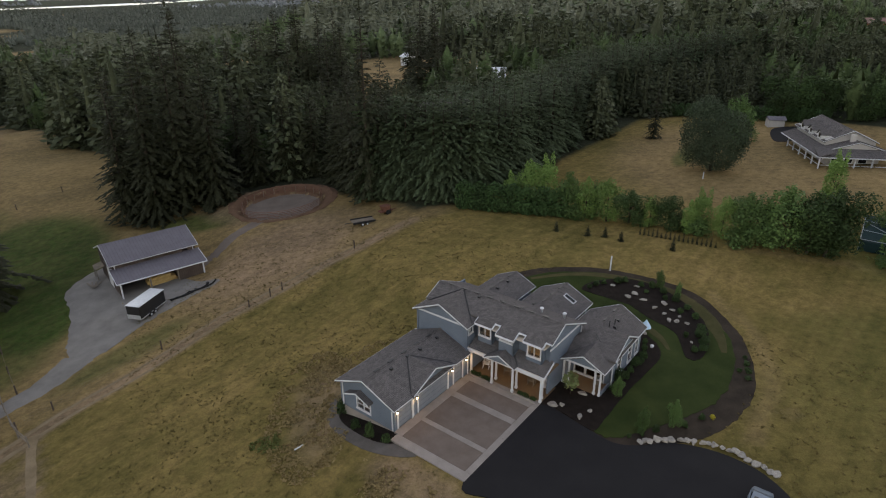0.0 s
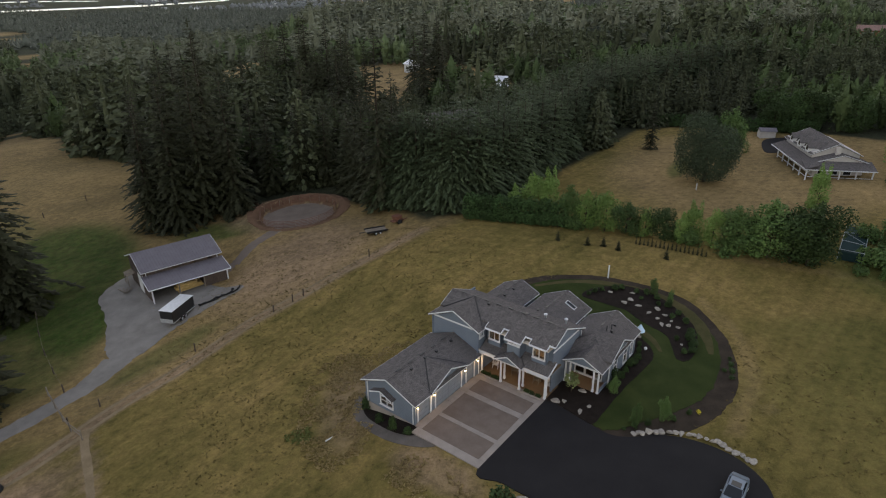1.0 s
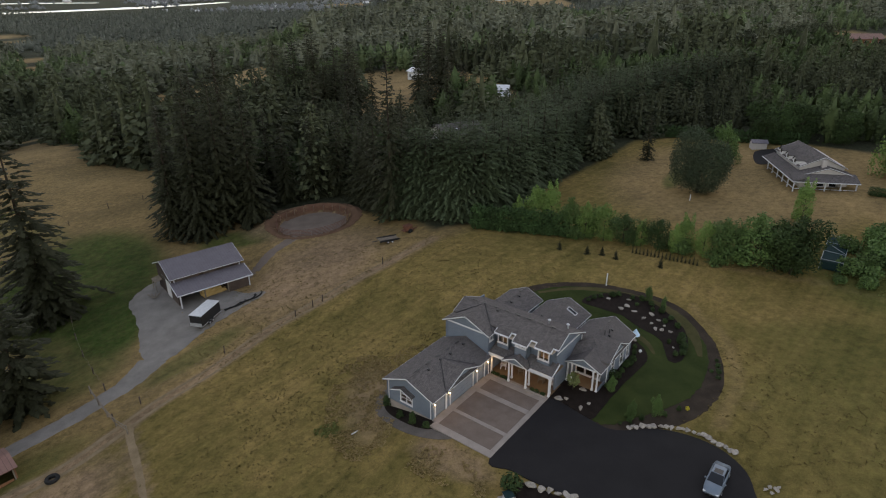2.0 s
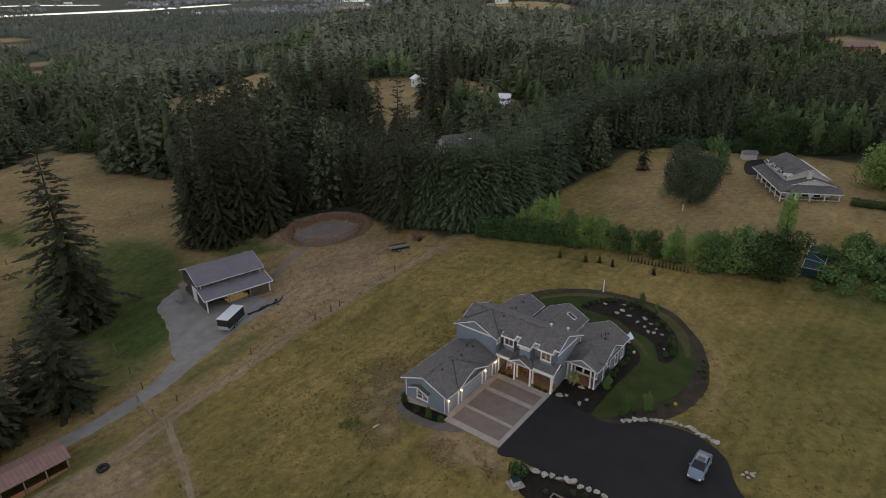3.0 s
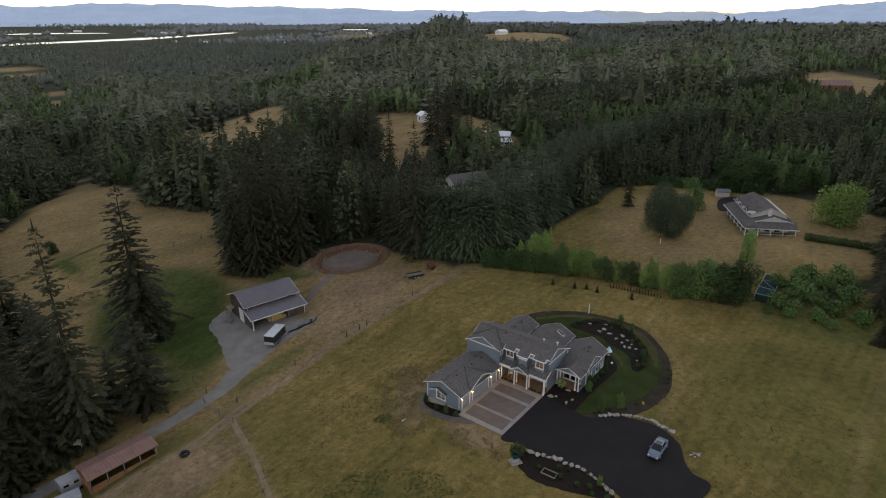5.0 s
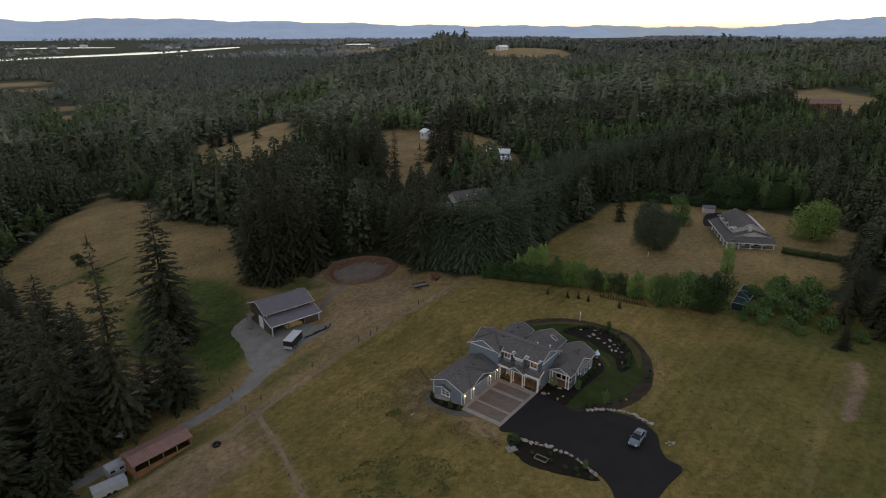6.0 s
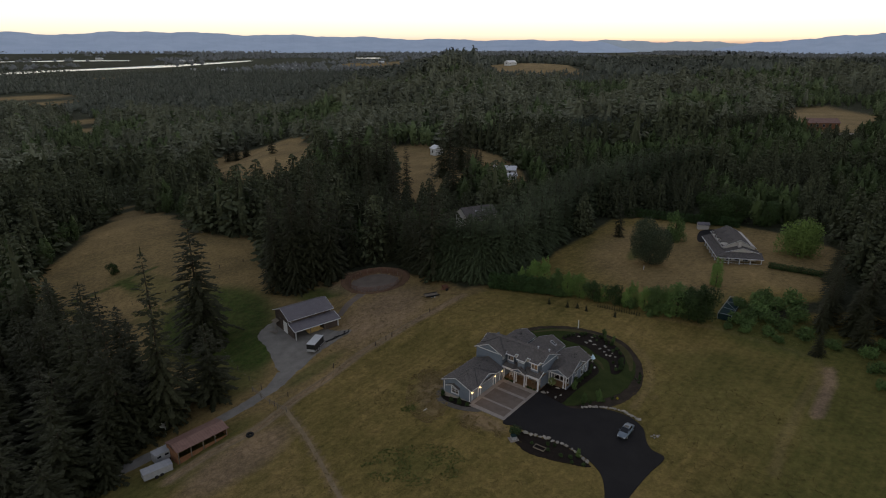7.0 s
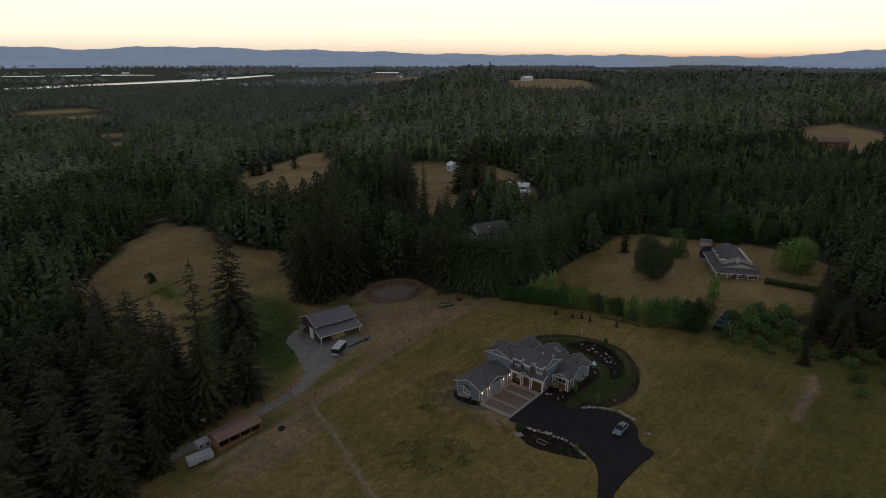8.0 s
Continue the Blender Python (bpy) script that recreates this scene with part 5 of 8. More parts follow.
P = P[in_view(P) & (near_line(P[:, 0], P[:, 1], [(-1281, 2052), (-1140, 2292), (-1040, 2540), (-955, 2790)]) > 150 * (patchy(P, 0.003, 8.0) > -0.25)) & (near_line(P[:, 0], P[:, 1], [(-1841, 2418), (-1640, 2590), (-1440, 2660)]) > 120 * (patchy(P, 0.006, 3.0) > -0.1)) & (near_line(P[:, 0], P[:, 1], [(-1200, 1850), (-1050, 2080), (-950, 2330), (-870, 2560)]) > 190) & (near_line(P[:, 0], P[:, 1], [(-1700, 2220), (-1520, 2390), (-1340, 2450)]) > 150) & (np.hypot(P[:, 0] + 450, (P[:, 1] - 3100) * 0.5) > 110) & (patchy(P, 0.0016, 5.0) > -0.16)]
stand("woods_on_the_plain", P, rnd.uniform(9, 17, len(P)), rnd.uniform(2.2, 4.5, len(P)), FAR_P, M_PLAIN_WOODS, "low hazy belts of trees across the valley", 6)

# ---- the house: local u runs along the garage front, v away from the drive ----
PLOT = Matrix.Translation((1.95, 36.94, 0)) @ Matrix.Rotation(radians(52.3), 4, "Z")
HOUSE = PLOT @ Matrix.Translation((0.04, -0.446, 0)) @ Matrix.Diagonal((1.068, 1.057, 1.0, 1))
house = thing("house", HOUSE, "two-storey blue-grey house with white trim and grey shingle roofs", "house")


def wall_frame(a, b):
    """Local frame on a wall from a to b: x along it, y to the left of that way, z up."""
    d = Vector((b[0] - a[0], b[1] - a[1], 0))
    return Matrix.Translation((a[0], a[1], 0)) @ Matrix.Rotation(math.atan2(d.y, d.x), 4, "Z"), d.length


def wall(parent, a, b, z0, z1, holes=(), mat=None, t=0.16, name="wall"):
    """A wall with its openings cut through; it is thick to the left of the way from a to b."""
    m, length = wall_frame(a, b)
    xs = sorted({0, length, *[h[0] for h in holes], *[h[1] for h in holes]})
    zs = sorted({z0, z1, *[h[2] for h in holes], *[h[3] for h in holes]})
    nx, nz = len(xs) - 1, len(zs) - 1

    def solid(i, j):
        if not (0 <= i < nx and 0 <= j < nz):
            return False
        return not any(h[0] <= xs[i] + 1e-6 and h[1] >= xs[i + 1] - 1e-6 and h[2] <= zs[j] + 1e-6 and h[3] >= zs[j + 1] - 1e-6 for h in holes)

    bm = bmesh.new()
    made = {}

    def vert(i, k, j):
        if (i, k, j) not in made:
            made[i, k, j] = bm.verts.new(m @ Vector((xs[i], k * t, zs[j])))
        return made[i, k, j]

    for i in range(nx):
        for j in range(nz):
            if solid(i, j):
                bm.faces.new((vert(i, 0, j), vert(i + 1, 0, j), vert(i + 1, 0, j + 1), vert(i, 0, j + 1)))
                bm.faces.new((vert(i, 1, j), vert(i, 1, j + 1), vert(i + 1, 1, j + 1), vert(i + 1, 1, j)))
                for di, dj, p, q in ((-1, 0, (i, j), (i, j + 1)), (1, 0, (i + 1, j + 1), (i + 1, j)), (0, -1, (i + 1, j), (i, j)), (0, 1, (i, j + 1), (i + 1, j + 1))):
                    if not solid(i + di, j + dj):
                        bm.faces.new((vert(p[0], 0, p[1]), vert(q[0], 0, q[1]), vert(q[0], 1, q[1]), vert(p[0], 1, p[1])))
    return part(name, bm, mat or M_SIDING, parent)


def window(parent, a, b, s0, s1, z0, z1, cols=2, rows=1, mat=None, trim=0.11):
    """Casing round an opening, with bars, a sill and one pane a light."""
    m, _ = wall_frame(a, b)
    bm = bmesh.new()
    ring = []
    for x, z, x2, z2 in ((s0, z0, s0 - trim, z0 - trim), (s1, z0, s1 + trim, z0 - trim), (s1, z1, s1 + trim, z1 + trim), (s0, z1, s0 - trim, z1 + trim)):
        ring.append([bm.verts.new(m @ Vector(p)) for p in ((x, -0.05, z), (x2, -0.05, z2), (x2, 0.1, z2), (x, 0.1, z))])
    for p, q in zip(ring, ring[1:] + ring[:1]):
        for i in range(4):
            bm.faces.new((p[i], q[i], q[(i + 1) % 4], p[(i + 1) % 4]))
    bmesh.ops.recalc_face_normals(bm, faces=bm.faces)
    w = part("window", bm, M_WHITE, parent)
    part("sill", box(s0 - trim - 0.05, s1 + trim + 0.05, -0.11, -0.052, z0 - trim - 0.06, z0 - trim + 0.03, m=m), M_WHITE, w)
    for i in range(1, cols):
        x = s0 + (s1 - s0) * i / cols
        part("bar", box(x - 0.035, x + 0.035, -0.01, 0.09, z0, z1, m=m), M_WHITE, w)
    for j in range(1, rows):
        z = z0 + (z1 - z0) * j / rows
        part("bar", box(s0, s1, 0.0, 0.08, z - 0.03, z + 0.03, m=m), M_WHITE, w)
    for i in range(cols):
        x0, x1 = s0 + (s1 - s0) * i / cols + 0.03, s0 + (s1 - s0) * (i + 1) / cols - 0.03
        p = part("pane", box(x0, x1, 0.04, 0.052, z0, z1, m=m), mat or M_GLASS, w)
        p.visible_shadow = False
    return w


def axes(axis, a, c, z):
    return (a, c, z) if axis == "u" else (c, a, z)


def roof(parent, axis, a0, a1, ridge_c, ridge_z, lo, lo_z, hi, hi_z, boards="01", th=0.2, mat=None, trim=None, gutters="lh"):
    """A gable roof: shingled slab folded over its ridge, white barge boards at its ends, gutters at its eaves, a cap on the ridge."""
    sec = [(lo, lo_z), (ridge_c, ridge_z), (hi, hi_z), (hi, hi_z - th), (ridge_c, ridge_z - th), (lo, lo_z - th)]
    along = axes(axis, a1 - a0, 0, 0)
    r = part("roof", prism([axes(axis, a0, c, z) for c, z in sec], along), mat or (M_ROOF_U if axis == "u" else M_ROOF_V), parent)
    trim = trim or M_WHITE
    for k, (a, s) in enumerate(((a0, -1), (a1, 1))):
        if str(k) in boards:
            sec2 = [(lo, lo_z + 0.02), (ridge_c, ridge_z + 0.02), (hi, hi_z + 0.02), (hi, hi_z - 0.11), (ridge_c, ridge_z - 0.11), (lo, lo_z - 0.11)]
            part("barge_board", prism([axes(axis, a, c, z) for c, z in sec2], axes(axis, s * 0.035, 0, 0)), trim, r)
    for key, c, z, s in (("l", lo, lo_z, -1), ("h", hi, hi_z, 1)):
        if key in gutters:
            sec3 = [(c, z - 0.04), (c + s * 0.055, z - 0.04), (c + s * 0.055, z - 0.1), (c + s * 0.03, z - 0.13), (c, z - 0.13)]
            part("gutter", prism([axes(axis, a0, q, w) for q, w in sec3], along), trim, r)
    cap = [(ridge_c - 0.16, ridge_z - 0.03), (ridge_c, ridge_z + 0.05), (ridge_c + 0.16, ridge_z - 0.03), (ridge_c, ridge_z - 0.02)]
    part("ridge_cap", prism([axes(axis, a0, c, z) for c, z in cap], along), mat or M_ROOF_U, r)
    return r


def gable(parent, axis, a, c0, c1, ridge_c, z0, ridge_z, t=0.16, mat=None, board=0.0):
    """The triangular top of an end wall; board: a white band along its foot."""
    g = part("gable_wall", prism([axes(axis, a, c0, z0), axes(axis, a, ridge_c, ridge_z), axes(axis, a, c1, z0)], axes(axis, t, 0, 0)), mat or M_SIDING, parent)
    if board:
        lo, hi = axes(axis, a - board, c0, z0 - 0.1), axes(axis, a, c1, z0 + 0.08)
        part("band", box(min(lo[0], hi[0]), max(lo[0], hi[0]), min(lo[1], hi[1]), max(lo[1], hi[1]), z0 - 0.1, z0 + 0.08), M_WHITE, g)


def corner_board(parent, u, v, z0, z1, w=0.14):
    part("corner_board", box(u - w / 2, u + w / 2, v - w / 2, v + w / 2, z0, z1), M_SIDING, parent)


# garage wing
wall(house, (0.65, 14.2), (0.65, 8.0), -1.8, 2.6, [(1.9, 3.4, 0.55, 1.9)])
part("plinth", box(0.6, 0.648, 8.0, 14.2, -1.8, -0.05), M_CONC, house)
gable(house, "u", 0.65, 8.0, 14.2, 11.2, 2.55, 3.86)
window(house, (0.65, 14.2), (0.65, 8.0), 1.9, 3.4, 0.55, 1.9, 2, 3)
wall(house, (0.65, 8.0), (10.7, 8.0), -0.3, 2.6, [(0.45, 2.2, 0, 2.15), (3.0, 7.0, 0, 2.15), (7.95, 9.2, 0, 2.15)])
wall(house, (10.7, 14.2), (0.65, 14.2), -1.8, 2.6)
wall(house, (5.0, 8.0), (6.0, 8.0), 2.6, 2.7)
gable(house, "v", 8.0, 2.85, 8.15, 5.5, 2.62, 3.78, board=0.05)
roof(house, "u", 0.25, 10.75, 11.2, 4.1, 7.65, 2.62, 14.55, 2.65)
roof(house, "v", 7.55, 11.0, 5.5, 3.98, 2.6, 2.72, 8.4, 2.72, boards="0", gutters="")
roof(house, "u", 0.02, 0.64, 11.8, 2.6, 10.35, 1.98, 13.25, 1.98, boards="0", th=0.12, gutters="")
part("garage_floor", box(0.8, 10.7, 8.1, 14.1, -0.25, 0.02), M_CONC, house)
for u0, u1, n in ((1.1, 2.85, 2), (3.65, 7.65, 4), (8.6, 9.85, 1)):
    d = part("garage_door" if u1 - u0 > 1.5 else "side_door", box(u0, u1, 8.07, 8.12, 0.02, 2.15), M_GDOOR, house)
    for k in range(4):
        for j in range(n):
            w = (u1 - u0) / n
            part("door_panel", box(u0 + j * w + 0.08, u0 + (j + 1) * w - 0.08, 8.045, 8.069, 0.1 + k * 0.52, 0.5 + k * 0.52), M_GDOOR, d)
    for x in (u0 - 0.16, u1):
        part("casing", box(x, x + 0.16, 7.95, 8.06, 0, 2.15), M_WHITE, d)
    part("casing", box(u0 - 0.16, u1 + 0.16, 7.94, 8.06, 2.152, 2.34), M_WHITE, d)
for u in (0.65, 10.62):
    corner_board(house, u, 8.0, -0.3, 2.5)
corner_board(house, 0.65, 14.2, -1.8, 2.5)

# two-storey part: left wing over the garage's end
wall(house, (10.7, 14.0), (10.7, 8.1), 2.0, 5.5)
gable(house, "u", 10.7, 8.1, 14.0, 11.05, 5.42, 6.85, board=0.05)
wall(house, (10.7, 8.1), (12.4, 8.1), 3.0, 5.5, [(0.25, 0.85, 4.5, 5.15)])
window(house, (10.7, 8.1), (12.4, 8.1), 0.25, 0.85, 4.5, 5.15, 2)
wall(house, (18.3, 14.0), (10.7, 14.0), -1.2, 5.5)
wall(house, (18.3, 0.4), (18.3, 14.0), -1.2, 5.0)
wall(house, (10.7, 8.02), (10.7, 8.1), 0, 3.0)
corner_board(house, 10.7, 14.0, 2, 5.4)
corner_board(house, 10.7, 8.1, 3.1, 5.4)
roof(house, "u", 10.3, 14.3, 11.05, 7.05, 7.8, 5.5, 14.3, 5.5, boards="0")
# front of the upper floor, with three bays
wall(house, (12.4, 8.1), (12.4, 0.4), 3.0, 5.75, [(0.6, 1.95, 3.3, 5.4), (3.1, 4.45, 3.3, 5.4), (5.75, 7.15, 3.3, 5.4)])
BAYS = ((6.05, 7.6, 11.78, 4.35, 5.35, 2), (3.55, 5.1, 11.45, 4.95, 5.3, 2), (0.85, 2.45, 11.78, 4.2, 5.45, 2))
for v0, v1, u, z0, z1, cols in BAYS:
    w0, w1 = (0.2, v1 - v0 - 0.2)
    wall(house, (u, v1), (u, v0), 3.2, 5.45, [(w0, w1, z0, z1)], name="bay_wall")
    wall(house, (u, v0), (12.4, v0), 3.2, 5.6, name="bay_wall")
    wall(house, (12.4, v1), (u, v1), 3.2, 5.6, name="bay_wall")
    window(house, (u, v1), (u, v0), w0, w1, z0, z1, cols)
    e = u - 0.33
    ez = 7.05 - (14.2 - e) * 0.5
    b = part("roof", prism([(12.3, v0 - 0.15, 6.11), (e, v0 - 0.15, ez + 0.01), (e, v0 - 0.15, ez - 0.17), (12.3, v0 - 0.15, 5.9)], (0, v1 - v0 + 0.3, 0)), M_ROOF_V, house)
    part("gutter", box(e - 0.12, e, v0 - 0.15, v1 + 0.15, ez - 0.16, ez - 0.01), M_WHITE, b)
    for v in (v0 - 0.21, v1 + 0.15):
        part("barge_board", prism([(12.05, v, 5.99), (e, v, ez + 0.02), (e, v, ez - 0.2), (12.05, v, 5.76)], (0, 0.06, 0)), M_WHITE, b)
wall(house, (12.4, 0.4), (18.3, 0.4), -0.3, 5.0)
part("gable_wall", prism([(12.4, 0.4, 5.0), (12.4, 0.4, 5.72), (14.2, 0.4, 6.85), (18.25, 0.4, 5.0)], (0, 0.16, 0)), M_SIDING, house)
part("band", box(12.3, 18.2, 0.33, 0.398, 4.95, 5.12), M_WHITE, house)
main_roof = roof(house, "v", 0.05, 14.0, 14.2, 7.05, 12.05, 5.975, 18.6, 4.95, gutters="h")
for v0, v1 in ((0.05, 0.64), (2.66, 3.34), (5.31, 5.84)):
    part("gutter", box(11.95, 12.05, v0, v1, 5.83, 5.96), M_WHITE, main_roof)
for u, v in ((12.4, 0.4), (18.3, 0.4), (18.3, 14.0)):
    corner_board(house, u, v, 0.2, 4.9)
# floors and ceilings inside
part("upper_floor", box(10.8, 18.2, 0.5, 13.9, 2.95, 3.1), M_INNER, house)
part("upper_ceiling", box(11.5, 16.6, 0.5, 13.9, 5.46, 5.52), M_INNER, house)
part("ground_floor", box(13.7, 18.2, 0.5, 13.9, -0.2, 0.16), M_INNER, house)
part("inner_wall", box(15.2, 15.3, 0.5, 13.9, 0.2, 5.4), M_INNER, house)

# porch across the front
part("porch_floor", box(11.1, 13.7, 0.25, 7.98, -0.2, 0.15), M_DECK, house)
part("porch_edge", box(10.72, 11.098, 0.25, 7.98, -0.2, 0.13), M_CONC, house)
wall(house, (13.7, 7.98), (13.7, 0.42), 0.15, 2.95, [(0.5, 2.0, 0.9, 2.4), (2.9, 4.0, 0.15, 2.35), (4.9, 6.9, 0.7, 2.4)])
wall(house, (10.7, 8.02), (13.7, 8.02), 0.15, 2.95)
window(house, (13.7, 7.98), (13.7, 0.42), 0.5, 2.0, 0.9, 2.4, 2)
window(house, (13.7, 7.98), (13.7, 0.42), 4.9, 6.9, 0.7, 2.4, 3)
m, _ = wall_frame((13.7, 7.98), (13.7, 0.42))
front_door = part("front_door", box(2.95, 3.95, 0.05, 0.1, 0.15, 2.33, m=m), M_OLDWOOD, house, "dark wooden front door")
part("door_glass", box(3.2, 3.7, 0.03, 0.049, 1.1, 2.1, m=m), M_GLASS, front_door)
part("casing", box(2.78, 2.94, -0.03, 0.1, 0.15, 2.45, m=m), M_WHITE, front_door)
part("casing", box(3.96, 4.12, -0.03, 0.1, 0.15, 2.45, m=m), M_WHITE, front_door)
part("porch_ceiling", box(10.95, 13.7, 0.1, 8.0, 2.86, 2.93), M_DECK, house)
pr = part("roof", prism([(10.85, 0.02, 3.1), (12.5, 0.02, 3.92), (12.5, 0.02, 3.72), (10.85, 0.02, 2.92)], (0, 8.0, 0)), M_ROOF_V, house)
part("gutter", box(10.72, 10.85, 0.02, 2.65, 2.93, 3.08), M_WHITE, pr)
part("gutter", box(10.72, 10.85, 6.05, 8.02, 2.93, 3.08), M_WHITE, pr)
part("barge_board", prism([(10.8, -0.04, 3.1), (12.4, -0.04, 3.9), (12.4, -0.04, 3.68), (10.8, -0.04, 2.88)], (0, 0.06, 0)), M_WHITE, pr)
part("beam", box(10.9, 11.1, 0.2, 8.0, 2.6, 2.855), M_WHITE, house)
roof(house, "u", 10.3, 12.6, 4.35, 3.95, 2.72, 3.12, 5.98, 3.12, boards="0", th=0.14)
gable(house, "u", 10.55, 2.95, 5.75, 4.35, 3.02, 3.72)
for u, v in ((10.8, 5.3), (11.5, 5.3), (10.8, 3.1), (11.5, 3.1), (11.02, 0.35), (11.55, 0.5), (11.02, 7.75)):
    post = part("porch_post", box(u - 0.085, u + 0.085, v - 0.085, v + 0.085, 0.13, 2.9, 0.015), M_WHITE, house)
    part("post_base", box(u - 0.12, u + 0.12, v - 0.12, v + 0.12, 0.13, 0.4, 0.02), M_WHITE, post)
    part("post_cap", box(u - 0.11, u + 0.11, v - 0.11, v + 0.11, 2.5, 2.6, 0.015), M_WHITE, post)
for v0, v1 in ((5.55, 7.6), (0.6, 2.85)):
    part("planter_kerb", box(10.55, 10.71, v0, v1, -0.05, 0.28, 0.02), M_CONC, house)

# right wing, one storey, with its own porch
wall(house, (17.0, 0.4), (17.0, -3.5), 0.1, 3.2, [(0.35, 1.3, 0.3, 2.4), (1.5, 3.2, 0.3, 2.4)])
window(house, (17.0, 0.4), (17.0, -3.5), 0.35, 1.3, 0.3, 2.4, 1)
window(house, (17.0, 0.4), (17.0, -3.5), 1.5, 3.2, 0.3, 2.4, 2)
wall(house, (17.0, -3.5), (24.0, -3.5), -0.3, 3.1, [(1.3, 2.0, 0.6, 2.4), (3.8, 4.6, 0.6, 2.4), (5.6, 6.2, 0.6, 2.3)])
for s0, s1 in ((1.3, 2.0), (3.8, 4.6)):
    window(house, (17.0, -3.5), (24.0, -3.5), s0, s1, 0.6, 2.4, 1, 2)
window(house, (17.0, -3.5), (24.0, -3.5), 5.6, 6.2, 0.6, 2.3, 1, 2)
wall(house, (24.0, -3.5), (24.0, 2.0), -0.3, 3.1)
gable(house, "u", 23.84, -3.5, 2.0, -1.0, 3.0, 4.5)
gable(house, "v", -3.62, 16.4, 21.2, 18.8, 3.1, 4.72, board=0.05)
part("wall", box(15.0, 17.0, -3.5, -3.36, 0.1, 0.5), M_SIDING, house)
roof(house, "u", 18.2, 24.3, -1.0, 4.75, -3.85, 3.05, 2.2, 3.0, boards="1")
bm = bmesh.new()
for p in ((18.3, -1.0, 4.75), (15.6, -3.84, 3.05), (15.6, 2.2, 3.0), (18.3, -3.84, 3.05), (18.3, 2.2, 3.0), (15.6, -3.84, 2.95), (15.6, 2.2, 2.95), (18.3, -3.84, 2.95), (18.3, 2.2, 2.95)):
    bm.verts.new(p)
bmesh.ops.convex_hull(bm, input=bm.verts)
part("roof", bm, M_ROOF_V, house)
roof(house, "u", 14.45, 17.6, -1.75, 4.12, -3.85, 3.05, 0.38, 3.05, boards="0")
roof(house, "v", -4.05, -0.8, 18.8, 4.95, 16.2, 3.5, 21.4, 3.5, boards="0", gutters="")
gable(house, "u", 14.75, -3.5, 0.1, -1.75, 3.0, 3.9)
part("porch_floor", box(14.9, 17.0, -3.5, 0.38, -0.2, 0.12), M_DECK, house)
part("porch_edge", box(14.7, 14.898, -3.6, 0.38, -0.2, 0.1), M_CONC, house)
part("beam", box(14.85, 15.05, -3.5, 0.3, 2.7, 2.95), M_WHITE, house)
part("porch_ceiling", box(14.9, 17.0, -3.5, 0.38, 2.97, 3.0), M_DECK, house)
for v in (-3.35, -2.85, -0.3, 0.2):
    post = part("porch_post", box(14.88, 15.04, v - 0.08, v + 0.08, 0.1, 2.72, 0.015), M_WHITE, house)
    part("post_base", box(14.84, 15.08, v - 0.12, v + 0.12, 0.1, 0.36, 0.02), M_WHITE, post)
# back wings
wall(house, (18.3, 2.8), (25.0, 2.8), -0.3, 3.2, [(4.6, 6.2, 0.5, 2.5)])
window(house, (18.3, 2.8), (25.0, 2.8), 4.6, 6.2, 0.5, 2.5, 3)
wall(house, (25.0, 2.8), (25.0, 8.3), -0.3, 3.2)
wall(house, (25.0, 8.3), (18.3, 8.3), -0.3, 3.2)
gable(house, "u", 24.84, 2.8, 8.3, 5.5, 3.1, 4.55)
wall(house, (18.3, 9.5), (24.7, 9.5), -0.3, 3.2)
wall(house, (24.7, 9.5), (24.7, 13.8), -0.6, 3.2)
wall(house, (24.7, 13.8), (18.3, 13.8), -1.2, 3.2)
gable(house, "u", 24.54, 9.5, 13.8, 11.6, 3.1, 4.2)
roof(house, "u", 18.4, 25.3, 5.5, 4.75, 2.4, 3.2, 8.6, 3.2, boards="1")
roof(house, "u", 18.35, 25.0, 11.6, 4.42, 9.1, 3.2, 14.15, 3.2, boards="1")
# valleys where roofs meet
for a, b in (((14.1, 10.95, 7.03), (11.25, 7.95, 5.6)), ((14.1, 11.15, 7.03), (11.9, 13.5, 5.95)), ((5.5, 10.85, 4.0), (2.7, 7.95, 2.78)), ((5.5, 10.85, 4.0), (8.3, 7.95, 2.78)), ((17.9, -1.35, 4.5), (16.3, -3.7, 3.25)), ((12.5, 4.35, 3.97), (10.95, 2.75, 3.16)), ((12.5, 4.35, 3.97), (10.95, 5.95, 3.16))):
    part("valley_flashing", rod(a, b, 0.05, 0.05, 5), M_BLACK, house)
# skylight, vents and flues
SKY = Matrix.Translation((23.3, 4.1, 4.05)) @ Matrix.Rotation(math.atan(0.5), 4, "X")
sk = part("skylight", box(-0.32, 0.32, -0.68, 0.68, -0.1, 0.09, m=SKY), M_WHITE, house)
part("pane", box(-0.24, 0.24, -0.6, 0.6, 0.091, 0.1, m=SKY), M_DARKGLASS, sk)
for u, v, z, h in ((16.0, 3.4, 6.1, 0.55), (16.9, 1.5, 5.7, 0.6)):
    fl = part("flue", rod((u, v, z - 0.2), (u, v, z + h), 0.1), M_SILVER, house)
    part("flue_cap", rod((u, v, z + h), (u, v, z + h + 0.12), 0.22, 0.1), M_WHITE, fl)
for u, v, z in ((3.2, 10.6, 3.85), (5.4, 10.7, 3.9), (7.0, 10.6, 3.85), (9.4, 10.6, 3.85), (13.9, 9.0, 6.9), (14.6, 7.0, 6.85), (14.5, 4.6, 6.9), (20.6, -2.0, 4.2), (21.8, -1.8, 4.3), (19.6, 6.2, 4.4), (20.5, 11.2, 4.25), (22.5, 11.2, 4.25), (18.0, -2.3, 4.2)):
    part("roof_vent", box(u - 0.14, u + 0.14, v - 0.14, v + 0.14, z - 0.15, z + 0.14, 0.03), M_BLACK, house)
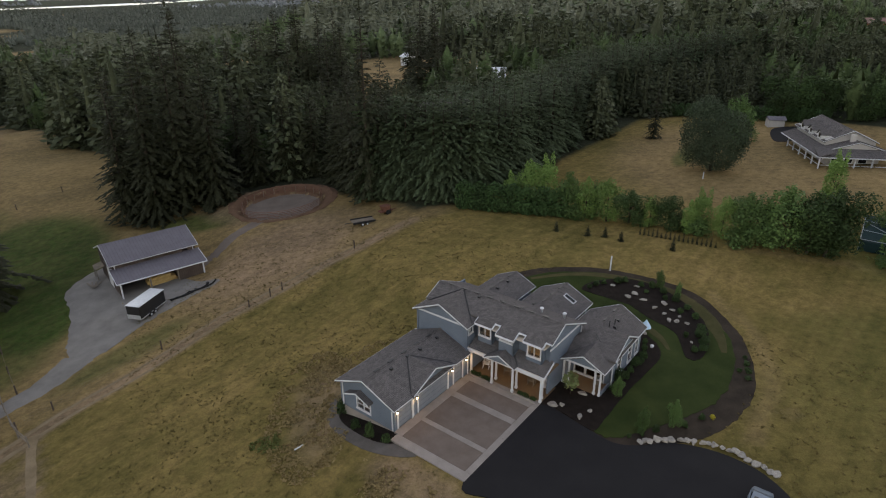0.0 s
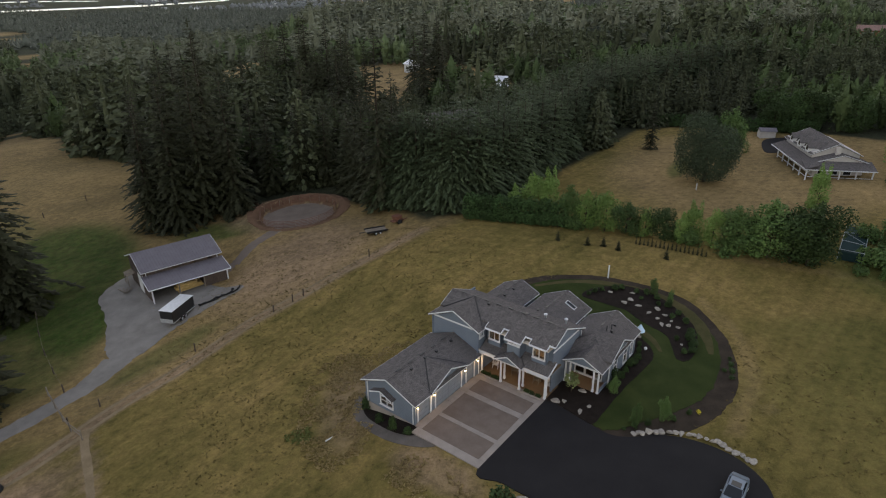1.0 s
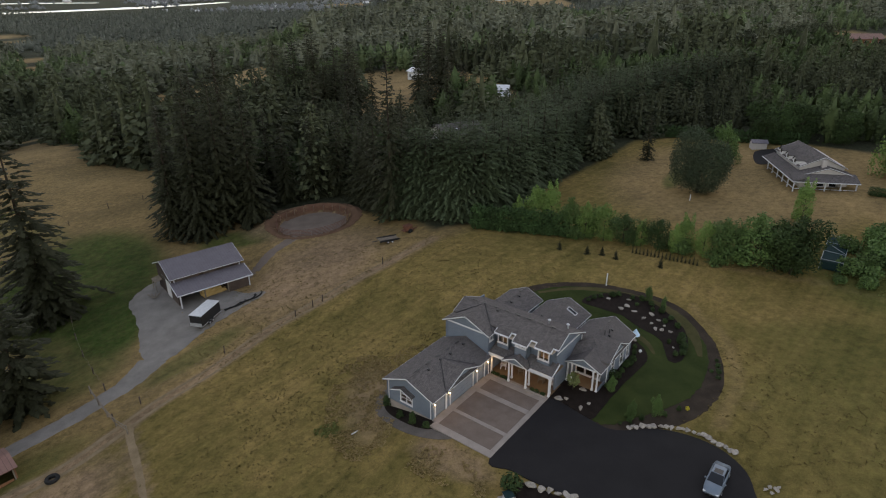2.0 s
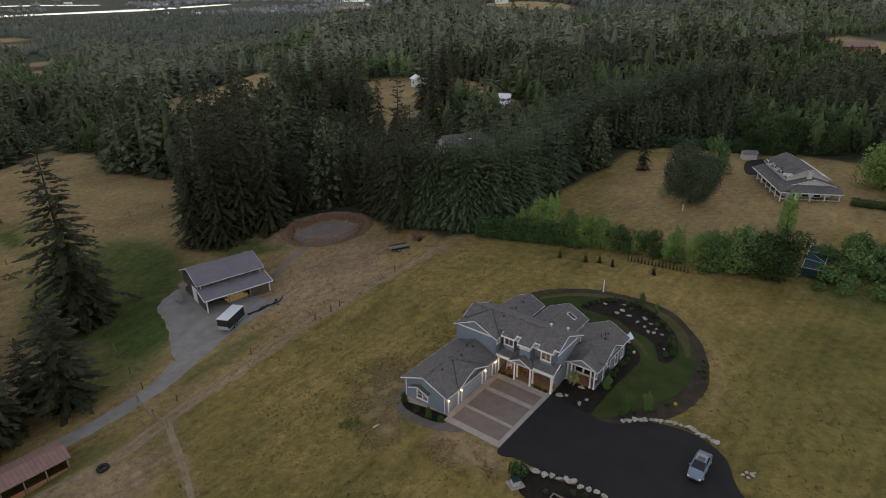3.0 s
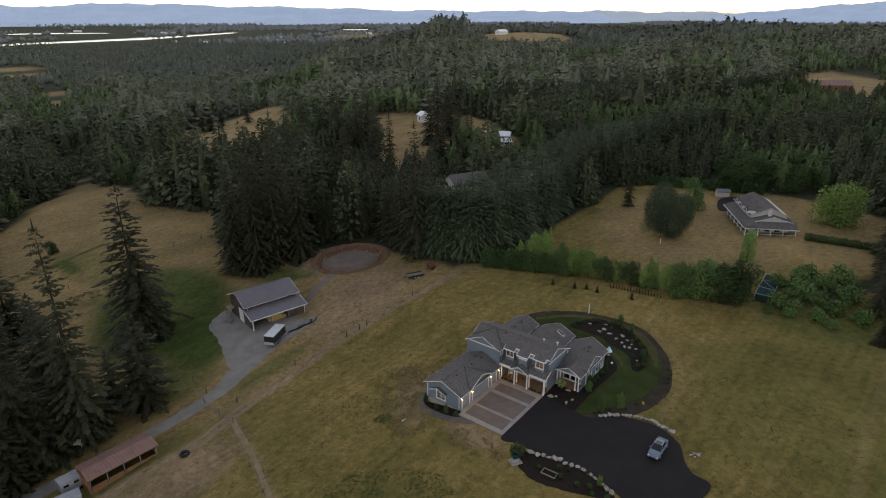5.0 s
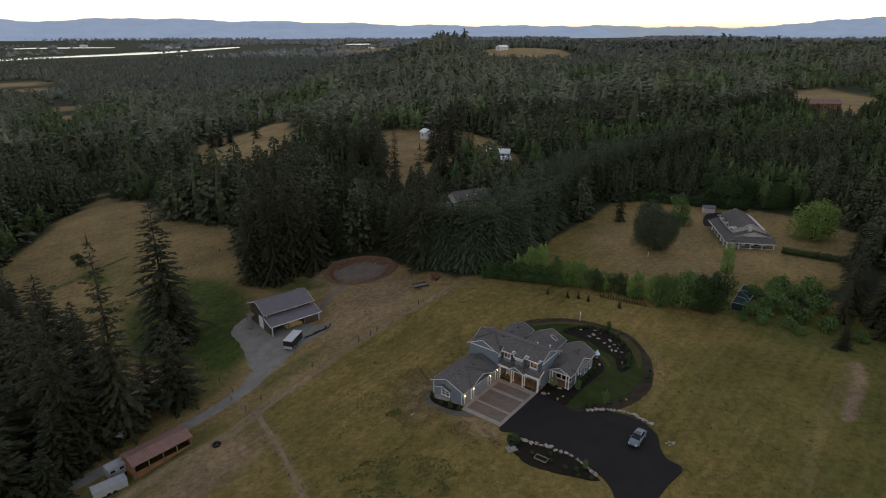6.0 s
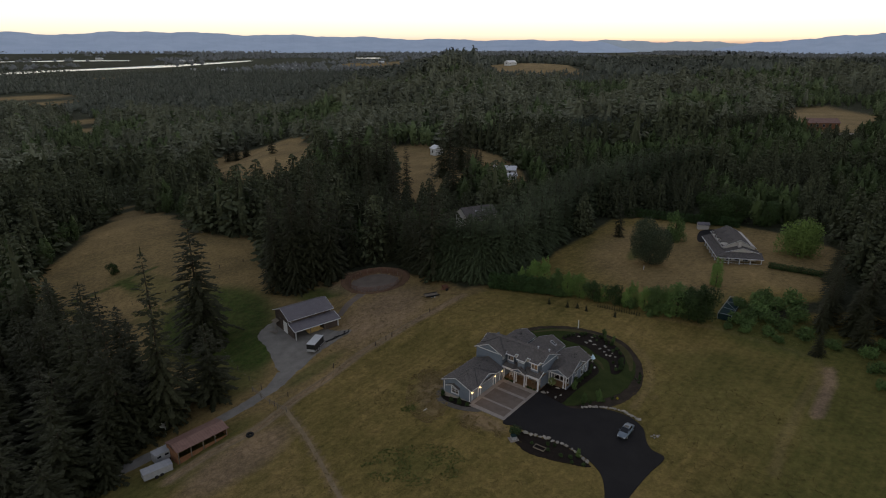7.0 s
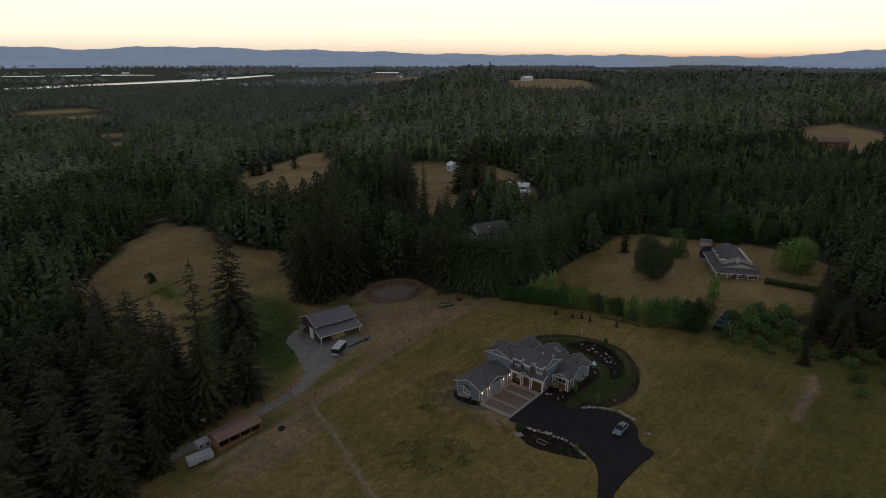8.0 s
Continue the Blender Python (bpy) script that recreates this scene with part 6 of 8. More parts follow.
for axis, c, z, a0, a1 in (("u", 11.2, 4.1, 1.2, 9.8), ("v", 14.2, 7.05, 1.2, 13.2), ("u", 5.5, 4.75, 19.4, 24.6), ("u", 11.6, 4.42, 19.2, 24.4), ("u", -1.0, 4.75, 19.4, 23.8)):
    n = int((a1 - a0) / 1.5)
    for i in range(n):
        a = a0 + (a1 - a0) * (i + 0.5) / n
        q = axes(axis, a, c, z)
        part("ridge_vent", box(q[0] - (0.3 if axis == "u" else 0.12), q[0] + (0.3 if axis == "u" else 0.12), q[1] - (0.12 if axis == "u" else 0.3), q[1] + (0.12 if axis == "u" else 0.3), z + 0.02, z + 0.1, 0.02), M_BLACK, house)
part("roof_pipe", rod((20.2, -1.6, 4.3), (20.2, -1.6, 5.0), 0.05), M_BLACK, house)
part("roof_pipe", rod((21.0, -1.8, 4.2), (21.0, -1.8, 4.9), 0.05), M_BLACK, house)
for u, v, z1 in ((10.62, 7.9, 2.5), (2.75, 7.92, 2.5), (18.2, 0.3, 4.7), (16.9, -3.6, 3.0), (0.58, 8.2, 2.5), (0.58, 14.0, 2.5)):
    part("downspout", box(u - 0.045, u + 0.045, v - 0.045, v + 0.045, 0.05, z1), M_WHITE, house)


# ---- lamps of the house ----
def point(name, u, v, z, watts, colour=(1.0, 0.58, 0.24), size=0.08):
    d = bpy.data.lights.new(name, "POINT")
    d.energy, d.color, d.shadow_soft_size = watts, colour, size
    o = new(name, d)
    o.matrix_world = HOUSE @ Matrix.Translation((u, v, z))


for u in (0.82, 3.25, 8.12, 10.3):
    lamp = thing("wall_lantern", HOUSE @ Matrix.Translation((u, 7.93, 1.95)), "lit warm wall lantern beside a garage door", "lantern", "garage lanterns")
    part("back_plate", box(-0.07, 0.07, -0.02, 0.05, -0.05, 0.3, 0.01), M_BLACK, lamp)
    part("lamp_glass", rod((0, -0.13, 0.0), (0, -0.13, 0.22), 0.07, 0.09, 6), M_LAMP, lamp)
    part("hood", rod((0, -0.13, 0.22), (0, -0.13, 0.33), 0.14, 0.03, 6), M_BLACK, lamp)
    point("lantern_light", u, 7.6, 1.95, 15)
for u, v, w in ((12.4, 6.7, 18), (12.4, 4.3, 15), (12.4, 1.6, 18), (16.0, -1.6, 13)):
    dl = thing("porch_light", HOUSE @ Matrix.Translation((u, v, 2.8)), "small lit downlight in a porch ceiling", "ceiling light", "porch lights")
    part("trim_ring", rod((0, 0, 0.0), (0, 0, 0.06), 0.1), M_WHITE, dl)
    part("lamp_glass", rod((0, 0, -0.03), (0, 0, 0.0), 0.07), M_LAMP, dl)
    point("porch_lamp", u, v, 2.6, w)
for u, v, z, w in ((12.9, 6.8, 4.6, 9), (12.9, 1.7, 4.7, 24), (14.4, 4.0, 1.9, 16), (19.0, -1.8, 1.8, 14), (2.4, 11.4, 1.8, 12)):
    point("room_light", u, v, z, w)

# ---- concrete forecourt: brown panels between pale bands ----
court = thing("forecourt", PLOT, "concrete forecourt of brown panels between pale bands", "forecourt", kind="structure")
for u0, u1 in ((0.62, 3.2), (3.74, 7.63), (8.4, 10.6)):
    part("panel", box(u0, u1, 0.42, 7.1, -0.3, 0.1), M_AGG, court)
for u0, u1, v0, v1 in ((-0.3, 0.6, -0.2, 7.6), (3.22, 3.72, 0.42, 7.1), (7.65, 8.38, 0.42, 7.1), (10.62, 11.45, 0.42, 7.9), (0.62, 5.6, -0.2, 0.4), (5.62, 12.4, -0.2, 0.4), (0.62, 5.6, 7.12, 7.99), (5.62, 10.6, 7.12, 7.99)):
    part("band", box(u0, u1, v0, v1, -0.3, 0.105), M_CONC, court)

# ---- stones, shrubs and small things round the house ----
def boulder_mesh(seed, flat=0.7):
    rnd = random.Random(seed)
    bm = bmesh.new()
    bmesh.ops.create_icosphere(bm, subdivisions=2, radius=0.5)
    off = Vector((rnd.uniform(0, 9), rnd.uniform(0, 9), rnd.uniform(0, 9)))
    cuts = [(Vector((rnd.gauss(0, 1), rnd.gauss(0, 1), rnd.gauss(0, 1))).normalized(), rnd.uniform(0.17, 0.31)) for _ in range(8)]
    for v in bm.verts:
        for nrm, d in cuts:
            s = v.co.dot(nrm) - d
            if s > 0:
                v.co -= nrm * s * 0.98
        v.co *= 1 + 0.05 * noise.noise(v.co * 3 + off)
        v.co.z *= flat
        v.co.z += 0.18
    m = bpy.data.meshes.new("boulder")
    bm.to_mesh(m)
    bm.free()
    return m


BOULDERS = [boulder_mesh(s) for s in (1, 2, 3, 4)]
brnd = random.Random(9)


def boulder(x, y, size, group, label):
    m = BOULDERS[brnd.randrange(4)]
    o = link("boulder", m, M_STONE)
    o.matrix_world = Matrix.Translation((x, y, gh(x, y) + 0.05)) @ Matrix.Rotation(brnd.uniform(0, 6.28), 4, "Z") @ Matrix.Diagonal((size * brnd.uniform(0.9, 1.35), size * brnd.uniform(0.75, 1.0), size * brnd.uniform(0.75, 1.1), 1))
    tagged(o, label, "boulder", group)


for x, y in spline([(16.9, 41.0), (19.2, 41.3), (21.6, 41.0), (23.6, 40.2), (25.2, 38.9), (26.5, 37.2)], 4, False):
    boulder(x + brnd.uniform(-0.12, 0.12), y + brnd.uniform(-0.12, 0.12), brnd.uniform(0.6, 1.0), "boulders edging the drive", "pale angular boulder edging the asphalt drive")
for x, y in spline([(5.3, 33.3), (7.2, 32.5), (9.2, 31.6), (11.4, 30.2), (13.2, 28.2), (14.6, 25.6)], 3, False):
    boulder(x + brnd.uniform(-0.12, 0.12), y - 0.3 + brnd.uniform(-0.12, 0.12), brnd.uniform(0.75, 1.15), "boulders of the lower bed", "pale boulder in a row below the drive")
for x, y, s in ((22.9, 66.0, 0.9), (23.9, 66.7, 1.0), (24.6, 65.4, 0.85), (25.4, 63.7, 0.9), (26.8, 64.3, 1.0), (26.2, 62.3, 0.8), (26.2, 60.9, 0.95), (26.9, 60.6, 0.8), (27.9, 60.0, 0.7), (27.3, 62.9, 0.75), (27.6, 61.6, 0.6), (24.6, 68.4, 0.7), (21.7, 68.6, 0.75), (27.0, 56.2, 0.55)):
    boulder(x, y, s, "rockery boulders", "pale boulder among rockery shrubs")
for x, y, s in ((10.4, 46.0, 1.0), (11.2, 45.9, 0.7), (13.5, 47.6, 0.85), (12.5, 44.2, 0.85), (13.6, 45.1, 0.6)):
    boulder(x, y, s, "front bed boulders", "pale boulder lying in dark mulch by the house")
for x, y, s in ((27.2, 32.3, 0.6), (27.7, 32.6, 0.5), (28.1, 32.2, 0.6), (27.6, 31.9, 0.45), (28.5, 32.5, 0.4)):
    boulder(x, y, s, "loose stone pile", "pale stone in a small heap on the grass")

for x, y, s, w in ((18.6, 68.2, 1.0, 1.2), (19.6, 68.8, 1.2, 1.2), (20.6, 69.2, 1.1, 1.2), (22.4, 69.3, 1.5, 1.3), (23.4, 69.4, 1.5, 1.1), (25.2, 68.6, 1.2, 1.2), (26.4, 68.1, 1.6, 1.0), (27.4, 66.8, 1.3, 1.2), (28.4, 64.9, 1.8, 1.0),
                   (29.0, 63.0, 1.3, 1.2), (29.2, 61.0, 1.5, 1.1), (28.9, 58.6, 1.4, 1.3), (28.3, 57.2, 1.9, 1.2), (28.2, 55.8, 1.6, 1.2), (26.6, 54.4, 1.4, 1.0), (27.6, 54.6, 1.4, 1.2), (26.8, 57.4, 1.2, 1.0), (25.4, 67.0, 0.9, 1.2), (28.0, 62.4, 1.2, 1.3), (27.2, 65.4, 1.1, 1.2),
                   (21.6, 55.0, 1.3, 1.0), (21.0, 53.6, 1.4, 1.1), (19.8, 52.2, 1.8, 0.9), (18.9, 51.0, 1.4, 0.9), (17.4, 49.6, 2.6, 0.9), (16.4, 48.2, 1.2, 0.9), (22.0, 56.2, 1.3, 0.9), (20.4, 52.6, 1.5, 1.1), (18.2, 50.0, 1.5, 1.0),
                   (17.3, 42.0, 1.0, 1.1), (18.8, 42.4, 1.1, 1.1), (21.4, 43.0, 1.1, 1.0), (23.4, 44.0, 0.9, 1.2), (29.9, 49.4, 0.7, 1.8), (30.5, 50.6, 0.8, 1.8), (30.9, 51.8, 0.7, 1.8), (16.2, 41.6, 0.8, 0.9), (29.7, 50.8, 0.6, 1.8), (31.2, 52.9, 0.6, 1.6)):
    plant(SHRUB[brnd.randrange(2)], x, y, s * 0.66, 1.6, w)
for x, y, s, w, lab in ((-6.1, 42.0, 2.1, 0.5, "slim upright evergreen against the garage"), (-9.3, 46.3, 1.9, 0.6, "slim upright evergreen against the garage"), (-7.7, 43.9, 1.1, 1.0, "low shrub below the garage window"), (-4.6, 41.3, 1.0, 1.1, "low dark red shrub by the garage corner"),
                        (3.6, 32.6, 1.9, 1.5, "rounded dense green bush at the drive's edge"), (8.9, 29.8, 0.7, 1.3, "small shrub in the lower bed"), (8.7, 28.3, 0.65, 1.3, "small shrub in the lower bed"), (10.6, 26.8, 0.7, 1.3, "small shrub in the lower bed"), (12.1, 26.4, 0.75, 1.3, "small shrub in the lower bed"), (13.9, 24.6, 0.7, 1.3, "small shrub in the lower bed"), (6.2, 30.0, 0.6, 1.3, "small shrub in the lower bed"), (10.0, 29.5, 0.6, 1.3, "small shrub in the lower bed"), (12.1, 25.2, 0.6, 1.3, "small shrub in the lower bed"),
                        (-4.5, 54.0, 1.6, 2.2, "rough green bush behind the garage")):
    plant(SHRUB[1], x, y, s, 1.6, w, lab)
for u, v in ((10.6, 6.2), (10.6, 6.9), (10.62, 7.4), (10.6, 1.0), (10.6, 1.7), (10.6, 2.3), (10.62, 5.8)):
    p = HOUSE @ Vector((u + 0.32, v, 0))
    plant(SHRUB[0], p.x, p.y, 0.55, 1.6, 1.5, "low planting in the porch border")
pale = tree_kind("ornamental_tree", leaf_cloud(81, lobes_for(81, 2.6, 1.25, 0.9, 8), 480, 0.13), trunk_mesh(1.8, 0.05, 81, 5, 0.7), M_FLOWER, "small pale green ornamental tree in mulch", "tree")
pale.matrix_world = Matrix.Translation((12.3, 47.6, 0.1)) @ Matrix.Diagonal((0.85, 0.85, 0.9, 1))
for k, (x, y, h) in enumerate(((27.4, 68.0, 2.6), (29.0, 66.2, 1.9), (20.6, 43.2, 2.9), (17.6, 42.6, 2.6), (16.6, 47.2, 2.4))):
    plant(MIDBROAD[k % 2], x, y, h, 8.0, 0.75, "thin young garden tree", name="garden_tree")
plant(BROAD[1], 13.5, 26.8, 1.7, 7.0, 1.1, "pale green feathery shrub by the drive", name="garden_tree")
fb = tree_kind("flower_bush", leaf_cloud(82, lobes_for(82, 0.7, 0.5, 0.1, 5), 260, 0.09), trunk_mesh(0.4, 0.03, 82, 3, 0.2), M_YELLOW, "small bush of bright yellow flowers", "flower bush")
fb.matrix_world = Matrix.Translation((24.3, 44.0, 0.05)) @ Matrix.Diagonal((0.6, 0.6, 0.6, 1))

mp = thing("marker_post", Matrix.Translation((22.2, 72.3, gh(22.2, 72.3))), "white standpipe post at the meadow's edge", "post")
part("shaft", rod((0, 0, -0.3), (0, 0, 2.0), 0.09, 0.09, 10), M_WHITE, mp)
part("cap", rod((0, 0, 2.0), (0, 0, 2.1), 0.11, 0.05, 10), M_WHITE, mp)

gp = thing("tree_guard", Matrix.Translation((47.4, 106.2, gh(47.4, 106.2))), "short white stake before the round tree", "stake")
part("shaft", rod((0, 0, -0.3), (0, 0, 1.3), 0.1, 0.08, 8), M_WHITE, gp)

ub = thing("utility_box", Matrix.Translation((3.2, 31.2, gh(3.2, 31.2))) @ Matrix.Rotation(radians(20), 4, "Z"), "grey utility cabinet on a concrete pad", "utility box")
part("pad", box(-0.8, 0.8, -0.7, 0.7, -0.2, 0.12, 0.02), M_CONC, ub)
part("cabinet", box(-0.42, 0.42, -0.38, 0.38, 0.12, 0.8, 0.04), M_TRAILER, ub)
part("lid", prism([(-0.46, -0.42, 0.8), (-0.46, 0.42, 0.9), (-0.46, 0.42, 0.8)], (0.92, 0, 0)), M_TEAL, ub)
hatch = thing("ground_hatch", Matrix.Translation((7.4, 28.9, gh(7.4, 28.9) + 0.1)) @ Matrix.Rotation(radians(-35), 4, "Z"), "wooden frame lying flat in the mulch", "frame")
for x0, x1, y0, y1 in ((-1.0, 1.0, -0.55, -0.47), (-1.0, 1.0, 0.47, 0.55), (-1.0, -0.92, -0.468, 0.468), (0.92, 1.0, -0.468, 0.468)):
    part("side_board", box(x0, x1, y0, y1, -0.05, 0.15), M_OLDWOOD, hatch)
dome = thing("globe_lamp", Matrix.Translation((22.3, 54.9, 0.12)), "white round garden globe on a short stem", "garden lamp")
bm = bmesh.new()
bmesh.ops.create_uvsphere(bm, u_segments=14, v_segments=10, radius=0.2, matrix=Matrix.Translation((0, 0, 0.5)))
part("globe", bm, M_WHITE, dome)
part("stem", rod((0, 0, -0.1), (0, 0, 0.26), 0.06), M_BLACK, dome)
um = thing("garden_parasol", Matrix.Translation((22.6, 58.2, 0.12)), "blue and white folded-out garden parasol beside the house", "parasol")
part("pole", rod((0, 0, 0), (0, 0, 1.8), 0.03), M_WHITE, um)
bm = bmesh.new()
bmesh.ops.create_cone(bm, cap_ends=False, segments=8, radius1=0.6, radius2=0.03, depth=0.9, matrix=Matrix.Translation((0, 0, 1.3)))
part("canopy", bm, M_BLUECLOTH, um)
part("foot", rod((0, 0, -0.05), (0, 0, 0.1), 0.25), M_CONC, um)


def rocking_chair(u, v, turn, mat, label):
    c = thing("rocking_chair", HOUSE @ Matrix.Translation((u, v, 0.15)) @ Matrix.Rotation(radians(turn), 4, "Z"), label, "chair", "porch chairs")
    part("seat", box(-0.27, 0.27, -0.25, 0.25, 0.4, 0.45, 0.01), mat, c)
    bk = part("backrest", box(-0.27, 0.27, 0.25, 0.29, 0.95, 1.1, 0.01), mat, c)
    for i in range(5):
        x = -0.24 + i * 0.12
        part("slat", box(x - 0.03, x + 0.03, 0.25, 0.28, 0.45, 0.95), mat, bk)
    for s in (-1, 1):
        for y in (-0.22, 0.24):
            part("leg", box(s * 0.29 - 0.025, s * 0.29 + 0.025, y - 0.025, y + 0.025, 0.06, 0.68), mat, c)
        part("armrest", box(s * 0.29 - 0.05, s * 0.29 + 0.05, -0.3, 0.27, 0.68, 0.71), mat, c)
        part("rocker", box(s * 0.29 - 0.02, s * 0.29 + 0.02, -0.42, 0.45, 0.0, 0.06), mat, c)


rocking_chair(12.6, 7.1, -70, M_WHITE, "white slatted rocking chair on the porch")
rocking_chair(12.8, 0.9, -80, M_WHITE, "white slatted rocking chair on the porch")
rocking_chair(12.9, 4.95, -60, M_OLDWOOD, "dark wooden rocking chair on the porch")
rocking_chair(12.9, 2.3, -85, M_OLDWOOD, "dark wooden rocking chair on the porch")
rocking_chair(16.1, -2.6, -60, M_OLDWOOD, "dark wooden chair on the side porch")
debris = tagged(link("plank", bpy.data.meshes.new("plank"), M_WHITEWALL), "short white plank lying in dry grass", "plank")
bm = box(-0.45, 0.45, -0.07, 0.07, 0.0, 0.08, 0.01)
bm.to_mesh(debris.data)
bm.free()
debris.matrix_world = Matrix.Translation((-12.6, 42.6, gh(-12.6, 42.6) + 0.03)) @ Matrix.Rotation(radians(45), 4, "Z")


# ---- car ----
def car(x, y, turn):
    z = gh(x, y) + 0.08
    c = thing("car", Matrix.Translation((x, y, z + 0.02)) @ Matrix.Rotation(radians(turn), 4, "Z") @ Matrix.Diagonal((0.98, 0.9, 0.95, 1)), "silver-blue saloon car parked on the asphalt", "car")
    # body: cross sections along the length, front at +x
    sec = [(-2.3, 0.62, 0.45, 0.72), (-2.2, 0.78, 0.3, 0.9), (-1.6, 0.88, 0.25, 0.98), (-0.6, 0.9, 0.22, 0.95), (0.7, 0.9, 0.22, 0.93), (1.5, 0.88, 0.24, 0.86), (2.1, 0.8, 0.28, 0.74), (2.32, 0.6, 0.4, 0.6)]
    bm = bmesh.new()
    rings = []
    for sx, w, z0, z1 in sec:
        rings.append([bm.verts.new((sx, py, pz)) for py, pz in ((-w * 0.9, z0), (-w, z0 + 0.18), (-w, z1 - 0.14), (-w * 0.86, z1), (w * 0.86, z1), (w, z1 - 0.14), (w, z0 + 0.18), (w * 0.9, z0))])
    for a, b in zip(rings, rings[1:]):
        for i in range(8):
            bm.faces.new((a[i], b[i], b[(i + 1) % 8], a[(i + 1) % 8]))
    bm.faces.new(rings[0])
    bm.faces.new(rings[-1][::-1])
    bmesh.ops.recalc_face_normals(bm, faces=bm.faces)
    body = part("body", bm, M_CARPAINT, c)
    for f in body.data.polygons:
        f.use_smooth = True
    bm = bmesh.new()
    cab = []
    for px, w, pz in ((-1.75, 0.74, 0.95), (-1.05, 0.62, 1.4), (0.25, 0.62, 1.42), (1.05, 0.74, 0.92)):
        cab.append([bm.verts.new((px, -w, pz)), bm.verts.new((px, w, pz))])
    low = [bm.verts.new((1.05, -0.8, 0.86)), bm.verts.new((1.05, 0.8, 0.86)), bm.verts.new((-1.75, -0.8, 0.88)), bm.verts.new((-1.75, 0.8, 0.88))]
    for a, b in zip(cab, cab[1:]):
        bm.faces.new((a[0], b[0], b[1], a[1]))
    bm.faces.new((cab[0][0], low[2], low[0], cab[3][0], cab[2][0], cab[1][0]))
    bm.faces.new((cab[0][1], cab[1][1], cab[2][1], cab[3][1], low[1], low[3]))
    bm.faces.new((cab[3][0], low[0], low[1], cab[3][1]))
    bm.faces.new((cab[0][1], low[3], low[2], cab[0][0]))
    bmesh.ops.recalc_face_normals(bm, faces=bm.faces)
    part("windows", bm, M_DARKGLASS, c, "dark tinted windows")
    rf = part("roof", box(-1.05, 0.22, -0.63, 0.63, 1.4, 1.45, 0.03), M_CARPAINT, c)
    part("sunroof", box(-0.5, 0.15, -0.42, 0.42, 1.452, 1.462), M_BLACK, rf, "dark closed sunroof")
    for s in (-1, 1):
        part("pillar", prism([(0.98, s * 0.74, 0.95), (0.2, s * 0.63, 1.42), (0.1, s * 0.63, 1.42), (0.88, s * 0.75, 0.95)], (0, s * 0.03, 0)), M_CARPAINT, c)
        part("pillar", prism([(-1.72, s * 0.74, 0.96), (-1.08, s * 0.63, 1.42), (-0.9, s * 0.63, 1.42), (-1.4, s * 0.76, 0.96)], (0, s * 0.03, 0)), M_CARPAINT, c)
        part("headlight", box(2.05, 2.28, s * 0.62 - 0.14, s * 0.62 + 0.14, 0.55, 0.68, 0.03), M_PALEROOF, c)
        part("tail_light", box(-2.3, -2.15, s * 0.62 - 0.14, s * 0.62 + 0.14, 0.66, 0.8, 0.03), M_REDPAINT, c)
        part("mirror", box(0.75, 0.9, s * 0.98 - 0.09, s * 0.98 + 0.09, 0.95, 1.07, 0.02), M_CARPAINT, c)
        for wx in (-1.4, 1.42):
            w = part("wheel", rod((wx, s * 0.7, 0.32), (wx, s * 0.91, 0.32), 0.33, 0.33, 16), M_RUBBER, c)
            part("rim", rod((wx, s * 0.9, 0.32), (wx, s * 0.925, 0.32), 0.21, 0.19, 12), M_SILVER, w)
    part("grille", box(2.27, 2.34, -0.4, 0.4, 0.42, 0.56, 0.01), M_BLACK, c)


car(23.0, 33.2, 233)


# ---- barn, trailer and yard ----
BARN = Matrix.Translation((-45.5, 76.9, -6.1)) @ Matrix.Rotation(radians(40.5), 4, "Z") @ Matrix.Translation((-0.25, 1.96, 0)) @ Matrix.Diagonal((1.035, 1.0, 1.0, 1))
barn = thing("barn", BARN, "dark brown barn with grey metal roofs and open front bays", "barn")
BL, BD = 11.7, 11.8
wall(barn, (0, BD), (0, 3.2), -0.8, 4.2, [(5.0, 7.0, 0, 3.0)], M_BARNWALL)
wall(barn, (BL, 3.2), (BL, BD), -0.5, 4.2, (), M_BARNWALL)
wall(barn, (BL, BD), (0, BD), -0.8, 4.2, (), M_BARNWALL)
wall(barn, (0, 3.2), (BL, 3.2), 3.1, 4.2, [(x, x + 0.8, 3.6, 3.85) for x in (1.6, 4.4, 7.2, 9.8)], M_BARNWALL)
wall(barn, (8.0, 0.12), (BL, 0.12), -0.4, 2.4, (), M_BARNWALL)
wall(barn, (BL, 0.12), (BL, 3.2), -0.4, 2.6, (), M_BARNWALL)
wall(barn, (8.0, 3.2), (8.0, 0.3), 0, 2.6, (), M_BARNWALL)
wall(barn, (0, 3.2), (0, 1.2), -0.6, 2.9, (), M_BARNWALL)
gable(barn, "u", 0, 3.2, BD, 7.5, 4.15, 5.95, mat=M_BARNWALL)
gable(barn, "u", BL - 0.16, 3.2, BD, 7.5, 4.15, 5.95, mat=M_BARNWALL)
roof(barn, "u", -0.45, BL + 0.45, 7.5, 6.2, 2.8, 4.3, 12.2, 4.3, th=0.1, mat=M_METALROOF)
lr = part("roof", prism([(-0.45, -0.45, 2.55), (-0.45, 3.22, 3.55), (-0.45, 3.22, 3.45), (-0.45, -0.45, 2.45)], (BL + 0.9, 0, 0)), M_METALROOF, barn)
part("gutter", box(-0.45, BL + 0.45, -0.56, -0.452, 2.42, 2.56), M_WHITE, lr)
part("barge_board", prism([(-0.52, -0.45, 2.57), (-0.52, 3.0, 3.57), (-0.52, 3.0, 3.4), (-0.52, -0.45, 2.4)], (0.068, 0, 0)), M_WHITE, lr)
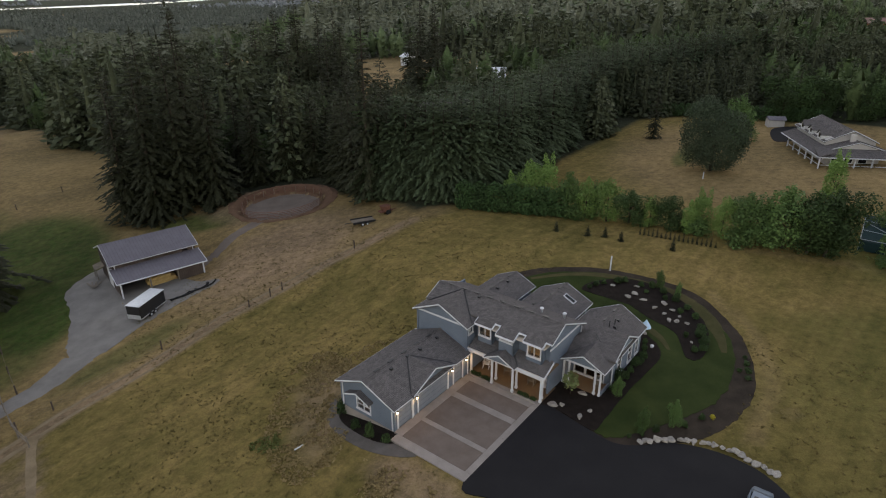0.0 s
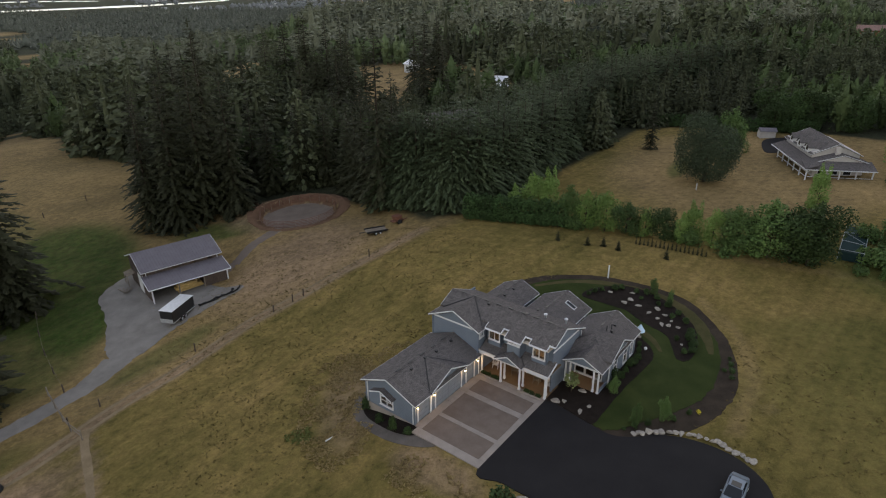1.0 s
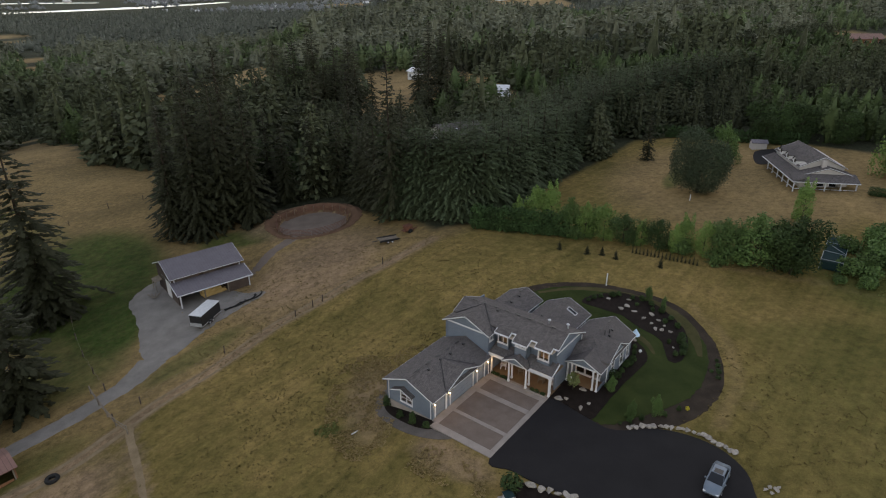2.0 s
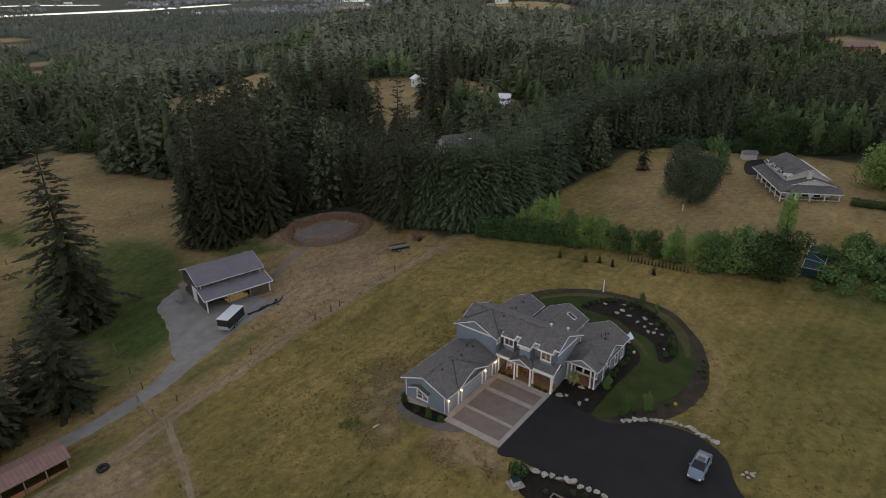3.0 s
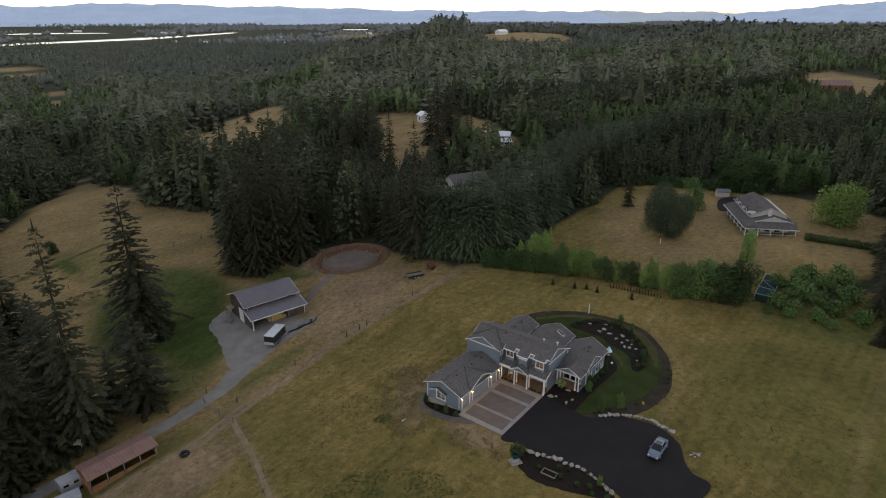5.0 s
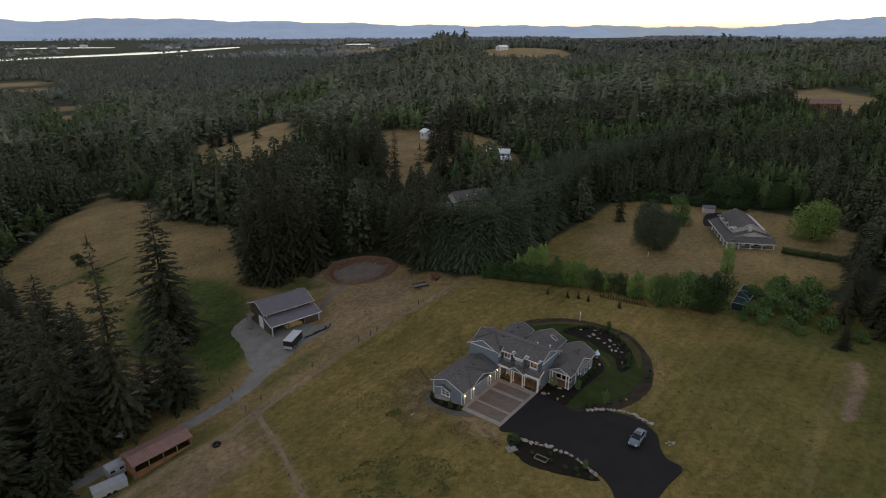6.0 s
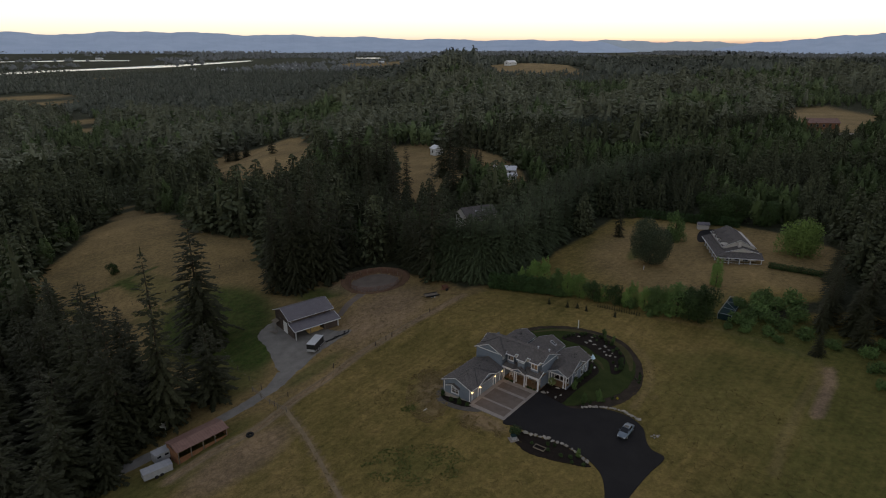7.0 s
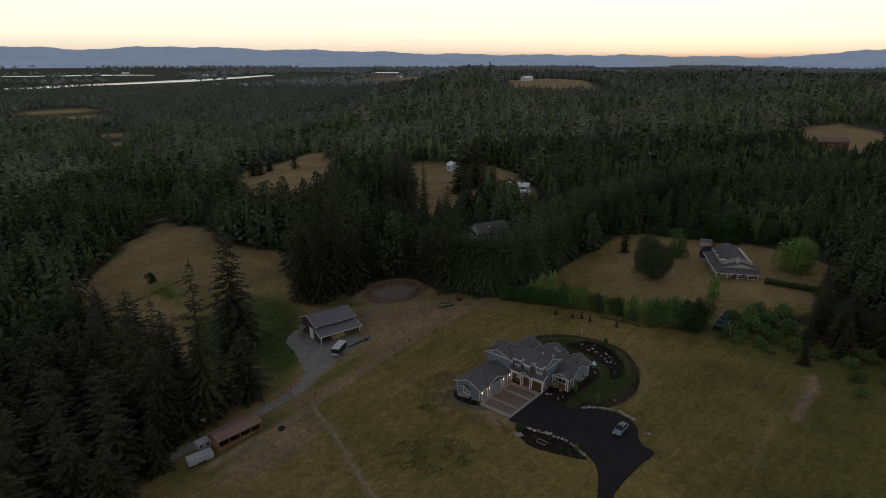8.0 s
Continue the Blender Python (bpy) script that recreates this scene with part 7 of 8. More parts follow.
part("barge_board", prism([(BL + 0.452, -0.45, 2.57), (BL + 0.452, 3.0, 3.57), (BL + 0.452, 3.0, 3.4), (BL + 0.452, -0.45, 2.4)], (0.068, 0, 0)), M_WHITE, lr)
for x in (0.05, 4.0, 7.9, BL - 0.05):
    part("post", box(x - 0.09, x + 0.09, 0.0, 0.18, -0.6, 2.5), M_WHITE if x in (0.05, BL - 0.05) else M_OLDWOOD, barn)
for x in (0.3, BL - 0.3):
    part("downspout", box(x - 0.05, x + 0.05, 3.06, 3.16, 3.3, 4.25), M_WHITE, barn)
sd = part("sliding_door", box(-0.1, -0.03, 4.7, 6.9, 0.0, 3.05), M_WHITEWALL, barn, "white sliding barn door")
part("rail", box(-0.12, -0.02, 4.4, 9.0, 3.06, 3.16), M_BLACK, sd)
part("sign", box(-0.06, -0.01, 3.6, 4.2, 3.0, 3.35), M_WHITEWALL, barn)
part("lean_to_shelf", prism([(-1.3, 9.4, 1.6), (-1.3, 11.6, 1.6), (-1.3, 11.6, 1.68), (-1.3, 9.4, 1.68)], (1.28, 0, 0.3)), M_OLDWOOD, barn)
part("shelf_post", rod((-1.2, 9.5, -0.9), (-1.2, 9.5, 1.62), 0.06), M_OLDWOOD, barn)
part("shelf_post", rod((-1.2, 11.5, -0.9), (-1.2, 11.5, 1.62), 0.06), M_OLDWOOD, barn)
for i in range(4):
    pl = tagged(link("lumber_board", bpy.data.meshes.new("lumber_board"), M_OLDWOOD), "grey board leaning by the barn wall", "board", "boards by the barn")
    bm = box(-1.3, 1.3, -0.1, 0.1, -0.03, 0.03)
    bm.to_mesh(pl.data)
    bm.free()
    q = BARN @ Vector((-1.6 - 0.35 * i, 7.6 + 0.25 * i, -0.3))
    pl.matrix_world = Matrix.Translation((q.x, q.y, gh(q.x, q.y) + 0.25 + 0.02 * i)) @ Matrix.Rotation(radians(100 + 12 * i), 4, "Z") @ Matrix.Rotation(radians(8), 4, "Y")
bale_me = bpy.data.meshes.new("straw_bale")
bm = box(-0.55, 0.55, -0.3, 0.3, 0, 0.5, 0.05)
bm.to_mesh(bale_me)
bm.free()
for k in range(3):
    for i in range(4 - (k == 2)):
        for j in range(2):
            b = link("straw_bale", bale_me, M_STRAW)
            b.matrix_world = BARN @ Matrix.Translation((4.55 + i * 1.0 - 0.3 * (k % 2), 1.4 + j * 0.66, k * 0.51 - 0.05)) @ Matrix.Rotation(radians((i * 7 + k * 5) % 5 - 2), 4, "Z")
            tagged(b, "yellow straw bale stacked in the open bay", "straw bale", "straw bales")

TRAILER = Matrix.Translation((-41.0, 73.4, gh(-41.0, 73.4) + 0.06)) @ Matrix.Rotation(radians(78), 4, "Z")
tr = thing("cargo_trailer", TRAILER, "black enclosed cargo trailer with a silver roof", "trailer")
part("body", box(-2.6, 2.6, -1.05, 1.05, 0.5, 2.35, 0.04), M_BLACK, tr)
part("roof", box(-2.64, 2.64, -1.09, 1.09, 2.36, 2.46, 0.03), M_SILVER, tr)
part("stone_guard", box(-2.66, -2.61, -1.0, 1.0, 0.5, 1.1), M_SILVER, tr)
part("ramp_door", box(-2.64, -2.605, -0.92, 0.92, 1.12, 2.2), M_BLACK, tr)
part("trim_rail", box(-2.62, 2.62, -1.075, -1.052, 0.5, 0.62), M_SILVER, tr)
part("trim_rail", box(-2.62, 2.62, 1.052, 1.075, 0.5, 0.62), M_SILVER, tr)
for x in (-0.75, 0.1):
    for s in (-1, 1):
        w = part("wheel", rod((x, s * 0.95, 0.34), (x, s * 1.18, 0.34), 0.34, 0.34, 14), M_RUBBER, tr)
        part("rim", rod((x, s * 1.17, 0.34), (x, s * 1.2, 0.34), 0.19, 0.17, 10), M_SILVER, w)
part("drawbar", prism([(2.6, -0.5, 0.45), (2.6, 0.5, 0.45), (3.7, 0.06, 0.45), (3.7, -0.06, 0.45)], (0, 0, 0.1)), M_BLACK, tr)
part("jack", rod((3.5, 0, 0.0), (3.5, 0, 0.8), 0.05), M_SILVER, tr)

hose_data = bpy.data.curves.new("drain_hose", "CURVE")
hose_data.dimensions, hose_data.bevel_depth, hose_data.bevel_resolution = "3D", 0.11, 2
for k in range(2):
    sp = hose_data.splines.new("NURBS")
    pts = []
    for i in range(26):
        f = i / 25
        a = f * 6.28 * 2.2 + k * 2.4
        x, y = -39.0 + 4.7 * f + 0.55 * math.cos(a) * (0.4 + f), 75.9 + 4.2 * f + 0.6 * math.sin(a) * (0.4 + f) + 0.3 * k
        pts.append((x, y, gh(x, y) + 0.2, 1))
    sp.points.add(len(pts) - 1)
    for q, c in zip(sp.points, pts):
        q.co = c
    sp.use_endpoint_u = True
hose = new("drain_hose", hose_data)
hose_data.materials.append(M_RUBBER)
tagged(hose, "tangled black corrugated drain hose on the ground", "hose")

# flat trailer and rusty implement by the pen
ft = thing("flatbed_trailer", Matrix.Translation((-13.4, 94.2, gh(-13.4, 94.2))) @ Matrix.Rotation(radians(25), 4, "Z"), "low open flatbed trailer with bare wooden deck", "trailer")
for i in range(6):
    part("deck_board", box(-1.9, 1.9, -0.9 + i * 0.31, -0.62 + i * 0.31, 0.5, 0.55), M_OLDWOOD, ft)
for s in (-1, 1):
    part("side_rail", box(-1.95, 1.95, s * 0.97 - 0.04, s * 0.97 + 0.04, 0.4, 0.75), M_BLACK, ft)
    for x in (-0.4, 0.4):
        w = part("wheel", rod((x, s * 1.02, 0.3), (x, s * 1.22, 0.3), 0.3, 0.3, 12), M_RUBBER, ft)
        part("rim", rod((x, s * 1.21, 0.3), (x, s * 1.24, 0.3), 0.16, 0.15, 10), M_WHITE, w)
part("drawbar", box(-3.1, -1.95, -0.06, 0.06, 0.38, 0.48), M_BLACK, ft)
im = thing("farm_implement", Matrix.Translation((-9.8, 96.4, gh(-9.8, 96.4))) @ Matrix.Rotation(radians(40), 4, "Z"), "rusty red farm implement under the trees", "farm implement")
part("frame", box(-1.2, 1.2, -0.5, 0.5, 0.5, 0.7, 0.02), M_RUST, im)
part("hopper", prism([(-0.8, -0.6, 1.5), (0.8, -0.6, 1.5), (0.5, -0.6, 0.7), (-0.5, -0.6, 0.7)], (0, 1.2, 0)), M_RUST, im)
for s in (-1, 1):
    part("wheel", rod((0.1, s * 0.65, 0.45), (0.1, s * 0.85, 0.45), 0.45, 0.45, 14), M_RUBBER, im)
part("drawbar", box(1.2, 2.3, -0.06, 0.06, 0.45, 0.57), M_RUST, im)

# round pen rails
pen = thing("pen_fence", Matrix.Translation((PEN[0], PEN[1], 0)), "round riding pen of thin rusty rails", "fence")
N = 22
ring = [(7.7 * math.cos(2 * math.pi * i / N), 6.7 * math.sin(2 * math.pi * i / N)) for i in range(N)]
for i, (x, y) in enumerate(ring):
    x2, y2 = ring[(i + 1) % N]
    z, z2 = gh(PEN[0] + x, PEN[1] + y), gh(PEN[0] + x2, PEN[1] + y2)
    part("post", rod((x, y, z - 0.2), (x, y, z + 1.5), 0.05, 0.05, 6), M_OLDWOOD, pen)
    for h in (0.35, 0.65, 0.95, 1.25, 1.55):
        part("rail", rod((x, y, z + h), (x2, y2, z2 + h), 0.045, 0.045, 5), M_RUST, pen)


def post_fence(name, pts, label, height=1.25, wires=3, mat=None):
    f = thing(name, pose(0, 0, 0), label, "fence")
    for i, (x, y) in enumerate(pts):
        z = gh(x, y)
        part("post", rod((x, y, z - 0.4), (x + brnd.uniform(-0.06, 0.06), y, z + height * brnd.uniform(0.9, 1.08)), 0.1, 0.09, 6), mat or M_BARNWALL, f)
        if i + 1 < len(pts):
            x2, y2 = pts[i + 1]
            for k in range(wires):
                h = height * (0.35 + 0.28 * k)
                part("wire", rod((x, y, z + h), (x2, y2, gh(x2, y2) + h), 0.006, 0.006, 4), M_OLDWOOD, f)


post_fence("track_fence", [(-44.5, 50.5), (-42.5, 53.6), (-34.6, 63.4), (-26.0, 71.3), (-23.7, 73.6), (-22.4, 75), (-13.5, 84.4)], "weathered post and wire fence along the dirt track")
post_fence("lane_fence", [(-49.6, 57.8), (-54, 62.6), (-58.4, 67.6), (-62.6, 73.0), (-66.5, 78.5), (-70.5, 84.5)], "weathered post and wire fence climbing from the lane")
post_fence("paddock_fence", [(-105, 108), (-97, 113.5), (-90, 119), (-85, 127.5), (-79, 133), (-72, 138)], "post and wire fence across the dry pasture")
gate = thing("rail_fence", pose(0, 0, 0), "weathered wooden rails beside the gravel road", "fence")
rail_pts = [(-51.5, 57.5), (-48.6, 54.4), (-45.9, 51.6), (-43.6, 49.4), (-41.2, 47.6)]
for (x, y), (x2, y2) in zip(rail_pts, rail_pts[1:]):
    part("post", rod((x, y, gh(x, y) - 0.4), (x, y, gh(x, y) + 1.35), 0.09, 0.08, 6), M_OLDWOOD, gate)
    for h in (0.6, 1.1):
        part("rail", rod((x, y, gh(x, y) + h), (x2, y2, gh(x2, y2) + h), 0.06, 0.055, 6), M_OLDWOOD, gate)
part("post", rod((-41.2, 47.6, gh(-41.2, 47.6) - 0.4), (-41.2, 47.6, gh(-41.2, 47.6) + 1.35), 0.09, 0.08, 6), M_OLDWOOD, gate)
tyre = thing("tractor_tyre", Matrix.Translation((-46.6, 41.0, gh(-46.6, 41.0))), "old black tractor tyre lying by the track", "tyre")
bm = bmesh.new()
for i in range(20):
    a0, a1 = 2 * math.pi * i / 20, 2 * math.pi * (i + 1) / 20
    for (r0, z0), (r1, z1) in (((0.38, 0.04), (0.72, 0.0)), ((0.72, 0.0), (0.78, 0.2)), ((0.78, 0.2), (0.7, 0.4)), ((0.7, 0.4), (0.38, 0.34)), ((0.38, 0.34), (0.38, 0.04))):
        bm.faces.new([bm.verts.new((r * math.cos(a), r * math.sin(a), z)) for r, a, z in ((r0, a0, z0), (r0, a1, z0), (r1, a1, z1), (r1, a0, z1))])
bmesh.ops.remove_doubles(bm, verts=bm.verts, dist=0.001)
part("tread", bm, M_RUBBER, tyre)

# long open shed and white stock trailers by the road
SHED = Matrix.Translation((-51.6, 42.1, -8.6)) @ Matrix.Rotation(radians(230), 4, "Z")
shed = thing("wood_shed", SHED, "long low open shed with a rusty brown metal roof", "shed")
part("roof", prism([(-0.4, -4.6, 2.2), (-0.4, -2.0, 2.9), (-0.4, 0.4, 2.3), (-0.4, 0.4, 2.22), (-0.4, -2.0, 2.82), (-0.4, -4.6, 2.12)], (10.4, 0, 0)), M_RUSTROOF, shed)
wall(shed, (9.8, -4.3), (0.0, -4.3), -0.5, 2.1, (), M_BROWNWOOD)
wall(shed, (0.0, -4.1), (0.0, 0.1), -0.5, 2.1, (), M_BROWNWOOD)
wall(shed, (9.8, 0.1), (9.8, -4.1), -1.2, 2.1, (), M_BROWNWOOD)
for i in range(5):
    x = 0.1 + i * 2.4
    part("post", box(x - 0.07, x + 0.07, 0.08, 0.22, -1.4, 2.25), M_OLDWOOD, shed)
for i in range(4):
    part("boarding", box(0.25 + i * 2.4, 2.35 + i * 2.4, 0.12, 0.18, -1.2, 0.9), M_BROWNWOOD, shed)


def stock_trailer(x, y, turn, length, height, windows, label, low=0.4):
    t = thing("stock_trailer", Matrix.Translation((x, y, gh(x, y))) @ Matrix.Rotation(radians(turn), 4, "Z"), label, "trailer", "white trailers")
    part("body", box(-length / 2, length / 2, -1.0, 1.0, low, height, 0.05), M_TRAILER, t)
    part("roof", box(-length / 2 - 0.05, length / 2 + 0.05, -1.05, 1.05, height, height + 0.08, 0.02), M_TRAILER, t)
    for i in range(windows):
        cx = -length / 2 + length * (i + 0.5) / windows
        part("window", box(cx - 0.35, cx + 0.35, 1.0, 1.02, height - 0.75, height - 0.35), M_DARKGLASS, t)
    for s in (-1, 1):
        for wx in (-0.5, 0.4):
            part("wheel", rod((wx, s * 0.85, 0.35), (wx, s * 1.08, 0.35), 0.35, 0.35, 12), M_RUBBER, t)


stock_trailer(-61.4, 36.6, 230, 4.2, 2.3, 3, "white horse trailer with small dark windows")
stock_trailer(-60.8, 32.2, 222, 5.0, 1.7, 0, "low white flat-topped trailer beside the shed")
tarp = thing("canopy_shelter", Matrix.Translation((-66.8, 45.5, gh(-66.8, 45.5))) @ Matrix.Rotation(radians(20), 4, "Z"), "pale tan canopy shelter under conifers", "canopy")
part("cover", prism([(-1.4, -1.3, 1.9), (0, -1.3, 2.3), (1.4, -1.3, 1.9), (1.4, -1.3, 1.82), (0, -1.3, 2.22), (-1.4, -1.3, 1.82)], (0, 2.6, 0)), M_BEIGE, tarp)
for x in (-1.3, 1.3):
    for y in (-1.2, 1.2):
        part("leg", rod((x, y, -0.3), (x, y, 1.9), 0.04), M_SILVER, tarp)
for j in range(3):
    bedg = thing("raised_bed", Matrix.Translation((-103 + 4.0 * j, 78 + 1.5 * j, gh(-103 + 4.0 * j, 78 + 1.5 * j))) @ Matrix.Rotation(radians(20), 4, "Z"), "green vegetable bed edged with boards", "garden bed", "vegetable beds")
    part("edging", box(-1.6, 1.6, -0.6, 0.6, -0.2, 0.25), M_OLDWOOD, bedg)
    part("planting", box(-1.5, 1.5, -0.5, 0.5, 0.2, 0.42, 0.08), M_LAWN, bedg)


# ---- neighbours ----
def simple_window(parent, x0, x1, y, z0, z1, face="y", out=-1):
    """A framed dark window on a far wall, standing slightly proud."""
    if face == "y":
        f = box(x0 - 0.1, x1 + 0.1, min(y, y + out * 0.06), max(y, y + out * 0.06), z0 - 0.1, z1 + 0.1)
        g = box(x0, x1, min(y + out * 0.061, y + out * 0.08), max(y + out * 0.061, y + out * 0.08), z0, z1)
    else:
        f = box(min(y, y + out * 0.06), max(y, y + out * 0.06), x0 - 0.1, x1 + 0.1, z0 - 0.1, z1 + 0.1)
        g = box(min(y + out * 0.061, y + out * 0.08), max(y + out * 0.061, y + out * 0.08), x0, x1, z0, z1)
    w = part("window", f, M_WHITE, parent)
    part("pane", g, M_DARKGLASS, w)


NB = Matrix.Translation((69.0, 108.0, 4.1)) @ Matrix.Rotation(radians(-10), 4, "Z")
nb = thing("neighbour_house", NB, "large beige house with dark roofs, dormers and wraparound porch", "house")
part("wall", box(2.0, 11.0, 2.6, 20, -1, 3.4), M_BEIGE, nb)
part("wall", prism([(2.4, 5.2, 3.4), (11.0, 5.2, 3.4), (11.0, 5.2, 4.6), (6.7, 5.2, 6.2), (2.4, 5.2, 4.6)], (0, 14.8, 0)), M_BEIGE, nb)
roof(nb, "v", 4.8, 20.4, 6.7, 6.5, 2.0, 4.3, 11.4, 4.3)
roof(nb, "v", 2.2, 6.0, 7.0, 4.9, 2.0, 3.4, 12.0, 3.4, boards="0")
prf = part("roof", prism([(-0.4, -0.4, 2.6), (2.1, -0.4, 3.6), (2.1, -0.4, 3.45), (-0.4, -0.4, 2.45)], (0, 20.6, 0)), M_ROOF_V, nb)
part("gutter", box(-0.52, -0.4, -0.4, 20.2, 2.45, 2.6), M_WHITE, prf)
frf = part("roof", prism([(-0.4, -0.4, 2.6), (-0.4, 2.7, 3.7), (-0.4, 2.7, 3.55), (-0.4, -0.4, 2.45)], (12.6, 0, 0)), M_ROOF_U, nb)
part("gutter", box(-0.4, 12.2, -0.52, -0.4, 2.45, 2.6), M_WHITE, frf)
part("gable_wall", prism([(2.6, 2.45, 3.45), (11.4, 2.45, 3.45), (7.0, 2.45, 4.75)], (0, 0.15, 0)), M_BEIGE, nb)
part("porch_floor", box(-0.2, 12.0, -0.2, 20, -1, 0.3), M_CONC, nb)
for i in range(6):
    part("porch_post", box(-0.1, 0.1, 0.0 + i * 3.3, 0.2 + i * 3.3, 0.3, 2.5), M_WHITE, nb)
for i in range(1, 5):
    part("porch_post", box(i * 2.9, i * 2.9 + 0.2, -0.1, 0.1, 0.3, 2.5), M_WHITE, nb)
for i in range(5):
    part("porch_rail", box(-0.04, 0.04, 0.25 + i * 3.3, 3.25 + i * 3.3, 1.0, 1.1), M_WHITE, nb)
for i in range(5):
    part("porch_rail", box(i * 2.3 + 0.2, i * 2.3 + 2.3, -0.04, 0.04, 1.0, 1.1), M_WHITE, nb)
for y in (6.6, 11.0, 15.4):
    dz = part("dormer", prism([(2.0, y, 4.2), (2.0, y, 5.3), (2.0, y + 0.9, 6.0), (2.0, y + 1.8, 5.3), (2.0, y + 1.8, 4.2)], (3.4, 0, 0)), M_WHITEWALL, nb)
    part("roof", prism([(1.75, y - 0.25, 5.22), (1.75, y + 0.9, 6.14), (1.75, y + 2.05, 5.22), (1.75, y + 2.05, 5.1), (1.75, y + 0.9, 6.0), (1.75, y - 0.25, 5.1)], (3.9, 0, 0)), M_ROOF_U, dz)
    part("pane", box(1.96, 1.999, y + 0.5, y + 1.3, 4.6, 5.4), M_DARKGLASS, dz)
for y in (4.0, 7.5, 11.0, 14.5, 17.5):
    simple_window(nb, y, y + 1.3, 2.0, 1.0, 2.3, "x")
for x in (3.0, 5.2, 7.6):
    simple_window(nb, x, x + 1.3, 2.6, 1.0, 2.3, "y")
part("chimney", box(6.0, 6.8, 3.6, 4.3, 3.5, 6.0, 0.02), M_BEIGE, nb)
ys = thing("garden_shed", Matrix.Translation((78, 142, gh(78, 142))) @ Matrix.Rotation(radians(-10), 4, "Z") @ Matrix.Diagonal((0.8, 0.8, 0.8, 1)), "small white garden shed with a pale roof", "shed")
part("wall", box(-2.2, 2.2, -1.5, 1.5, -0.5, 2.1), M_BEIGE, ys)
part("roof", prism([(-2.5, -1.8, 2.05), (-2.5, 0, 2.9), (-2.5, 1.8, 2.05), (-2.5, 1.8, 1.95), (-2.5, 0, 2.8), (-2.5, -1.8, 1.95)], (5, 0, 0)), M_METALROOF, ys)
part("door", box(-0.5, 0.5, -1.54, -1.502, 0, 1.9), M_BEIGE, ys)
patch("neighbour_drive", [(71.5, 129), (75, 128), (79, 131), (84, 136), (82, 140), (76, 139)], (78, 134), 0.06, M_ASPHALT, "dark paved yard behind the neighbours' house", "driveway", rings=5)

cage = thing("netted_cage", Matrix.Translation((60.0, 78.0, gh(60.0, 78.0) - 0.3)) @ Matrix.Rotation(radians(54), 4, "Z"), "low dark netted garden cage with pale metal frame", "garden cage")
for x in (-6.0, -2.0, 2.0, 6.0):
    for y in (-1.5, 1.5):
        part("post", rod((x, y, -0.5), (x, y, 1.25 + 0.12 * math.sin(x)), 0.05, 0.05, 6), M_NET, cage)
    part("rafter", rod((x, -1.5, 1.25 + 0.12 * math.sin(x)), (x, 1.5, 1.3), 0.05, 0.05, 6), M_NET, cage)
for y in (-1.5, 1.5):
    part("rail", rod((-6.0, y, 1.27), (6.0, y, 1.27), 0.05, 0.05, 6), M_NET, cage)
part("brace", rod((-2.0, -1.5, 1.27), (2.0, 1.5, 1.27), 0.04, 0.04, 6), M_NET, cage)
part("netting", box(-5.95, 5.95, -1.45, 1.45, 1.0, 1.04), M_TEAL, cage)
part("side_net", box(-5.95, 5.95, -1.47, -1.44, -0.3, 1.0), M_TEAL, cage)
part("side_net", box(-5.95, 5.95, 1.44, 1.47, -0.3, 1.0), M_TEAL, cage)
part("end_net", box(-5.98, -5.95, -1.44, 1.44, -0.3, 1.0), M_TEAL, cage)
part("planting", box(-5.8, 5.8, -1.3, 1.3, 0.1, 0.8, 0.1), M_LAWN, cage)


def far_house(name, x, y, turn, length, depth, eave, rise, wallmat, roofmat, label, windows=3, sky=0, zoff=0.0):
    h = thing(name, Matrix.Translation((x, y, gh(x, y) + zoff)) @ Matrix.Rotation(radians(turn), 4, "Z"), label, name.split("_")[-1])
    part("wall", prism([(0, 0, -2), (0, 0, eave), (0, depth / 2, eave + rise * 0.92), (0, depth, eave), (0, depth, -2)], (length, 0, 0)), wallmat, h)
    r = part("roof", prism([(-0.5, -0.6, eave - 0.1), (-0.5, depth / 2, eave + rise), (-0.5, depth + 0.6, eave - 0.1), (-0.5, depth + 0.6, eave - 0.28), (-0.5, depth / 2, eave + rise - 0.2), (-0.5, -0.6, eave - 0.28)], (length + 1, 0, 0)), roofmat, h)
    for i in range(windows):
        a = length * (i + 0.5) / windows
        simple_window(h, a - 0.6, a + 0.6, 0, eave * 0.4, eave * 0.75, "y")
    simple_window(h, depth * 0.4, depth * 0.6, 0, eave * 0.4, eave * 0.75, "x")
    for i in range(sky):
        a = length * (0.35 + 0.25 * i)
        part("skylight", prism([(a, depth * 0.12, eave + rise * 0.24), (a, depth * 0.24, eave + rise * 0.5), (a, depth * 0.24, eave + rise * 0.54), (a, depth * 0.12, eave + rise * 0.28)], (0.9, 0, 0)), M_PALEROOF, r)
    return h


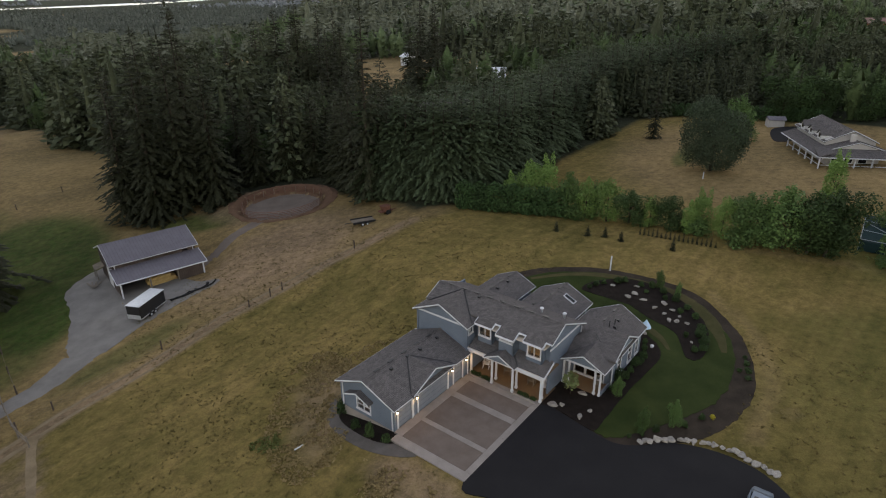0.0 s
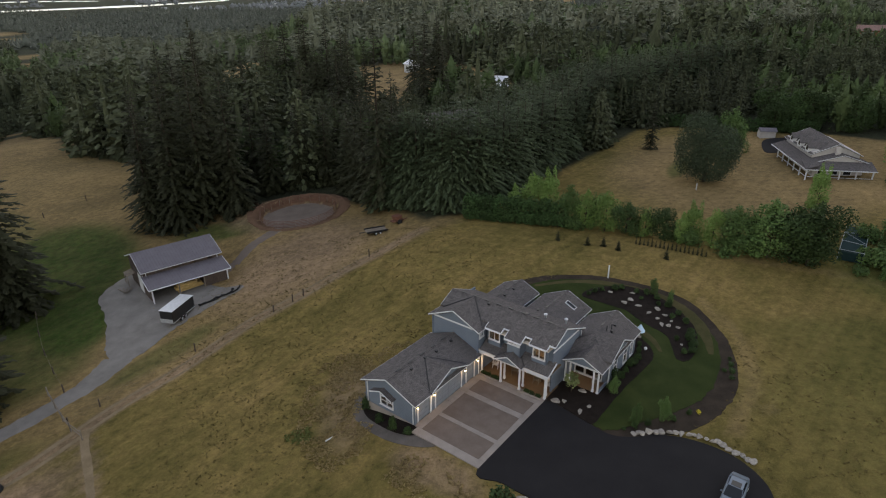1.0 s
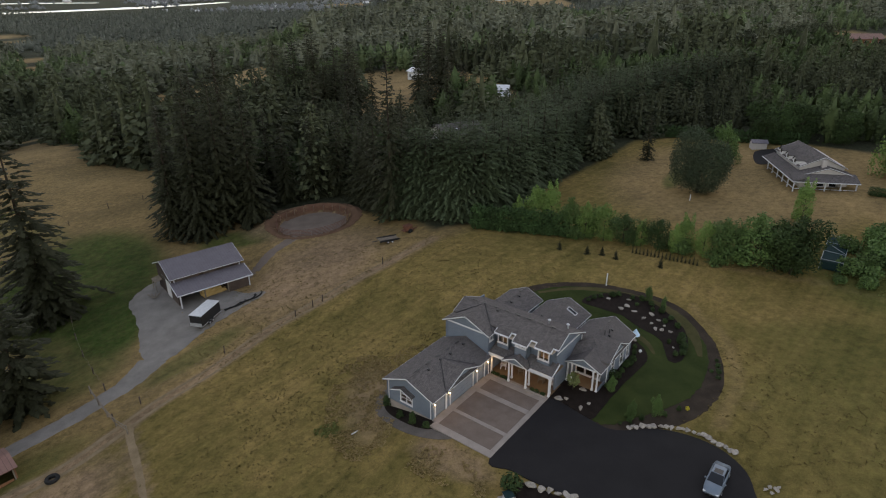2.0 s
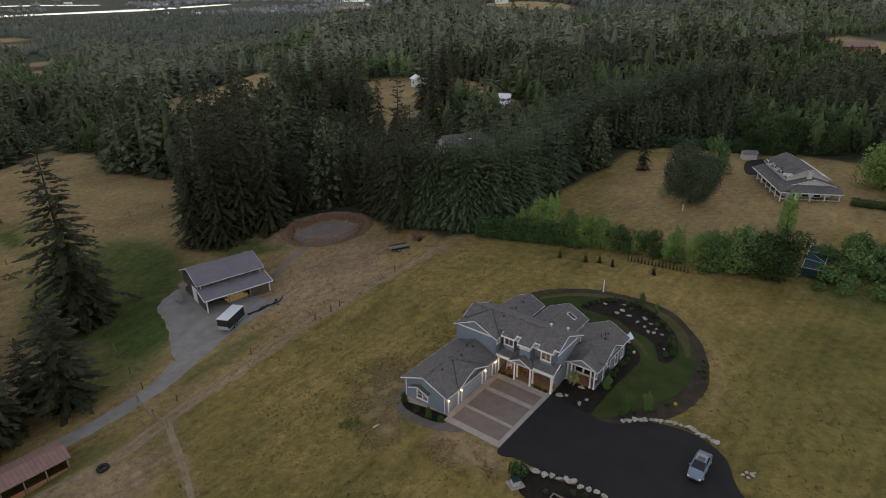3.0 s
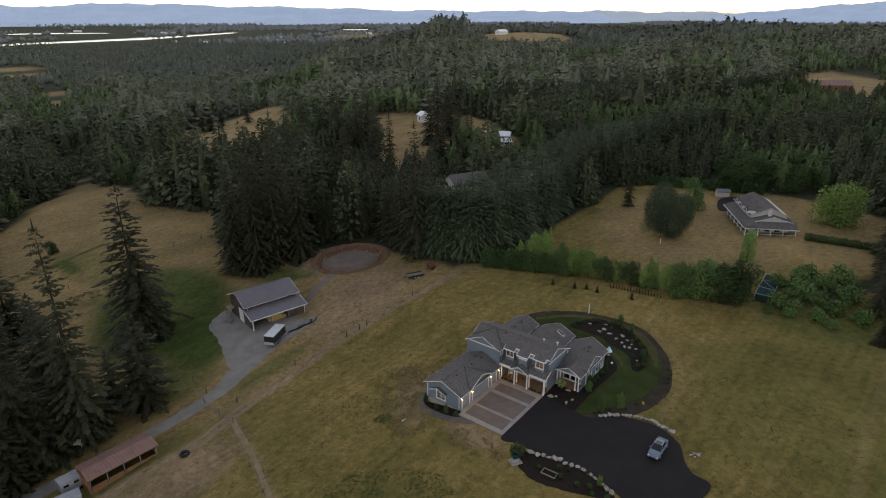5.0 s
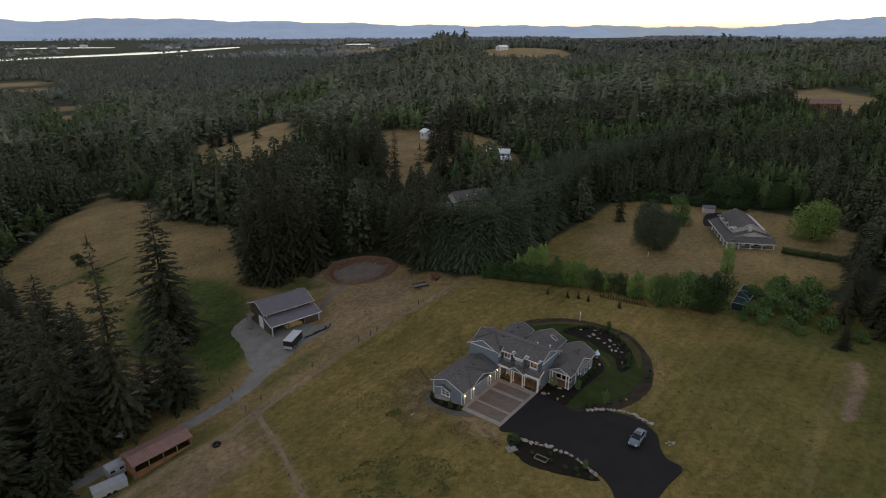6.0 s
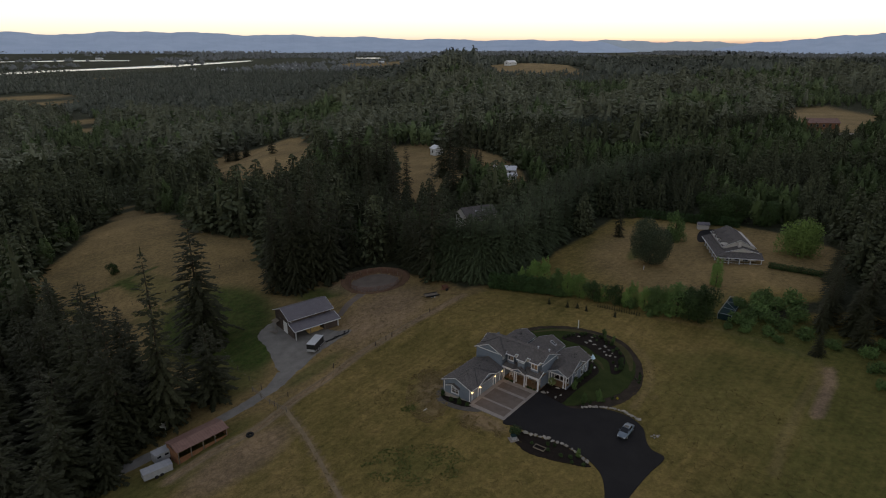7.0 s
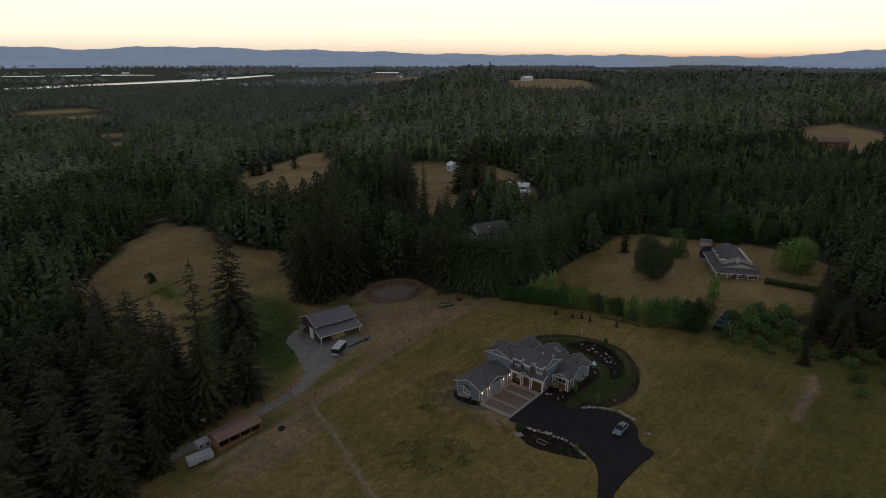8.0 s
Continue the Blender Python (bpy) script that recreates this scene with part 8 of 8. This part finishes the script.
far_house("woodland_house", -3.0, 144, 28, 12, 8, 4.6, 2.4, M_BEIGE, M_ROOF_U, "grey-roofed house half hidden among conifers", 4, 2, zoff=1.6)
far_house("metal_barn", 12.5, 246, -12, 11, 7, 2.8, 1.5, M_BEIGE, M_PALEROOF, "farm building with a bright pale metal roof", 2)
far_house("white_barn", -23, 322, -60, 6, 6, 4.6, 1.8, M_WHITEWALL, M_PALEROOF, "tall white barn at the edge of a field", 1)
far_house("farm_shed", 19, 232, 10, 4, 4, 2.4, 1.0, M_WHITEWALL, M_PALEROOF, "small white shed among trees", 1)
far_house("grey_house", 100.5, 361, 20, 12, 9, 5, 2.6, M_BEIGE, M_METALROOF, "grey distant house in the woods", 3)
far_house("red_barn", 230, 355, -4, 20, 9, 4.5, 2.6, M_BROWNWOOD, M_RUSTROOF, "long brown barn beside a distant field", 5)
far_house("hilltop_barn", 118, 1420, 40, 26, 16, 6, 4, M_WHITEWALL, M_PALEROOF, "large pale barn on a far hilltop field", 3)
far_house("far_shed", 470, 1010, 5, 24, 12, 5, 3, M_WHITEWALL, M_PALEROOF, "white distant shed by a field", 3)
frnd = random.Random(77)
for k in range(11):
    x = frnd.uniform(-1900, -300)
    y = frnd.uniform(1900, 2900)
    far_house("valley_building", x, y, frnd.uniform(-30, 30), frnd.uniform(14, 34), frnd.uniform(10, 14), frnd.uniform(3, 5), frnd.uniform(2, 4), M_WHITEWALL, M_PALEROOF if k % 3 else M_METALROOF, "pale farm building far off in the valley", 2, zoff=2.0)


# ---- rough weeds and tufts ----
def tufts(name, zones, count, size, mat, label, seed):
    """Clumps of bent blades strewn over stretches of ground: (x, y, half-lengths, turn)."""
    rnd = np.random.RandomState(seed)
    P = []
    for (cx, cy, rx, ry, turn), share in zones:
        n = int(count * share)
        r, a = np.sqrt(rnd.rand(n)), rnd.rand(n) * 6.283
        u, v = rx * r * np.cos(a), ry * r * np.sin(a)
        t = radians(turn)
        P.append(np.column_stack([cx + u * math.cos(t) - v * math.sin(t), cy + u * math.sin(t) + v * math.cos(t)]))
    P = np.concatenate(P)
    keep = np.array([noise.noise((x * 0.35, y * 0.35, seed)) for x, y in P]) > -0.12
    keep &= ~((P[:, 0] > -10) & (P[:, 0] < 32) & (P[:, 1] > 38) & (P[:, 1] < 73) & (near_line(P[:, 0], P[:, 1], [(-7, 45), (2, 45), (18, 55), (20, 60)]) < 13.5) & (name == "meadow_grass"))
    keep &= ~((P[:, 0] > 2) & (P[:, 0] < 27) & (P[:, 1] > -10) & (P[:, 1] < 42) & (np.abs(P[:, 0] - (26.5 - 0.33 * P[:, 1] * (P[:, 1] < 40)) ) < 12))
    slab = (P - np.array([1.95, 36.94])) @ np.array([[math.cos(radians(52.3)), -math.sin(radians(52.3))], [math.sin(radians(52.3)), math.cos(radians(52.3))]])
    keep &= ~((slab[:, 0] > -1.0) & (slab[:, 0] < 26) & (slab[:, 1] > -5) & (slab[:, 1] < 15))
    P = P[keep]
    blades = 5
    C = np.repeat(np.column_stack([P, gz(P[:, 0], P[:, 1])]), blades, 0)
    n = len(C)
    a = rnd.rand(n) * 6.283
    d = np.column_stack([np.cos(a), np.sin(a), np.zeros(n)])
    s = size * rnd.uniform(0.5, 1.4, (n, 1))
    side = np.column_stack([-d[:, 1], d[:, 0], np.zeros(n)])
    up = np.array([0, 0, 1.0])
    V = np.stack([C + side * s * 0.22, C - side * s * 0.22, C + d * s * 0.5 + up * s * rnd.uniform(0.4, 0.9, (n, 1)), C + d * s * 0.9 + up * s * 0.35], 1).reshape(-1, 3)
    i = np.arange(n)[:, None] * 4
    F = np.concatenate([i + np.array([[0, 1, 2]]), i + np.array([[1, 3, 2]])])
    m = bpy.data.meshes.new(name)
    m.from_pydata(V, [], F.tolist())
    tagged(link(name, m, mat), label, "grass", kind="stuff")


M_TUFT = leaves("dry_weeds", (0.19, 0.145, 0.066), (0.38, 0.29, 0.14))
M_TUFT_MEADOW = leaves("meadow_tuft_blades", (0.075, 0.062, 0.022), (0.17, 0.13, 0.052))
M_TUFT_GREEN = leaves("green_weeds", (0.065, 0.082, 0.024), (0.14, 0.15, 0.05))
tufts("dry_weeds", [((-12.4, 48, 4.4, 10, 6), 0.6), ((-3.2, 35.6, 6, 2.0, -38), 0.17), ((-6, 54, 5, 4, 0), 0.18)], 3600, 0.22, M_TUFT, "rough dry weeds round the building plot", 4)
tufts("green_weeds", [((-13.6, 27, 9.5, 5.2, -15), 0.3), ((-15.4, 43.6, 2.0, 1.2, 0), 0.04), ((66, 72, 12, 9, -30), 0.3), ((-95, 104, 8, 3, 30), 0.16)], 3000, 0.24, M_TUFT_GREEN, "patches of rough green weeds in the meadow", 5)
tufts("meadow_grass", [((8, 30, 45, 32, 0), 0.6), ((-10, 66, 34, 26, -35), 0.4)], 14000, 0.16, M_TUFT_MEADOW, "dry grass tufts over the meadow", 6)
for t in TEMPLATES:
    for o in (*t.children_recursive, t):
        bpy.data.objects.remove(o)
